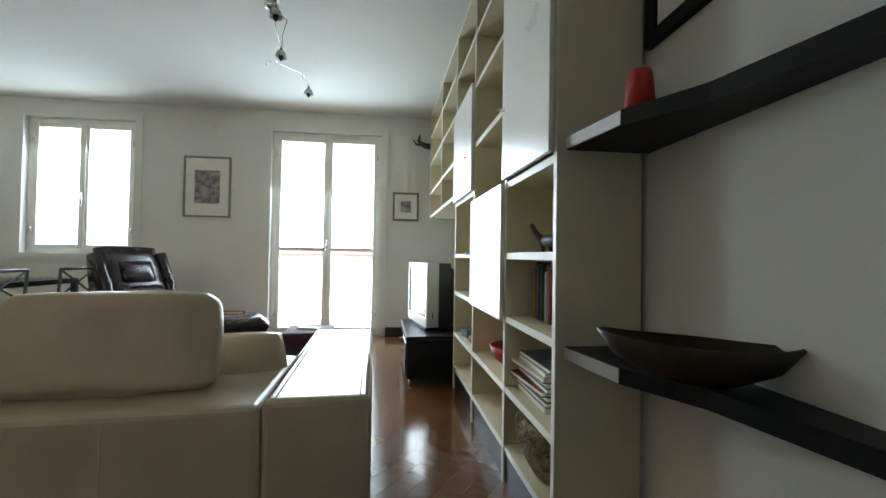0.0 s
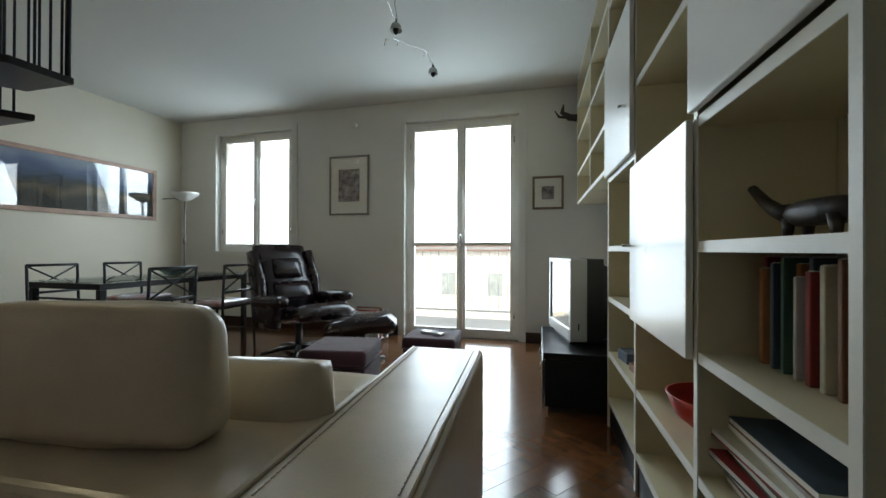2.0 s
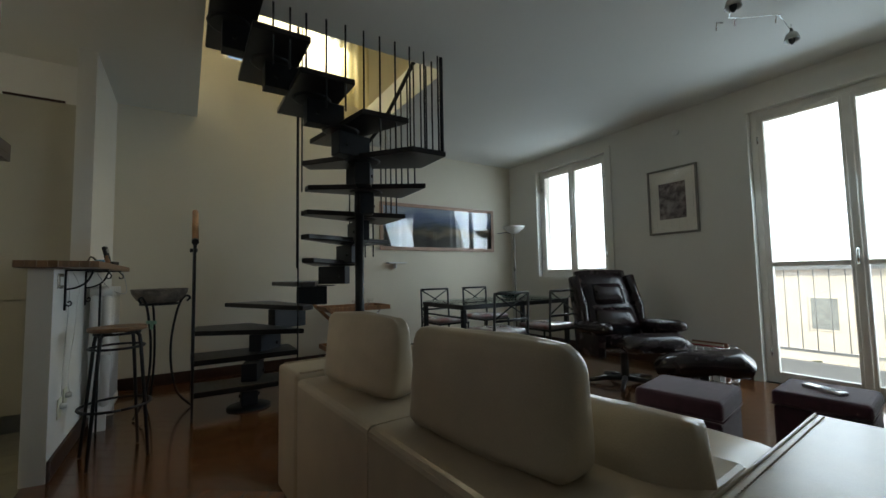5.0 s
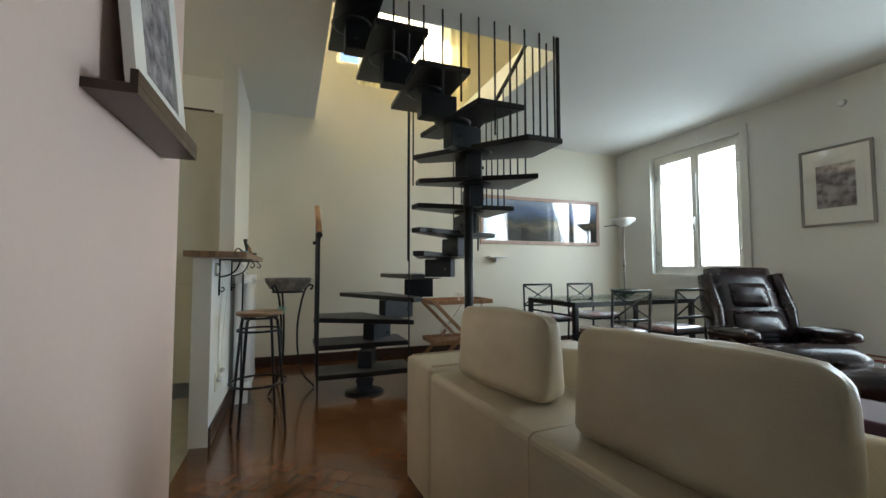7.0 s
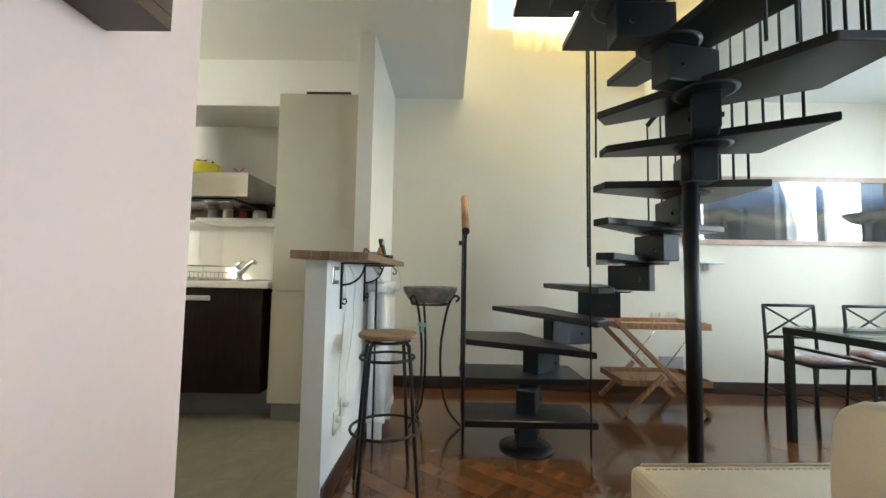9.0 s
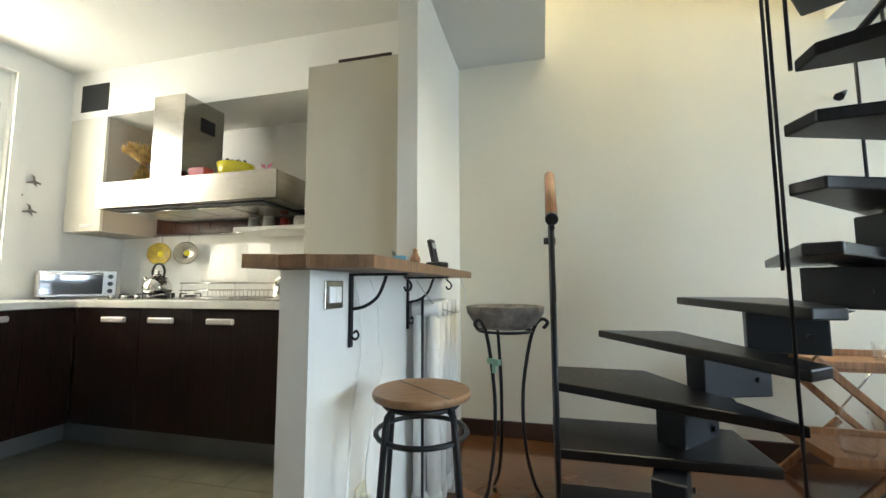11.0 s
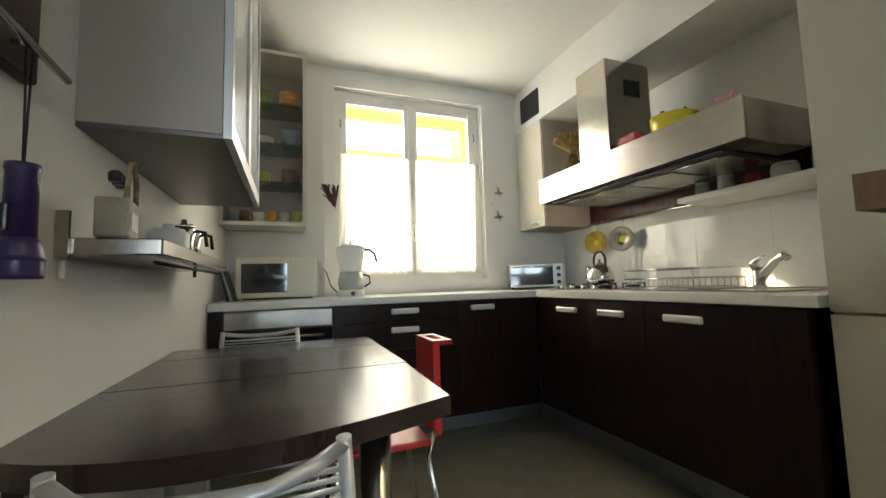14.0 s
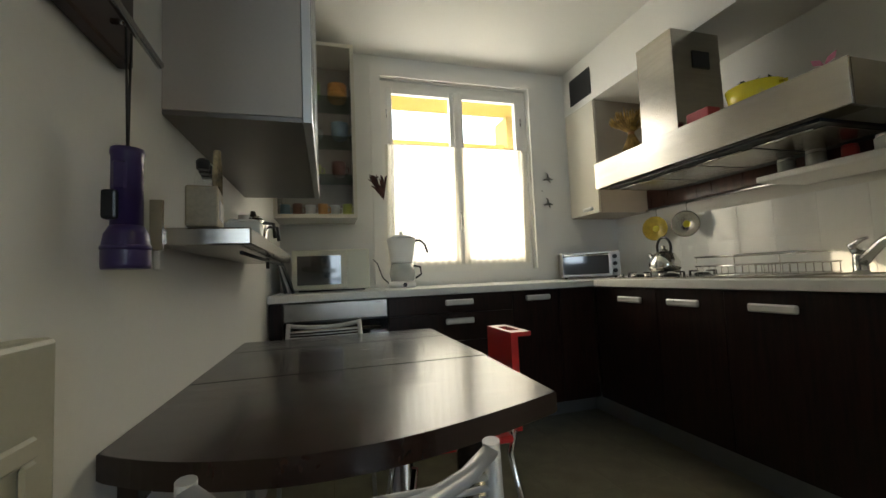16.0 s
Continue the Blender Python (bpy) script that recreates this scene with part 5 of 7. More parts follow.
# hob, kettle, sink, tap, rack
hb = thing("gas_hob", "steel gas hob with four burners", "hob", (0, 0, 0.899))
part("plate", bxm(-4.2, -1.78, 0, -3.72, -1.28, 0.008, bev=0.003, seg=1), STEEL, hb)
for x in (-4.06, -3.84):
    for y in (-1.65, -1.42):
        b_ = part("burner", lt([(0.04, 0.008), (0.04, 0.018), (0.03, 0.024), (0, 0.024)], 18, (x, y, 0)), BLACKM, hb)
        for a in range(4):
            bm = tube(bmesh.new(), [(x + 0.03 * math.cos(a * 1.571), y + 0.03 * math.sin(a * 1.571), 0.032), (x + 0.085 * math.cos(a * 1.571), y + 0.085 * math.sin(a * 1.571), 0.032), (x + 0.085 * math.cos(a * 1.571), y + 0.085 * math.sin(a * 1.571), 0.008)], 0.004, 5)
            part("pan_support", bm, BLACKM, b_)
for i in range(4):
    part("knob", lt([(0.015, 0.008), (0.014, 0.028)], 14, (-3.75, -1.7 + i * 0.1, 0)), CHROME, hb)
kt = thing("kettle", "polished steel whistling kettle on the hob", "kettle", (-3.88, -1.5, 0.933))
part("body", lt([(0.07, 0), (0.085, 0.02), (0.08, 0.06), (0.055, 0.1), (0.03, 0.115)], 28), CHROME, kt)
part("lid", lt([(0.032, 0.115), (0.025, 0.125), (0.008, 0.13), (0.012, 0.145), (0, 0.15)], 18), CHROME, kt)
part("spout", tb([(0.0, -0.06, 0.06), (0.0, -0.095, 0.09), (0.0, -0.11, 0.11)], [0.018, 0.013, 0.009]), CHROME, kt)
part("handle", tb(curve([(0, -0.04, 0.1), (0, -0.045, 0.15), (0, -0.02, 0.19), (0, 0.025, 0.19), (0, 0.05, 0.15), (0, 0.045, 0.1)]), 0.007), BLACKP, kt)
sk = thing("sink", "steel drop-in sink with drainer", "sink", (0, 0, 0.899))
bm = bmesh.new()
for a in ((-4.2, -1.25, -4.16, -0.45), (-3.78, -1.25, -3.72, -0.45), (-4.16, -1.25, -3.78, -1.2), (-4.16, -0.5, -3.78, -0.45), (-4.16, -0.86, -3.78, -0.83)):
    box(bm, a[0], a[1], 0, a[2], a[3], 0.006)
part("rim", bm, STEEL, sk)
tp = thing("tap", "chrome single-lever kitchen tap leaning forward", "tap", (-4.03, -0.7, 0.9))
part("base", lt([(0.028, 0), (0.024, 0.02), (0.022, 0.07), (0.02, 0.09)], 18), CHROME, tp)
part("spout", tb([(0, 0, 0.04), (0.015, 0.04, 0.08), (0.03, 0.09, 0.125), (0.04, 0.125, 0.14), (0.045, 0.14, 0.125)], [0.021, 0.019, 0.017, 0.017, 0.015]), CHROME, tp)
part("lever", tb([(0, -0.004, 0.085), (0, -0.022, 0.115), (0.005, 0.01, 0.135), (0.01, 0.035, 0.142)], [0.021, 0.016, 0.008, 0.006]), CHROME, tp)
dk = thing("dish_rack", "low chrome wire dish rack on the drainer", "dish rack", (0, 0, 0.906))
bm = bmesh.new()
for z in (0.005, 0.05, 0.095):
    tube(bm, [(-3.8, -1.23, z), (-3.8, -0.8, z), (-4.1, -0.8, z), (-4.1, -1.23, z), (-3.8, -1.23, z)], 0.004, 6)
for i in range(14):
    y = -1.22 + i * 0.032
    tube(bm, [(-3.8, y, 0.095 if i % 6 == 0 else 0.05), (-3.8, y, 0.005), (-4.1, y, 0.005), (-4.1, y, 0.05)], 0.0022, 5)
part("wire_frame", bm, CHROME, dk)

# toaster oven, coffee maker, microwave
to = thing("toaster_oven", "silver mini oven with glass door and knobs", "toaster oven", (-3.875, -2.19, 0.9), rz=-27)
part("body", bxm(-0.2, -0.13, 0.012, 0.2, 0.1, 0.19, bev=0.006), SILVER, to)
d_ = part("door", bxm(-0.12, 0.102, 0.03, 0.192, 0.11, 0.175, bev=0.002, seg=1), mat("mini_oven_glass", (0.03, 0.035, 0.045), 0.03, coat=1.0, rvar=0.0), to)
part("handle", tb([(-0.12, 0.125, 0.165), (0.185, 0.125, 0.165)], 0.006), CHROME, d_)
for z in (0.05, 0.1, 0.15):
    part("knob", tb([(-0.16, 0.1, z), (-0.16, 0.118, z)], 0.015, 14), BLACKP, to)
for x in (-0.17, 0.17):
    part("foot", lt([(0.012, 0), (0.012, 0.012)], 10, (x, 0.06, 0)), BLACKP, to)
mw = thing("microwave", "cream microwave oven with black glass door", "microwave", (-2.055, -2.2, 0.9), rz=-4)
part("body", bxm(-0.215, -0.15, 0.01, 0.215, 0.165, 0.24, bev=0.006), CREAMP, mw)
d_ = part("door", bxm(-0.09, 0.167, 0.015, 0.213, 0.18, 0.236, bev=0.004), CREAMP, mw)
part("window", bxm(-0.055, 0.1805, 0.04, 0.185, 0.184, 0.205), DGLASS, d_)
for z in (0.08, 0.16):
    part("dial", tb([(-0.155, 0.165, z), (-0.155, 0.182, z)], 0.026, 20), CREAMP, mw)
part("foot", bxm(-0.19, -0.1, 0, 0.19, 0.1, 0.01), BLACKP, mw)
cf = thing("coffee_maker", "white stepped electric coffee maker shaped like a moka pot", "coffee maker", pose(-2.47, -2.12, 0.9) @ Matrix.Diagonal((1, 1, 1.12, 1)))
part("base", lt([(0.085, 0), (0.085, 0.03), (0.075, 0.035)], 8), WHITEP, cf)
part("jug", lt([(0.072, 0.036), (0.08, 0.08), (0.066, 0.135)], 24), JARG, cf)
part("jug_handle", tb([(-0.07, 0.02, 0.12), (-0.11, 0.03, 0.11), (-0.115, 0.03, 0.07), (-0.08, 0.02, 0.05)], 0.006, 8), BLACKP, cf)
part("dial", tb([(0.0, 0.085, 0.016), (0.0, 0.094, 0.016)], 0.012, 12), BLACKP, cf)
part("coffee", lt([(0.062, 0.038), (0.066, 0.06), (0.0, 0.061)], 8), BOWLW, cf)
part("upper_body", lt([(0.062, 0.137), (0.07, 0.15), (0.088, 0.26), (0.09, 0.27)], 24), WHITEP, cf)
part("lid", lt([(0.094, 0.2705), (0.05, 0.29), (0.01, 0.294), (0.012, 0.312), (0, 0.314)], 24), WHITEP, cf)
part("handle", tb([(-0.085, 0, 0.26), (-0.12, 0, 0.262), (-0.15, 0, 0.24), (-0.168, 0, 0.19)], 0.008), BLACKP, cf)
part("cord", tb([(0.08, 0, 0.02), (0.12, -0.02, 0.06), (0.14, -0.1, 0.14), (0.15, -0.25, 0.17)], 0.004, 6), BLACKP, cf)

# tiles strip, wooden panel with rail, hanging utensils, wall shelf
pn = thing("rail_panel", "dark wood wall panel with steel rail above the hob", "panel", (0, 0, 0))
part("board", bxm(-4.326, -2.04, 1.39, -4.305, -0.29, 1.53, bev=0.002, seg=1), mat("red_brown_wood", (0.07, 0.024, 0.016), 0.3, var=0.2, scale=4, stretch=(1, 8, 1)), pn)
part("rail", tb([(-4.285, -2.03, 1.375), (-4.285, -0.3, 1.375)], 0.009), CHROME, pn)
for y in (-1.95, -1.2, -0.45):
    part("rail_bracket", tb([(-4.32, y, 1.375), (-4.285, y, 1.375)], 0.006, 6), CHROME, pn)
for y, m_, lab in ((-1.93, mat("mustard_enamel", (0.5, 0.36, 0.04), 0.3, var=0.15, scale=30), "yellow enamel cup hanging on the rail"), (-1.68, STEEL, "round steel sieve with yellow lid hanging on the rail")):
    u = thing("hanging_utensil", lab, "utensil", (-4.27, y, 1.25), group="utensils on the rail")
    part("dish", moved(lt([(0.0, 0), (0.055, 0.004), (0.085, 0.045), (0.078, 0.047), (0.0, 0.012)], 24), pose(0, 0, -0.02, 0, 90, 25)), m_, u)
    part("inner_disc", moved(lt([(0.0, 0.018), (0.045, 0.018), (0.045, 0.022), (0, 0.022)], 20), pose(0, 0, -0.02, 0, 90, 25)), YELLOW, u)
    part("hook", tb([(0.0, 0, 0.06), (0.0, 0, 0.11), (-0.015, 0, 0.135)], 0.003, 6), CHROME, u)
ws = thing("spice_shelf", "white wall shelf with rounded brackets above the sink", "shelf", (0, 0, 0))
part("board", bxm(-4.30, -1.03, 1.335, -3.98, -0.295, 1.365, bev=0.008, seg=3), WHITE, ws)
part("bracket", bxm(-4.32, -0.42, 1.18, -4.1, -0.38, 1.333, bev=0.015), WHITE, ws)
for i, (y, r, hh, m_) in enumerate(((-0.97, 0.035, 0.075, JARG), (-0.85, 0.038, 0.08, JARG), (-0.73, 0.028, 0.065, BOOKS[0]), (-0.60, 0.05, 0.07, WHITEP), (-0.46, 0.04, 0.1, JARG))):
    j = thing("storage_jar", ("small lidded glass jar" if m_ is JARG else "small red tin" if m_ is BOOKS[0] else "white round bowl") + " on the white wall shelf", "jar", (-4.1, y, 1.366), group="jars on the wall shelf")
    part("body", lt([(r * 0.9, 0), (r, 0.01), (r, hh * 0.8), (r * 0.85, hh * 0.85)], 18), m_, j)
    part("lid", lt([(r * 0.9, hh * 0.86), (r * 0.9, hh), (r * 0.8, hh * 1.03)], 18), SILVER if m_ is JARG else m_, j)

# extractor hood with front shelf
hd_ = thing("extractor_hood", "long brushed steel extractor hood with front panel and open shelf", "extractor hood", (0, 0, 0))
part("front_panel", bxm(-3.692, -1.8, 1.47, -3.68, -0.49, 1.635, bev=0.002, seg=1), STEEL, hd_)
part("side_panel", bxm(-4.32, -0.502, 1.47, -3.694, -0.49, 1.63), STEEL, hd_)
part("side_panel", bxm(-4.32, -1.8, 1.47, -3.694, -1.788, 1.63), STEEL, hd_)
part("shelf_board", bxm(-4.32, -1.786, 1.62, -3.694, -0.504, 1.632), STEEL, hd_)
part("underside", bxm(-4.2, -1.7, 1.455, -3.71, -0.6, 1.468), GREYM, hd_)
for i in range(4):
    part("grease_filter", bxm(-4.1, -1.68 + i * 0.27, 1.448, -3.78, -1.43 + i * 0.27, 1.4545, bev=0.002, seg=1), STEEL, hd_)
    part("front_bar", tb([(-3.76, -1.68 + i * 0.27, 1.45), (-3.76, -1.46 + i * 0.27, 1.45)], 0.006, 6), CHROME, hd_)
ck = part("chimney", bxm(-4.06, -1.45, 1.6325, -3.74, -1.21, 2.188, bev=0.002, seg=1), STEEL, hd_)
part("vent_grille", bxm(-3.98, -1.2095, 1.99, -3.87, -1.205, 2.08), BLACKP, ck)
yp = thing("yellow_pot", "round yellow enamel pot with green plant on the hood shelf", "pot", (-3.84, -0.9, 1.633))
part("pot", lt([(0.065, 0), (0.094, 0.026), (0.107, 0.095), (0.1, 0.095), (0.085, 0.03), (0, 0.012)], 30), YELLOW, yp)
part("ear", tb([(0, 0.1, 0.08), (0, 0.128, 0.075), (0, 0.128, 0.045), (0, 0.097, 0.04)], 0.007, 6), YELLOW, yp)
bm = bmesh.new()
for i in range(90):
    a, r = random.uniform(0, 6.283), random.uniform(0, 0.08)
    p = Vector((r * math.cos(a), r * math.sin(a), 0.085 + random.uniform(0, 0.045) * (1 - r / 0.13)))
    q = pose(*p, random.uniform(-50, 50), random.uniform(-50, 50), random.uniform(0, 360))
    vs = [bm.verts.new(q @ Vector(c)) for c in ((0, 0, 0), (0.012, 0.008, 0.002), (0.026, 0, 0.004), (0.012, -0.008, 0.002))]
    bm.faces.new(vs)
part("leaves", bm, LEAF, yp, kind="stuff")
single("red_tin", bxm(-0.04, -0.06, 0, 0.04, 0.06, 0.075, bev=0.006), mat("dull_red_tin", (0.4, 0.05, 0.06), 0.4), "dull red tin box on the hood shelf", "tin", (-3.79, -1.11, 1.633))
bf = thing("butterfly_ornament", "small pink butterfly ornament on the hood edge", "ornament", (-3.69, -0.56, 1.636))
for s in (-1, 1):
    part("wing", moved(prism(bmesh.new(), [(0, 0), (0.032, 0.012), (0.038, 0.034), (0.012, 0.024)], -0.001, 0.001), pose(0, 0, 0.0, 90, 0, 90) @ Matrix.Diagonal((s, 1, 1, 1))), mat("pink_plastic", (0.6, 0.2, 0.3), 0.5), bf)
sb = thing("dried_straw_bundle", "sheaf of dried golden straw on the hood shelf", "dried plant", (-3.86, -1.66, 1.633))
bm = bmesh.new()
bm2 = bmesh.new()
for i in range(120):
    a = random.uniform(0, 6.283)
    r0, r1 = random.uniform(0, 0.09), random.uniform(0.02, 0.12)
    tube(bm, [(r0 * math.cos(a), r0 * math.sin(a), 0), (0.012 * math.cos(a), 0.012 * math.sin(a), 0.17), (r1 * math.cos(a), r1 * math.sin(a), 0.24 + random.uniform(0, 0.03))], 0.0018, 4, False)
    tube(bm2, [(r1 * math.cos(a), r1 * math.sin(a), 0.24), (r1 * 1.15 * math.cos(a), r1 * 1.15 * math.sin(a), 0.27 + random.uniform(0, 0.03))], [0.006, 0.002], 5)
part("stems", bm, STRAW, sb, kind="stuff")
part("ears", bm2, STRAW, sb, kind="stuff")
part("ribbon", lt([(0.018, 0.155), (0.02, 0.17), (0.018, 0.185)], 14), OAK, sb)

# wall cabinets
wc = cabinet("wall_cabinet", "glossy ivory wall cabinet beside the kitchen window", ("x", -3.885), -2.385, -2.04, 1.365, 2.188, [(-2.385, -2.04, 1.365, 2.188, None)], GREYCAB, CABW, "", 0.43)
part("handle", bxm(-3.884, -2.2, 1.39, -3.86, -2.1, 1.415, bev=0.006), ALU, wc)
uc = thing("upper_cabinet", "large taupe wall cabinet with aluminium-framed glass doors", "cabinet", (0, 0, 0))
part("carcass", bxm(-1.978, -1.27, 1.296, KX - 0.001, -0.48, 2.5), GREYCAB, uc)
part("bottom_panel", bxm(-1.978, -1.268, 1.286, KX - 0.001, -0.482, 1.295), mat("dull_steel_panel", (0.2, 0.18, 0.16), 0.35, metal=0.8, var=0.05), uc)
for a, b in ((-1.27, -0.877), (-0.873, -0.48)):
    bm = bmesh.new()
    for q in ((a, 1.286, a + 0.03, 2.5), (b - 0.03, 1.286, b, 2.5), (a + 0.03, 1.286, b - 0.03, 1.33), (a + 0.03, 2.47, b - 0.03, 2.5)):
        box(bm, -1.997, q[0], q[1], -1.98, q[2], q[3])
    d_ = part("door", bm, ALU, uc)
    part("door_glass", bxm(-1.99, a + 0.03, 1.33, -1.985, b - 0.03, 2.47), mat("frosted_glass", (0.6, 0.62, 0.62), 0.25, coat=0.3), d_)
gc = thing("glass_cabinet", "white-framed glass-fronted wall cabinet holding cups and dishes", "cabinet", (0, 0, 0))
gx0, gx1, gy, gz0, gz1 = -2.205, KX - 0.001, -2.1, 1.335, 2.42
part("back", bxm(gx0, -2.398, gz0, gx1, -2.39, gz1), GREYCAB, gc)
for a in ((gx0, gz0, gx0 + 0.018, gz1), (gx1 - 0.018, gz0, gx1, gz1)):
    part("side", bxm(a[0], -2.389, a[1], a[2], gy - 0.02, a[3]), CABW, gc)
for z in (gz0, gz1 - 0.018):
    part("board", bxm(gx0 + 0.018, -2.389, z, gx1 - 0.018, gy - 0.02, z + 0.018), CABW, gc)
GS = (1.6, 1.84, 2.09)
for z in GS:
    part("glass_shelf", bxm(gx0 + 0.019, -2.388, z, gx1 - 0.019, gy - 0.03, z + 0.007), glass_mat("shelf_glass", (0.75, 0.85, 0.82)), gc)
bm = bmesh.new()
for q in ((gx0, gz0, gx0 + 0.022, gz1), (gx1 - 0.022, gz0, gx1, gz1), (gx0 + 0.022, gz0, gx1 - 0.022, gz0 + 0.022), (gx0 + 0.022, gz1 - 0.022, gx1 - 0.022, gz1)):
    box(bm, q[0], gy - 0.018, q[1], q[2], gy, q[3])
d_ = part("door", bm, CABW, gc)
part("door_glass", bxm(gx0 + 0.022, gy - 0.012, gz0 + 0.022, gx1 - 0.022, gy - 0.008, gz1 - 0.022), GLASS, d_)
CUPM = [mat("cup_" + n_, c, 0.3, var=0.05) for n_, c in (("orange", (0.65, 0.3, 0.06)), ("green", (0.3, 0.42, 0.12)), ("white", (0.7, 0.7, 0.66)), ("blue", (0.2, 0.3, 0.36)), ("lime", (0.5, 0.55, 0.12)), ("brown", (0.2, 0.08, 0.05)))]


def cup(x, y, z, r, h, m_, lab, handle=True, nm="cup"):
    c_ = thing(nm, lab, "cup" if nm == "cup" else "bowl", (x, y, z), group="crockery in the glass cabinet", rz=random.uniform(-40, 40))
    part("body", lt([(r * 0.7, 0), (r * 0.95, h * 0.3), (r, h), (r * 0.93, h), (r * 0.85, h * 0.3), (0, h * 0.08)], 20), m_, c_)
    if handle:
        part("handle", tb([(-r * 0.95, 0, h * 0.8), (-r * 1.5, 0, h * 0.7), (-r * 1.5, 0, h * 0.35), (-r * 0.95, 0, h * 0.25)], 0.004, 6), m_, c_)


z = gz0 + 0.018
for i, m_ in enumerate((4, 2, 0, 2, 5, 3)):
    cup(gx0 + 0.055 + i * 0.073, -2.17 - 0.04 * (i % 2), z, 0.03, 0.075, CUPM[m_], "small glazed cup on the bottom of the glass cabinet")
cup(gx0 + 0.1, -2.2, 1.607, 0.045, 0.09, CUPM[5], "brown glazed mug on a glass shelf")
cup(gx0 + 0.24, -2.2, 1.607, 0.035, 0.07, CUPM[4], "lime green cup on a glass shelf")
cup(gx0 + 0.09, -2.2, 1.847, 0.055, 0.1, CUPM[3], "blue glazed jug on a glass shelf")
cup(gx0 + 0.26, -2.22, 1.847, 0.07, 0.05, CUPM[2], "white shallow bowl on a glass shelf", False, "small_bowl")
for k in range(3):
    cup(gx0 + 0.1, -2.22, 2.097 + 0.028 * k, 0.062, 0.05, CUPM[0], "orange bowl stacked in the glass cabinet", False, "small_bowl")
    cup(gx0 + 0.26, -2.22, 2.097 + 0.028 * k, 0.06, 0.05, CUPM[1], "green bowl stacked in the glass cabinet", False, "small_bowl")

# kitchen table with curved end
kt_ = thing("kitchen_table", "dark wood kitchen table with curved end against the wall", "table", (0, 0, 0))
edge = [(-1.733, -0.27), (-1.80, -0.225), (-1.88, -0.19), (-1.98, -0.168), (-2.09, -0.17), (-2.2, -0.196), (-2.31, -0.235), (-2.396, -0.27)]
fine_edge = []
for i in range(len(edge) - 1):
    q = [edge[max(0, i - 1)], edge[i], edge[i + 1], edge[min(len(edge) - 1, i + 2)]]
    for j in range(5):
        u = j / 5
        fine_edge.append(tuple(0.5 * (2 * q[1][c] + (q[2][c] - q[0][c]) * u + (2 * q[0][c] - 5 * q[1][c] + 4 * q[2][c] - q[3][c]) * u * u + (3 * q[1][c] - q[0][c] - 3 * q[2][c] + q[3][c]) * u ** 3) for c in (0, 1)))
edge = fine_edge + [edge[-1]]
segs = [(-1.215, -1.0), (-0.997, -0.62), (-0.617, None)]
for i, (a, b) in enumerate(segs):
    pts = [(-1.733, a), (-2.412 + 0.003 * i, a)]
    pts += edge[::-1] if b is None else [(-2.41, b), (-1.733, b)]
    bm = prism(bmesh.new(), pts[::-1], 0.722, 0.757)
    bmesh.ops.bevel(bm, geom=[e for e in bm.edges if abs(e.verts[0].co.z - e.verts[1].co.z) < 1e-4], offset=0.002, segments=1, affect="EDGES")
    part("tabletop_board", bm, TABLEW, kt_)
for x, y in ((-2.27, -0.36), (-2.27, -1.1)):
    part("leg", lt([(0.032, 0), (0.03, 0.015), (0.03, 0.72)], 24, (x, y, 0)), STEEL, kt_)
part("wall_rail", bxm(-1.76, -1.18, 0.66, -1.735, -0.32, 0.72), TABLEW, kt_)


def wire_chair(m, group="silver chairs at the kitchen table"):
    """Tubular silver chair with a back of fine horizontal wires, facing -y."""
    c = thing("wire_chair", "silver tubular chair with finely slatted back", "chair", m, group=group)
    for s in (-1, 1):
        part("back_post", tb([(s * 0.18, 0.2, 0), (s * 0.158, 0.19, 0.45), (s * 0.1325, 0.235, 0.804)], 0.0085, 12), SILVER, c)
        part("front_leg", tb([(s * 0.2, -0.2, 0), (s * 0.2, -0.18, 0.44)], 0.012, 10), SILVER, c)
    part("top_rail", tb([(-0.1325, 0.235, 0.795), (-0.1, 0.262, 0.787), (-0.06, 0.28, 0.78), (0.0, 0.29, 0.777), (0.06, 0.28, 0.78), (0.1, 0.262, 0.787), (0.1325, 0.235, 0.795)], 0.008, 12), SILVER, c)
    for k in range(26):
        z = 0.5 + k * 0.0108
        y = 0.2 + (z - 0.45) * 0.1
        w_ = 0.158 - (z - 0.45) * 0.07
        part("wire", tb([(-w_, y, z), (-w_ / 2, y + 0.006, z - 0.002), (0, y + 0.008, z - 0.003), (w_ / 2, y + 0.006, z - 0.002), (w_, y, z)], 0.003, 6), SILVER, c)
    part("seat", bxm(-0.2, -0.2, 0.44, 0.2, 0.18, 0.455, bev=0.005), SILVER, c)
    part("lower_rail", tb([(-0.158, 0.19, 0.48), (0.158, 0.19, 0.48)], 0.009, 8), SILVER, c)
    return c


k1 = wire_chair(pose(-2.0536, -0.2573, 0, 0, 0, -4.3))
copy_thing(k1, pose(-2.006, -1.065, 0, 0, 0, 180))
rc = thing("red_chair", "narrow red plastic high-backed seat on chrome legs with handle slot", "chair", (-2.31, -0.735, 0), rz=0)
bm = bmesh.new()
for a in ((-0.205, -0.085, 0.54, -0.185, 0.085, 0.74), (-0.205, -0.085, 0.74, -0.185, 0.085, 0.79)):
    box(bm, *a)
part("backrest", bm, RED, rc)
bm = bmesh.new()
for a in ((-0.245, -0.085, 0.79, -0.185, -0.045, 0.802), (-0.245, 0.045, 0.79, -0.185, 0.085, 0.802), (-0.245, -0.045, 0.79, -0.23, 0.045, 0.802), (-0.2, -0.045, 0.79, -0.185, 0.045, 0.802)):
    box(bm, *a)
part("top_lip", bm, RED, rc)
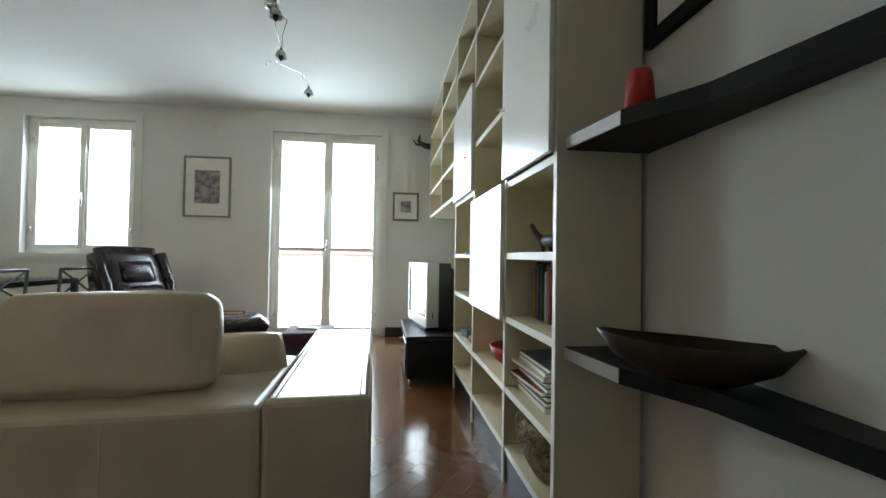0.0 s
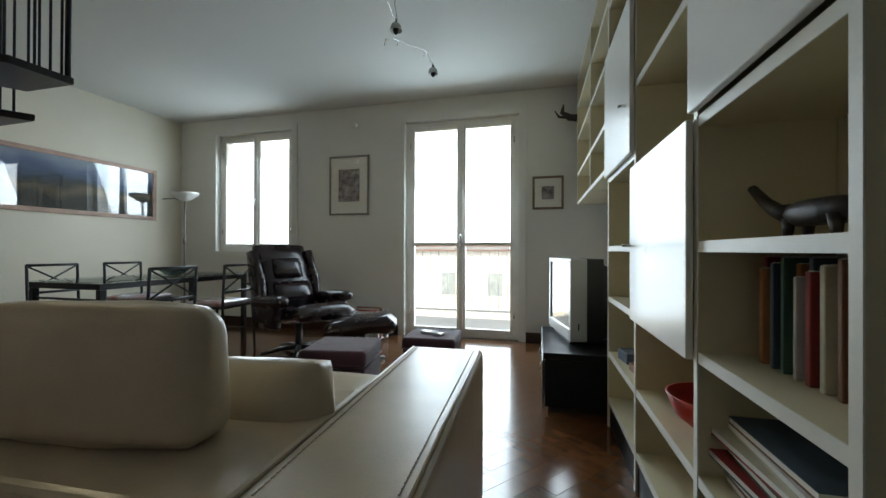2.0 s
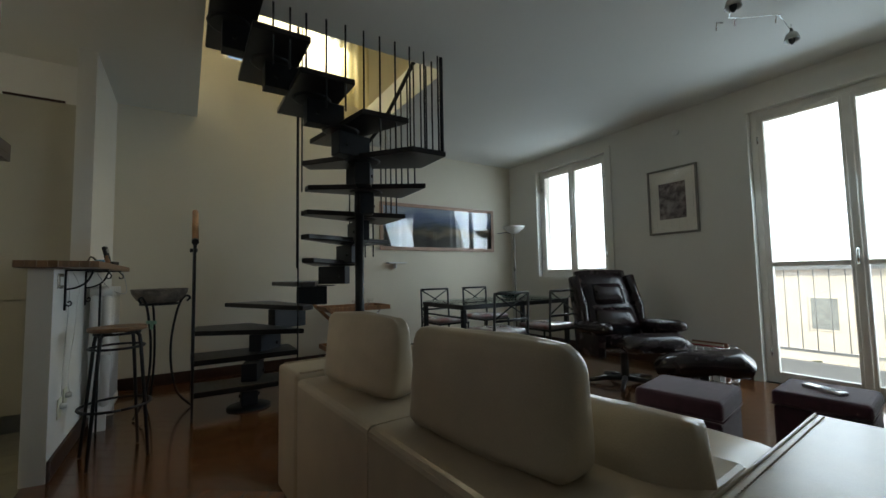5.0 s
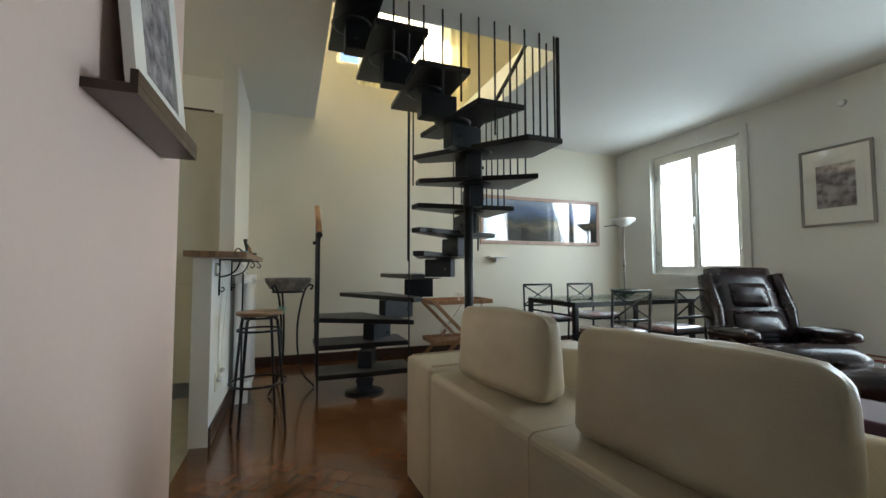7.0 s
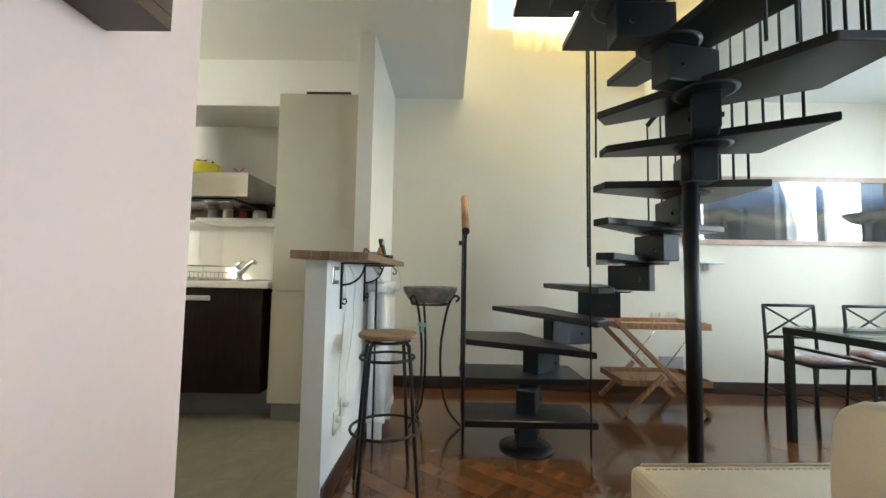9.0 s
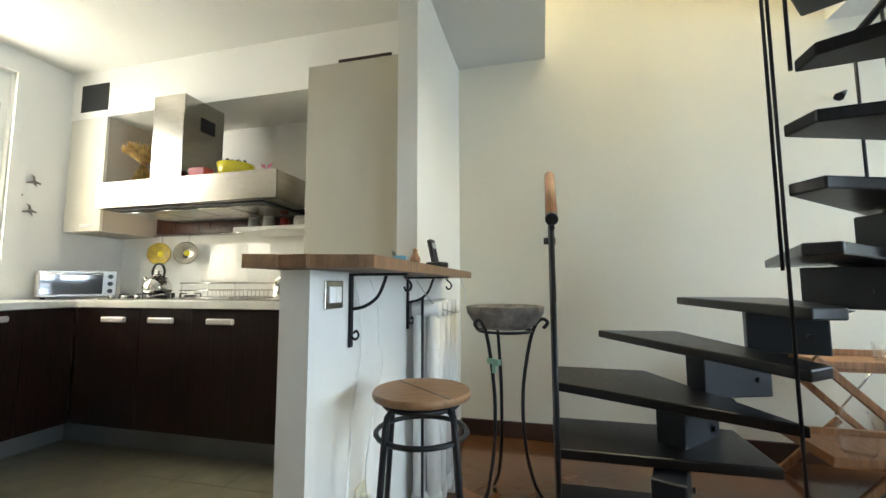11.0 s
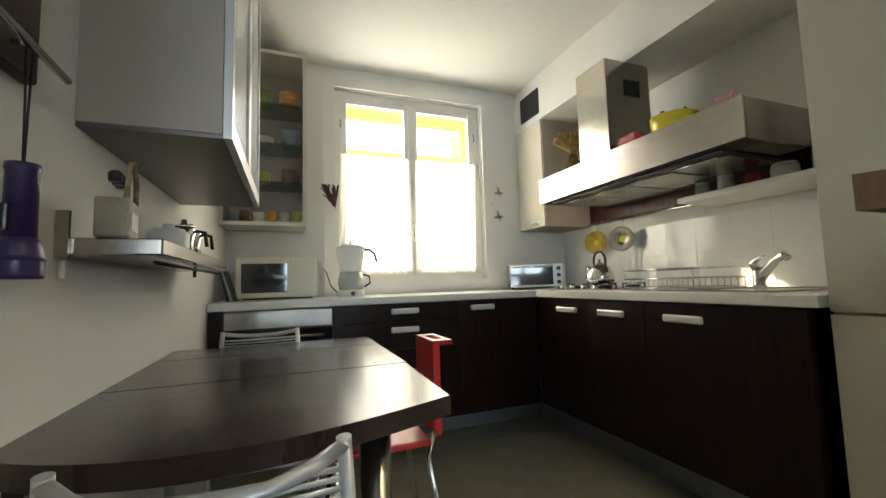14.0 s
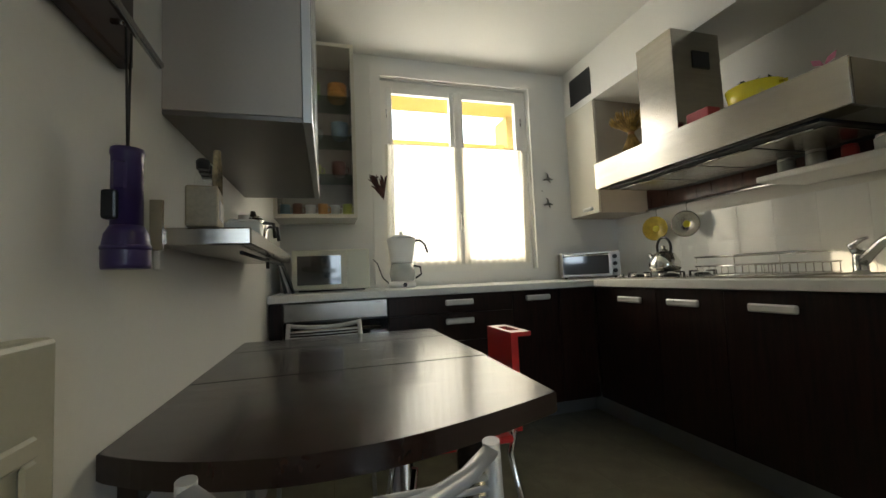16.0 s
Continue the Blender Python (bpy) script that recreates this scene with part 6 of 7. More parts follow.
part("seat", bxm(-0.165, -0.15, 0.527, 0.12, 0.12, 0.545, bev=0.008), RED, rc)
for s in (-1, 1):
    part("leg", tb([(-0.195, s * 0.07, 0.56), (-0.15, s * 0.12, 0.505), (-0.24, s * 0.17, 0.0)], 0.009), CHROME, rc)
    part("leg", tb([(0.1, s * 0.12, 0.51), (0.18, s * 0.17, 0.0)], 0.009), CHROME, rc)
    part("stretcher", tb([(-0.2, s * 0.147, 0.2), (0.145, s * 0.147, 0.2)], 0.007), CHROME, rc)
part("stretcher", tb([(-0.2, -0.147, 0.2), (-0.2, 0.147, 0.2)], 0.007), CHROME, rc)

# ---- small things ----
# breakfast bar top, brackets, switch, cables, radiator
bt = thing("breakfast_bar", "thick oiled oak block breakfast bar top", "worktop", (0, 0, 0))
ys = [0.255 + i * 0.036 for i in range(9)]
for i in range(8):
    x = -4.02
    k = 0
    while x < -2.58:
        ln = 0.28 + 0.14 * ((i * 5 + k * 3) % 4) / 3
        e0, e1 = -2.585 - 0.36 * (ys[i] - 0.27), -2.585 - 0.36 * (ys[i + 1] - 0.27)
        x1 = min(e0, x + ln)
        if x1 - x < 0.02:
            break
        last = x1 == e0
        part("stave", prism(bmesh.new(), [(x + 0.0004, ys[i] + 0.0004), ((e0 if last else x1) - 0.0004, ys[i] + 0.0004), ((e1 if last else x1) - 0.0004, ys[i + 1] - 0.0004), (x + 0.0004, ys[i + 1] - 0.0004)], 1.021, 1.054), BUTCHER, bt)
        x = x1
        k += 1
for x in (-2.885, -3.40):
    br = thing("shelf_bracket", "black wrought iron scroll bracket under the breakfast bar", "bracket", (x, 0.377, 0), group="iron brackets under the bar")
    part("upright", bxm(-0.008, 0, 0.8, 0.008, 0.008, 1.016), BLACKM, br)
    part("arm", bxm(-0.008, 0.008, 1.008, 0.008, 0.18, 1.016), BLACKM, br)
    part("brace", tb(curve([(0, 0.006, 0.91), (0, 0.05, 0.92), (0, 0.09, 0.95), (0, 0.115, 1.007)]), 0.005, 8), BLACKM, br)
    part("scroll", tb(curve([(0, 0.006, 0.83), (0, 0.02, 0.822), (0, 0.03, 0.835), (0, 0.022, 0.848), (0, 0.014, 0.84)], 4), 0.0035, 6), BLACKM, br)
    part("scroll", tb(curve([(0, 0.17, 1.006), (0, 0.19, 0.985), (0, 0.188, 0.968), (0, 0.175, 0.965), (0, 0.17, 0.976)], 4), 0.0035, 6), BLACKM, br)
sw = thing("light_switch", "square steel switch plate with two white rockers", "switch", (-2.785, 0.377, 0.955))
part("plate", bxm(-0.048, 0, -0.038, 0.048, 0.006, 0.038, bev=0.002, seg=1), STEEL, sw)
for x in (-0.017, 0.017):
    part("rocker", bxm(x - 0.015, 0.006, -0.022, x + 0.015, 0.011, 0.022, bev=0.002, seg=1), WHITEP, sw)
for i, (x, z) in enumerate(((-2.97, 0.33), (-2.86, 0.3))):
    so = thing("wall_socket", "cream wall socket on the half wall", "socket", (x, 0.377, z), group="sockets on the half wall")
    part("plate", bxm(-0.035, 0, -0.05, 0.035, 0.006, 0.05, bev=0.002, seg=1), CREAMP, so)
    part("plug", tb([(0, 0.006, 0.01), (0, 0.035, 0.01)], 0.014, 12), WHITEP, so)
single("cable", tb(curve([(-2.9, 0.385, 1.0), (-2.93, 0.39, 0.9), (-2.95, 0.385, 0.78), (-2.9, 0.384, 0.6), (-2.87, 0.385, 0.36)]), 0.0025, 6), WHITEP, "thin white cable hanging down the half wall", "cable")
single("cable", tb(curve([(-3.0, 0.39, 1.0), (-2.99, 0.42, 0.92), (-3.05, 0.4, 0.8), (-3.12, 0.386, 0.7), (-3.0, 0.385, 0.45), (-2.97, 0.4, 0.35)]), 0.002, 6), WHITEP, "thin white cable hanging down the half wall", "cable")
single("cable", tb(curve([(-3.3, 0.45, 1.0), (-3.4, 0.5, 0.9), (-3.6, 0.56, 0.86), (-3.84, 0.54, 0.93), (-3.87, 0.5, 1.03), (-3.8, 0.42, 1.05)]), 0.0025, 6), SILVER, "thin grey cable looping off the bar end", "cable")
rd = thing("radiator", "tall white cast iron column radiator beside the half wall", "radiator", (-3.37, 0.4, 0.1), group="")
for i in range(5):
    x = -0.04 - i * 0.088
    bm = bmesh.new()
    for y in (0.03, 0.09):
        tube(bm, [(x, y, 0.03), (x, y, 0.78)], 0.027, 12)
    for z in (0.03, 0.4, 0.78):
        tube(bm, [(x, 0.005, z), (x, 0.118, z)], 0.034, 12)
    part("section", bm, WHITE, rd)
for z in (0.03, 0.78):
    part("connector", tb([(-0.02, 0.06, z), (-0.42, 0.06, z)], 0.018, 10), WHITE, rd)
part("foot", bxm(-0.06, 0.02, -0.1, -0.02, 0.1, 0.0), WHITE, rd)
part("foot", bxm(-0.41, 0.02, -0.1, -0.37, 0.1, 0.0), WHITE, rd)
part("pipe", tb([(0.02, 0.06, -0.1), (0.02, 0.06, 0.83)], 0.006), BLACKM, rd)
ph = thing("cordless_phone", "black cordless telephone standing in its cradle", "telephone", (-3.476, 0.488, 1.055), rz=-20)
part("cradle", bxm(-0.035, -0.04, 0, 0.035, 0.04, 0.026, bev=0.009), BLACKP, ph)
part("handset", moved(bxm(-0.02, -0.011, 0, 0.02, 0.011, 0.105, bev=0.008), pose(0, -0.01, 0.025, 14, 0, 0)), BLACKP, ph)
part("display", moved(bxm(-0.013, 0.0115, 0.06, 0.013, 0.013, 0.085), pose(0, -0.01, 0.025, 14, 0, 0)), SILVER, ph)
single("bar_ornament", lt([(0.016, 0), (0.018, 0.012), (0.011, 0.026), (0.007, 0.034), (0.009, 0.042), (0, 0.048)], 16), OAK, "small turned wooden ornament on the bar", "ornament", (-3.053, 0.525, 1.055))
single("blue_case", bxm(-0.035, -0.02, 0, 0.035, 0.02, 0.016, bev=0.006), mat("blue_plastic", (0.15, 0.35, 0.45), 0.4), "small pale blue spectacle case on the bar", "case", (-2.969, 0.503, 1.055), rz=20)
single("black_strap", tb(curve([(-2.95, 0.5, 1.06), (-3.02, 0.46, 1.09), (-3.12, 0.43, 1.07), (-3.2, 0.4, 1.06)]), 0.005, 6), BLACKP, "thin black strap lying on the bar", "strap")

# steel shelf on the side wall with things
wsf = thing("steel_shelf", "brushed steel wall shelf with end brackets", "shelf", (0, 0, 0))
part("board", bxm(-1.888, -1.27, 1.036, -1.732, -0.44, 1.068, bev=0.003, seg=1), STEEL, wsf)
part("bracket", bxm(-1.75, -0.438, 1.028, -1.731, -0.43, 1.115), STEEL, wsf)
part("rod", tb([(-1.86, -0.5, 1.026), (-1.86, -1.26, 1.026)], 0.004, 6), BLACKM, wsf)
part("rod_end", tb([(-1.86, -0.86, 1.034), (-1.86, -0.86, 1.004)], 0.005, 6), BLACKM, wsf)
single("small_switch", bxm(-1.74, -0.47, 0.995, -1.731, -0.446, 1.03, bev=0.002, seg=1), WHITEP, "tiny white switch under the steel shelf", "switch")
cs = thing("cruet_set", "pale wooden cruet stand with black-capped bottles and arched handle", "cruet set", (-1.802, -0.485, 1.069), rz=8)
part("stand", bxm(-0.026, -0.052, 0, 0.026, 0.052, 0.074, bev=0.004), mat("pale_limed_wood", (0.42, 0.36, 0.26), 0.6, var=0.2, scale=14, stretch=(1, 6, 1)), cs)
part("front_plate", bxm(-0.0275, -0.03, 0.015, -0.0262, 0.035, 0.05), SILVER, cs)
for y in (-0.032, 0.0, 0.032):
    bo = part("bottle", lt([(0.014, 0.075), (0.014, 0.092), (0.008, 0.106)], 14, (0, y, 0)), GLASS, cs)
    part("cap", lt([(0.011, 0.1065), (0.012, 0.122), (0.007, 0.127)], 12, (0, y, 0)), BLACKP, bo)
part("handle", tb([(-0.02, -0.045, 0.065), (-0.02, -0.045, 0.12), (-0.02, -0.015, 0.155), (-0.02, 0.02, 0.145), (-0.02, 0.04, 0.1), (-0.02, 0.045, 0.065)], 0.005, 8), WICKER, cs)
tn = thing("white_canister", "white oval kitchen canister with dark lid knob", "canister", (-1.81, -0.80, 1.069))
part("body", lt([(0.046, 0), (0.048, 0.006), (0.048, 0.05), (0.045, 0.055)], 24, sy=1.1), WHITEP, tn)
part("lid", lt([(0.04, 0.056), (0.036, 0.063), (0.012, 0.065), (0.014, 0.076), (0, 0.078)], 20), WHITEP, tn)
single("bread_board", bxm(-0.035, -0.04, 0, 0.035, 0.04, 0.008, bev=0.003, seg=1), OAK, "small brown wooden coaster on the steel shelf", "coaster", (-1.83, -0.66, 1.069))
for i, y in enumerate((-1.0, -1.1)):
    mk = thing("moka_pot", "small aluminium moka coffee pot with black handle", "coffee pot", (-1.8, y, 1.069), group="moka pots on the steel shelf")
    part("body", lt([(0.036, 0), (0.028, 0.045), (0.036, 0.09), (0.03, 0.095)], 8), CHROME, mk)
    part("lid", lt([(0.034, 0.096), (0.01, 0.108), (0.008, 0.12), (0, 0.122)], 8), CHROME, mk)
    part("handle", tb([(-0.03, 0, 0.085), (-0.06, 0, 0.08), (-0.065, 0, 0.035)], 0.006), BLACKP, mk)
# torch on its rail
rl = thing("utensil_rail", "dark wooden board with steel hanging rail", "rail", (0, 0, 0))
part("board", bxm(-1.752, -0.315, 1.285, -1.731, 0.28, 1.62, bev=0.003, seg=1), SKIRT, rl)
part("rail", tb([(-1.775, -0.345, 1.312), (-1.775, 0.26, 1.345)], 0.006, 10), CHROME, rl)
for y in (-0.25, 0.15):
    part("bracket", tb([(-1.75, y, 1.32), (-1.775, y, 1.32)], 0.004, 6), CHROME, rl)
tw = thing("torch", "purple plastic torch hanging by a black cord", "torch", (-1.772, -0.25, 0.99))
part("head", lt([(0.026, 0.0), (0.0268, 0.005), (0.0268, 0.025), (0.024, 0.045), (0.018, 0.056)], 28), PURP, tw)
part("rim", lt([(0.027, 0.024), (0.028, 0.027), (0.027, 0.03)], 28), PURP, tw)
part("barrel", lt([(0.0178, 0.056), (0.0175, 0.145), (0.0188, 0.15), (0.018, 0.157)], 24), PURP, tw)
part("button", bxm(0.002, 0.01, 0.062, 0.02, 0.0235, 0.1, bev=0.004), BLACKP, tw)
part("switch_plate", bxm(-0.006, 0.012, 0.1, 0.01, 0.0195, 0.138, bev=0.003, seg=1), PURP, tw)
bm = bmesh.new()
for s in (-0.004, 0.004):
    tube(bm, [(0, s * 0.3, 0.157), (0, s, 0.24), (0, s * 2, 0.32)], 0.0016, 5)
part("cord", bm, BLACKP, tw)
# ivory panel door at the end of the side wall
pd = thing("low_panel_door", "ivory painted panelled low cupboard door against the wall", "cupboard", (0, 0, 0))
part("body", bxm(-1.768, -0.125, 0.0, -1.733, 0.25, 0.922, bev=0.006), IVORYD, pd)
for a in ((-0.09, 0.06, 0.21, 0.08), (-0.09, 0.82, 0.21, 0.84), (-0.09, 0.08, -0.07, 0.82), (0.19, 0.08, 0.21, 0.82)):
    part("moulding", bxm(-1.774, a[0], a[1], -1.768, a[2], a[3], bev=0.003, seg=1), IVORYD, pd)
# tablets leaning beside the microwave
for i in range(3):
    single("chopping_board", moved(bxm(-0.006, -0.06, 0, 0.006, 0.06, 0.2, bev=0.003, seg=1), pose(0, 0, 0, 0, 12 + 4 * i, 0)), (BLACKP, SILVER, BLACKP)[i], "slim dark kitchen scale or board leaning by the wall", "board", (-1.80 - 0.02 * i, -2.02, 0.9), group="boards beside the microwave")

# curtain, birds and dried flowers
for x0, x1 in ((-3.52, -2.99), (-2.96, -2.43)):
    bm = bmesh.new()
    nx_, nz_ = 60, 8
    grid = []
    for i in range(nx_ + 1):
        u = i / nx_
        x = x0 + (x1 - x0) * u
        grid.append([bm.verts.new((x, -2.405 + 0.007 * math.sin(u * 60 + 0.4 * j) + 0.002 * math.sin(u * 23), 1.04 + (1.905 - 1.04) * j / nz_)) for j in range(nz_ + 1)])
    for i in range(nx_):
        for j in range(nz_):
            f = bm.faces.new((grid[i][j], grid[i + 1][j], grid[i + 1][j + 1], grid[i][j + 1]))
            f.smooth = True
    cu = thing("half_curtain", "sheer white half curtain on a slim rod", "curtain", (0, 0, 0), group="half curtains at the kitchen window")
    part("cloth", bm, CURTAIN, cu)
    part("rod", tb([(x0, -2.405, 1.908), (x1, -2.405, 1.908)], 0.004, 6), WHITE, cu)
for x, z in ((-3.70, 1.68), (-3.61, 1.585), (-3.69, 1.482)):
    bd = thing("wall_bird", "small flying bird ornament on the kitchen wall", "ornament", pose(x, -2.385, z) @ Matrix.Diagonal((1.4, 1.4, 1.4, 1)), group="bird ornaments by the window")
    part("body", tb([(-0.025, 0, 0), (0, 0.004, 0.004), (0.03, 0, -0.004)], [0.003, 0.008, 0.003]), SILVERF, bd)
    part("wing", tb([(0.0, 0, 0.004), (0.008, 0.008, 0.028), (0.022, 0.012, 0.034)], [0.006, 0.004, 0.001]), SILVERF, bd)
    part("wing", tb([(0.0, 0, 0.0), (-0.006, 0.01, -0.022)], [0.005, 0.001]), SILVERF, bd)
df = thing("dried_flower_bunch", "small bunch of dark red dried flowers hanging beside the window", "dried flowers", pose(-2.4, -2.365, 1.6) @ Matrix.Diagonal((1.3, 1.3, 1.3, 1)))
bm = bmesh.new()
for i in range(40):
    a = random.uniform(-0.6, 0.6)
    ln = random.uniform(0.05, 0.12)
    tube(bm, [(0, 0, -0.08), (math.sin(a) * ln * 0.6 + 0.02, random.uniform(0, 0.02), -0.08 + ln), (math.sin(a) * ln * 0.9 + 0.03, random.uniform(0, 0.03), -0.07 + ln)], [0.003, 0.006, 0.002], 5)
part("stems", bm, mat("dried_dark_red", (0.14, 0.05, 0.04), 0.8, var=0.3, scale=40), df, kind="stuff")

# kitchen ceiling spots
ks = thing("ceiling_light", "chrome ceiling bar with three small glass spots", "ceiling light", (-3.0, -1.1, 0))
part("bar", tb([(0.3, -0.05, 2.5), (0, 0, 2.5), (-0.25, 0.1, 2.5)], 0.007), CHROME, ks)
part("canopy", lt([(0.045, 2.51), (0.05, 2.54)], 18), CHROME, ks)
for x, y in ((0.18, -0.03), (0.0, 0.0)):
    s_ = part("spot", lt([(0.01, 2.48), (0.018, 2.45), (0.02, 2.43)], 14, (x, y, 0)), CHROME, ks)
    part("bulb", lt([(0.012, 2.43), (0.03, 2.39), (0.026, 2.355), (0, 2.345)], 16, (x, y, 0)), WHITEP, s_)
single("grey_panel", bxm(-4.518, 2.68, 0.15, -4.49, 2.88, 0.31, bev=0.004, seg=1), SILVER, "grey service hatch low on the stair wall", "hatch")
wsh = thing("small_wall_shelf", "small white wall shelf behind the staircase", "shelf", (0, 0, 0))
part("board", bxm(-4.518, 2.98, 1.1, -4.42, 3.22, 1.115), WHITE, wsh)
part("bracket", bxm(-4.518, 3.08, 1.04, -4.45, 3.1, 1.098), WHITE, wsh)

# balcony with railing, neighbouring house and trees
bl = thing("balcony", "concrete balcony with grey metal railing outside the glazed door", "balcony", (0, 0, 0))
part("slab", bxm(-2.2, 5.31, -0.2, 0.6, 6.4, -0.02), CONCRETE, bl)
part("top_rail", bxm(-2.2, 6.33, 0.93, 0.6, 6.37, 0.97), SILVER, bl)
part("bottom_rail", bxm(-2.2, 6.335, 0.08, 0.6, 6.365, 0.11), SILVER, bl)
for i in range(24):
    x = -2.15 + i * 0.12
    part("rail_bar", tb([(x, 6.35, 0.11), (x, 6.35, 0.93)], 0.005, 6), SILVER, bl)


def house(name, label, x0, y0, x1, y1, top, wall, face):
    h = thing(name, label, "building", (0, 0, 0))
    part("wall", bxm(x0, y0, -6.0, x1, y1, top), wall, h)
    r = part("roof", bxm(x0 - 0.5, y0 - 0.5, top, x1 + 0.5, y1 + 0.5, top + 0.3), mat("roof_tiles", (0.35, 0.16, 0.09), 0.8, var=0.2, scale=8), h)
    n_ = int((x1 - x0) / 3)
    for s in range(2):
        for i in range(n_):
            x = x0 + 1.2 + i * 3
            y = y0 - 0.02 if face < 0 else y1 + 0.02
            w_ = part("window", bxm(x, min(y, y + face * 0.05), -5 + s * 3, x + 1.1, max(y, y + face * 0.05), -3.4 + s * 3), FRAME, h)
            y2 = y + face * 0.06
            part("pane", bxm(x + 0.08, min(y2, y2 + face * 0.01), -4.92 + s * 3, x + 1.02, max(y2, y2 + face * 0.01), -3.48 + s * 3), REFLGLASS, w_)
    return h


house("neighbour_house", "pale rendered house with tiled roof across the gardens", -14, 26, 8, 36, 0.9, FACADE2, -1)
house("rear_house", "ochre rendered house behind the kitchen side", -16, -30, 6, -22, 3.5, FACADE, 1)


def tree(x, y, h, r, seed):
    rnd = random.Random(seed)
    t = thing("tree", "leafy green garden tree with rounded uneven crown", "tree", (x, y, -6.0), group="garden trees")
    bm = bmesh.new()
    tube(bm, [(0, 0, 0), (0.05, 0.03, h * 0.35), (0.1, 0, h * 0.7)], [0.18, 0.13, 0.06])
    for k in range(6):
        a = rnd.uniform(0, 6.283)
        tube(bm, [(0.05, 0, h * (0.35 + 0.05 * k)), (r * 0.6 * math.cos(a), r * 0.6 * math.sin(a), h * (0.55 + 0.06 * k))], [0.07, 0.02], 6)
    part("trunk", bm, SKIRT, t)
    bm = bmesh.new()
    for k in range(2600):
        a, b = rnd.uniform(0, 6.283), math.acos(rnd.uniform(-1, 1))
        rr = r * (0.45 + 0.55 * rnd.random() ** 0.5) * (0.8 + 0.3 * noise.noise(Vector((math.cos(a) * 2 + seed, math.sin(a) * 2, b * 2))))
        q = pose(rr * math.sin(b) * math.cos(a), rr * math.sin(b) * math.sin(a), h * 0.72 + 0.8 * rr * math.cos(b), rnd.uniform(0, 360), rnd.uniform(0, 360), 0)
        bm.faces.new([bm.verts.new(q @ Vector(c)) for c in ((-0.09, 0, 0), (0, 0.05, 0.01), (0.09, 0, 0), (0, -0.05, 0.01))])
    part("crown", bm, LEAF, t, kind="stuff")


tree(-3.2, 13.5, 5.0, 1.6, 3)
tree(0.8, 17, 5.5, 1.9, 4)
tree(-8.5, 15, 6.2, 2.0, 5)
aw = thing("awning", "sunlit yellow canvas awning outside the kitchen window", "awning", (0, 0, 0))
part("canvas", prism(bmesh.new(), [(-4.2, -2.72), (-1.7, -2.72), (-1.7, -2.7), (-4.2, -2.7)], 2.29, 2.62), cloth_mat("yellow_canvas", (0.88, 0.7, 0.32), 0.03), aw)
part("reveal", bxm(-3.56, -2.9, 0.9, -3.5, -2.66, 2.285), FACADE, aw)
part("lower_bar", bxm(-3.49, -2.72, 1.95, -2.3, -2.70, 2.045), cloth_mat("yellow_canvas_edge", (0.88, 0.7, 0.32), 0.03), aw)

# ---- pieces: parquet boards, floor tiles, wall tiles ----
def clip_poly(pts, x0, y0, x1, y1):
    """Cut a polygon to a rectangle."""
    for ax, lim, keep in ((0, x0, 1), (0, x1, -1), (1, y0, 1), (1, y1, -1)):
        out = []
        for i in range(len(pts)):
            a, b = pts[i - 1], pts[i]
            ia, ib = (a[ax] - lim) * keep >= 0, (b[ax] - lim) * keep >= 0
            if ia != ib:
                u = (lim - a[ax]) / (b[ax] - a[ax])
                out.append((a[0] + (b[0] - a[0]) * u, a[1] + (b[1] - a[1]) * u))
            if ib:
                out.append(b)
        pts = out
        if len(pts) < 3:
            return []
    return pts


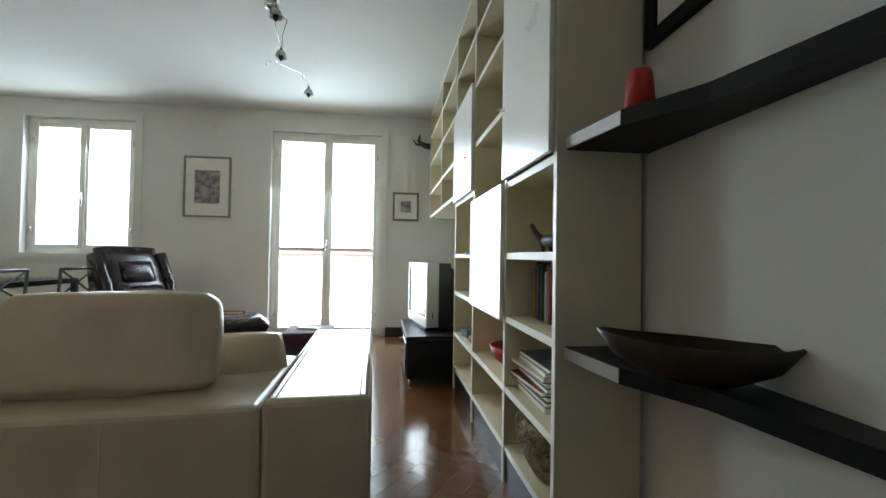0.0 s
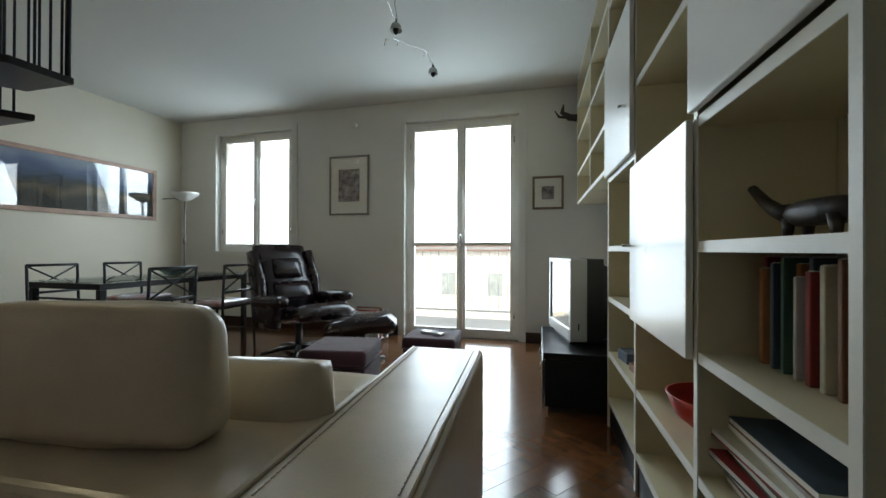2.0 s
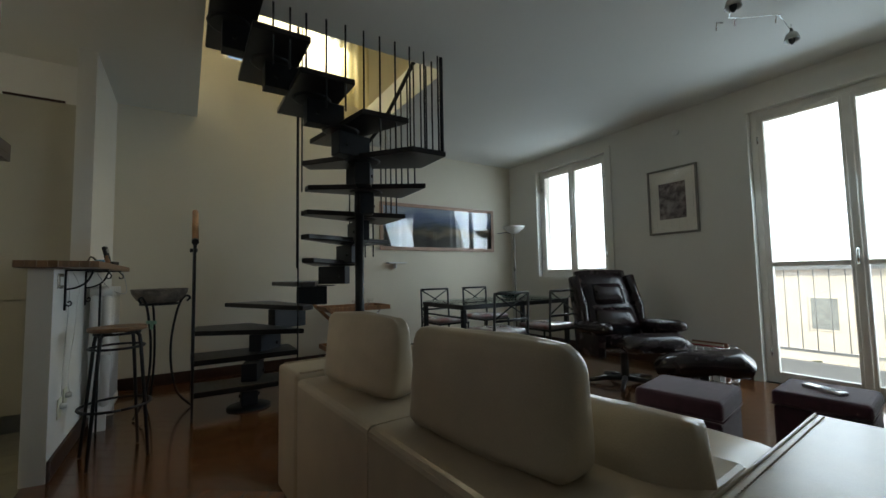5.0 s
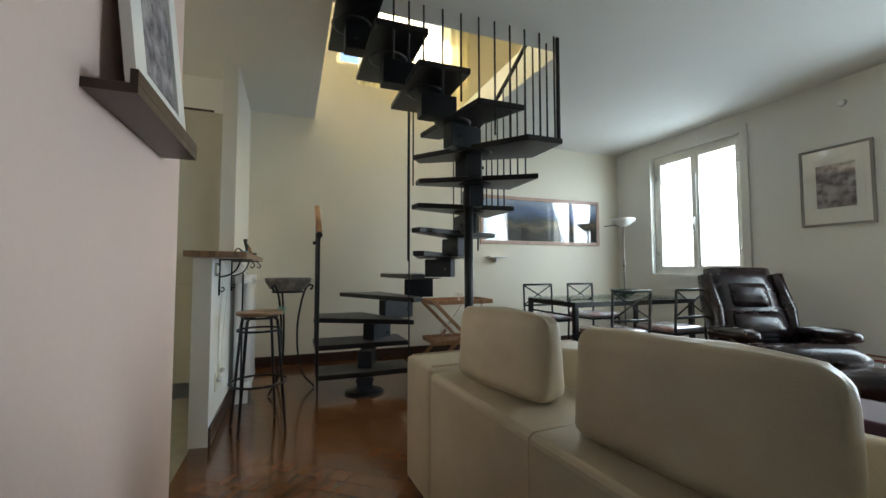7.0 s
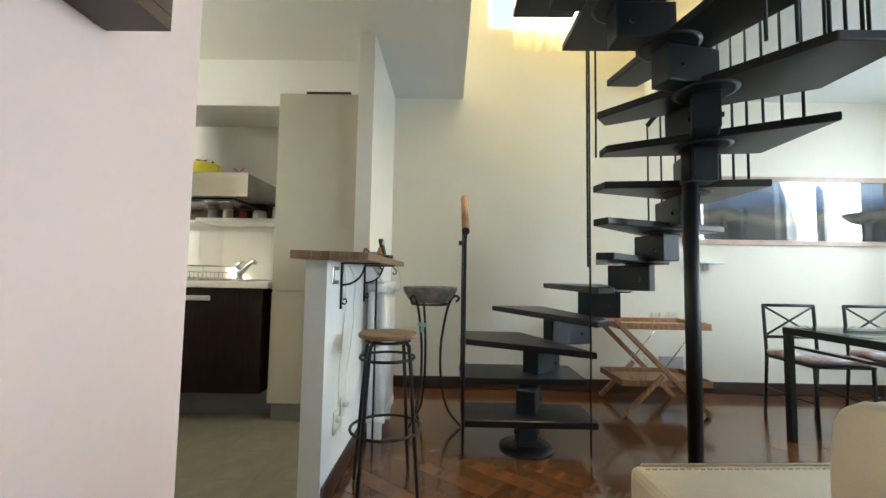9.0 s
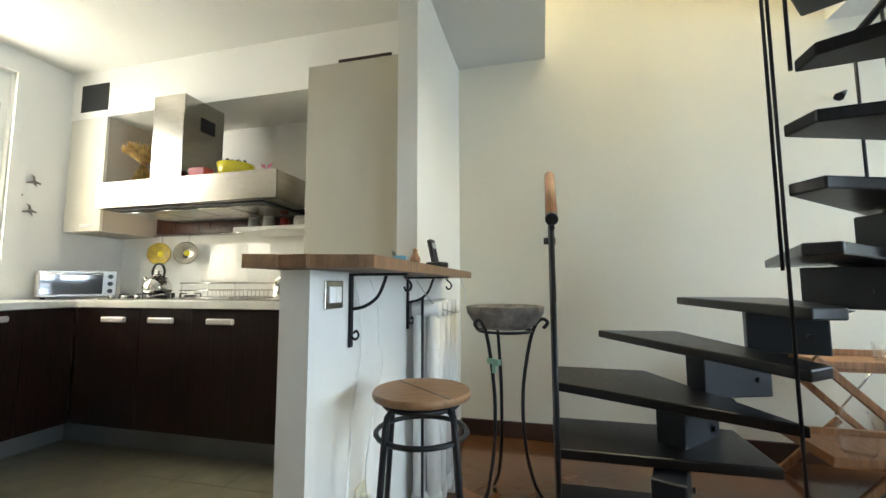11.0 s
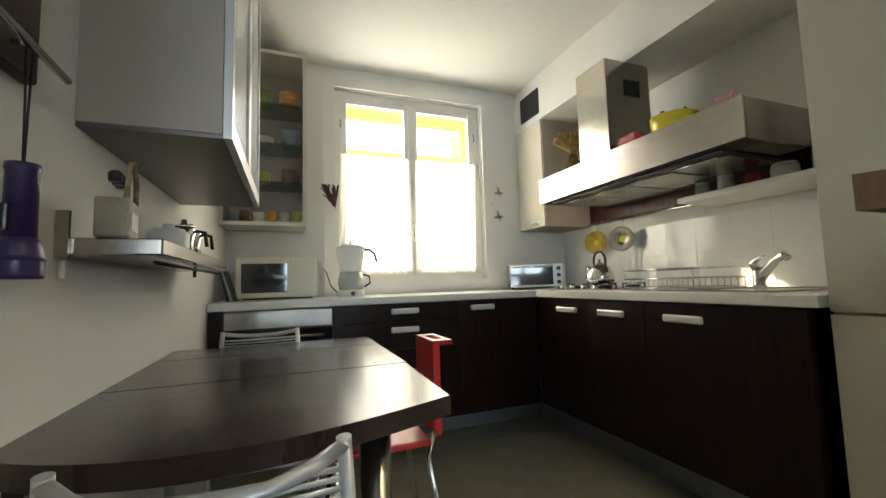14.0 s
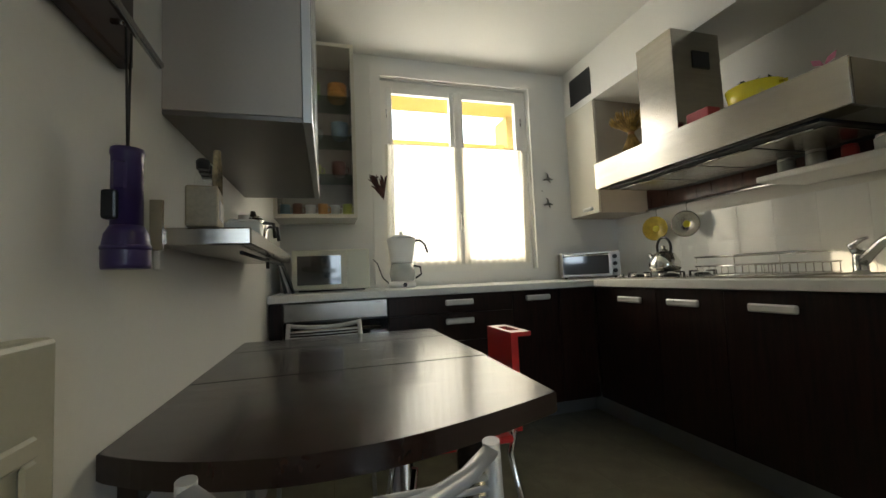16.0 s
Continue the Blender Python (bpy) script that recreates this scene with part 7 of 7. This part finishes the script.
ANG = radians(-38)
CA, SA = math.cos(ANG), math.sin(ANG)
PW, PL = 0.09, 0.75
ROOM = (XW, 0.292, XE, YN + 0.1)
near, far = [], []
for i in range(-70, 70):
    off = ((i * 0.37) % 1.0) * PL
    for j in range(-12, 12):
        u0, v0 = i * PW, j * PL + off
        loc = [(u0 + 0.0008, v0 + 0.0008), (u0 + PW - 0.0008, v0 + 0.0008), (u0 + PW - 0.0008, v0 + PL - 0.0008), (u0 + 0.0008, v0 + PL - 0.0008)]
        world_pts = [(CA * u - SA * v, SA * u + CA * v) for u, v in loc]
        cut = clip_poly(world_pts, *ROOM)
        if len(cut) < 3:
            continue
        cx, cy = sum(p[0] for p in cut) / len(cut), sum(p[1] for p in cut) / len(cut)
        d = min(math.hypot(cx + 2.3, cy - 1.2), math.hypot(cx + 0.1, cy - 2.6))
        far.append((d, (u0, v0), cut))
far.sort(key=lambda q: q[0])
near, far = far[:300], far[300:]
shared = None
for d, (u0, v0), cut in near:
    whole = len(cut) == 4 and all(ROOM[0] < p[0] < ROOM[2] and ROOM[1] < p[1] < ROOM[3] for p in cut)
    if whole:
        if shared is None:
            bm = bxm(0.0008, 0.0008, -0.012, PW - 0.0008, PL - 0.0008, 0.0)
            shared = bpy.data.meshes.new("floor_board")
            bm.to_mesh(shared)
            bm.free()
            shared.materials.append(PARQUET)
        ob = new("floor_board", shared)
    else:
        loc = [(CA * x + SA * y - u0, -SA * x + CA * y - v0) for x, y in cut]
        ob = part("floor_board", prism(bmesh.new(), loc, -0.012, 0.0), PARQUET)
    ob.parent = floor
    ob.matrix_basis = pose(CA * u0 - SA * v0, SA * u0 + CA * v0, 0, 0, 0, math.degrees(ANG))
bm = bmesh.new()
for d, (u0, v0), cut in far:
    prism(bm, [(CA * x + SA * y, -SA * x + CA * y) for x, y in cut], -0.012, 0.0)
ob = part("floor_boards", bm, PARQUET_FAR, floor, kind="stuff")
ob.matrix_basis = pose(0, 0, 0, 0, 0, math.degrees(ANG))

bm = bxm(0.001, 0.001, -0.004, 0.299, 0.299, 0.0, bev=0.0)
tile = bpy.data.meshes.new("floor_tile")
bm.to_mesh(tile)
bm.free()
tile.materials.append(TILE_F)
for i in range(9):
    for j in range(9):
        ob = new("floor_tile", tile)
        ob.parent = floor_k
        ob.matrix_basis = pose(-1.73 - 0.3 * (i + 1), 0.29 - 0.3 * (j + 1), 0)

bm = bxm(0, 0.0004, 0.0004, 0.003, 0.1996, 0.1996, bev=0.0008, seg=1)
wt_ = bpy.data.meshes.new("wall_tile")
bm.to_mesh(wt_)
bm.free()
wt_.materials.append(BACKSPL)
hood_wall = bpy.data.objects["wall_kitchen_hood"]
for i in range(11):
    for j in range(2):
        ob = new("wall_tile", wt_)
        ob.parent = hood_wall
        ob.matrix_basis = pose(-4.329, -2.4 + 0.2 * i, 0.9 + 0.2 * j)
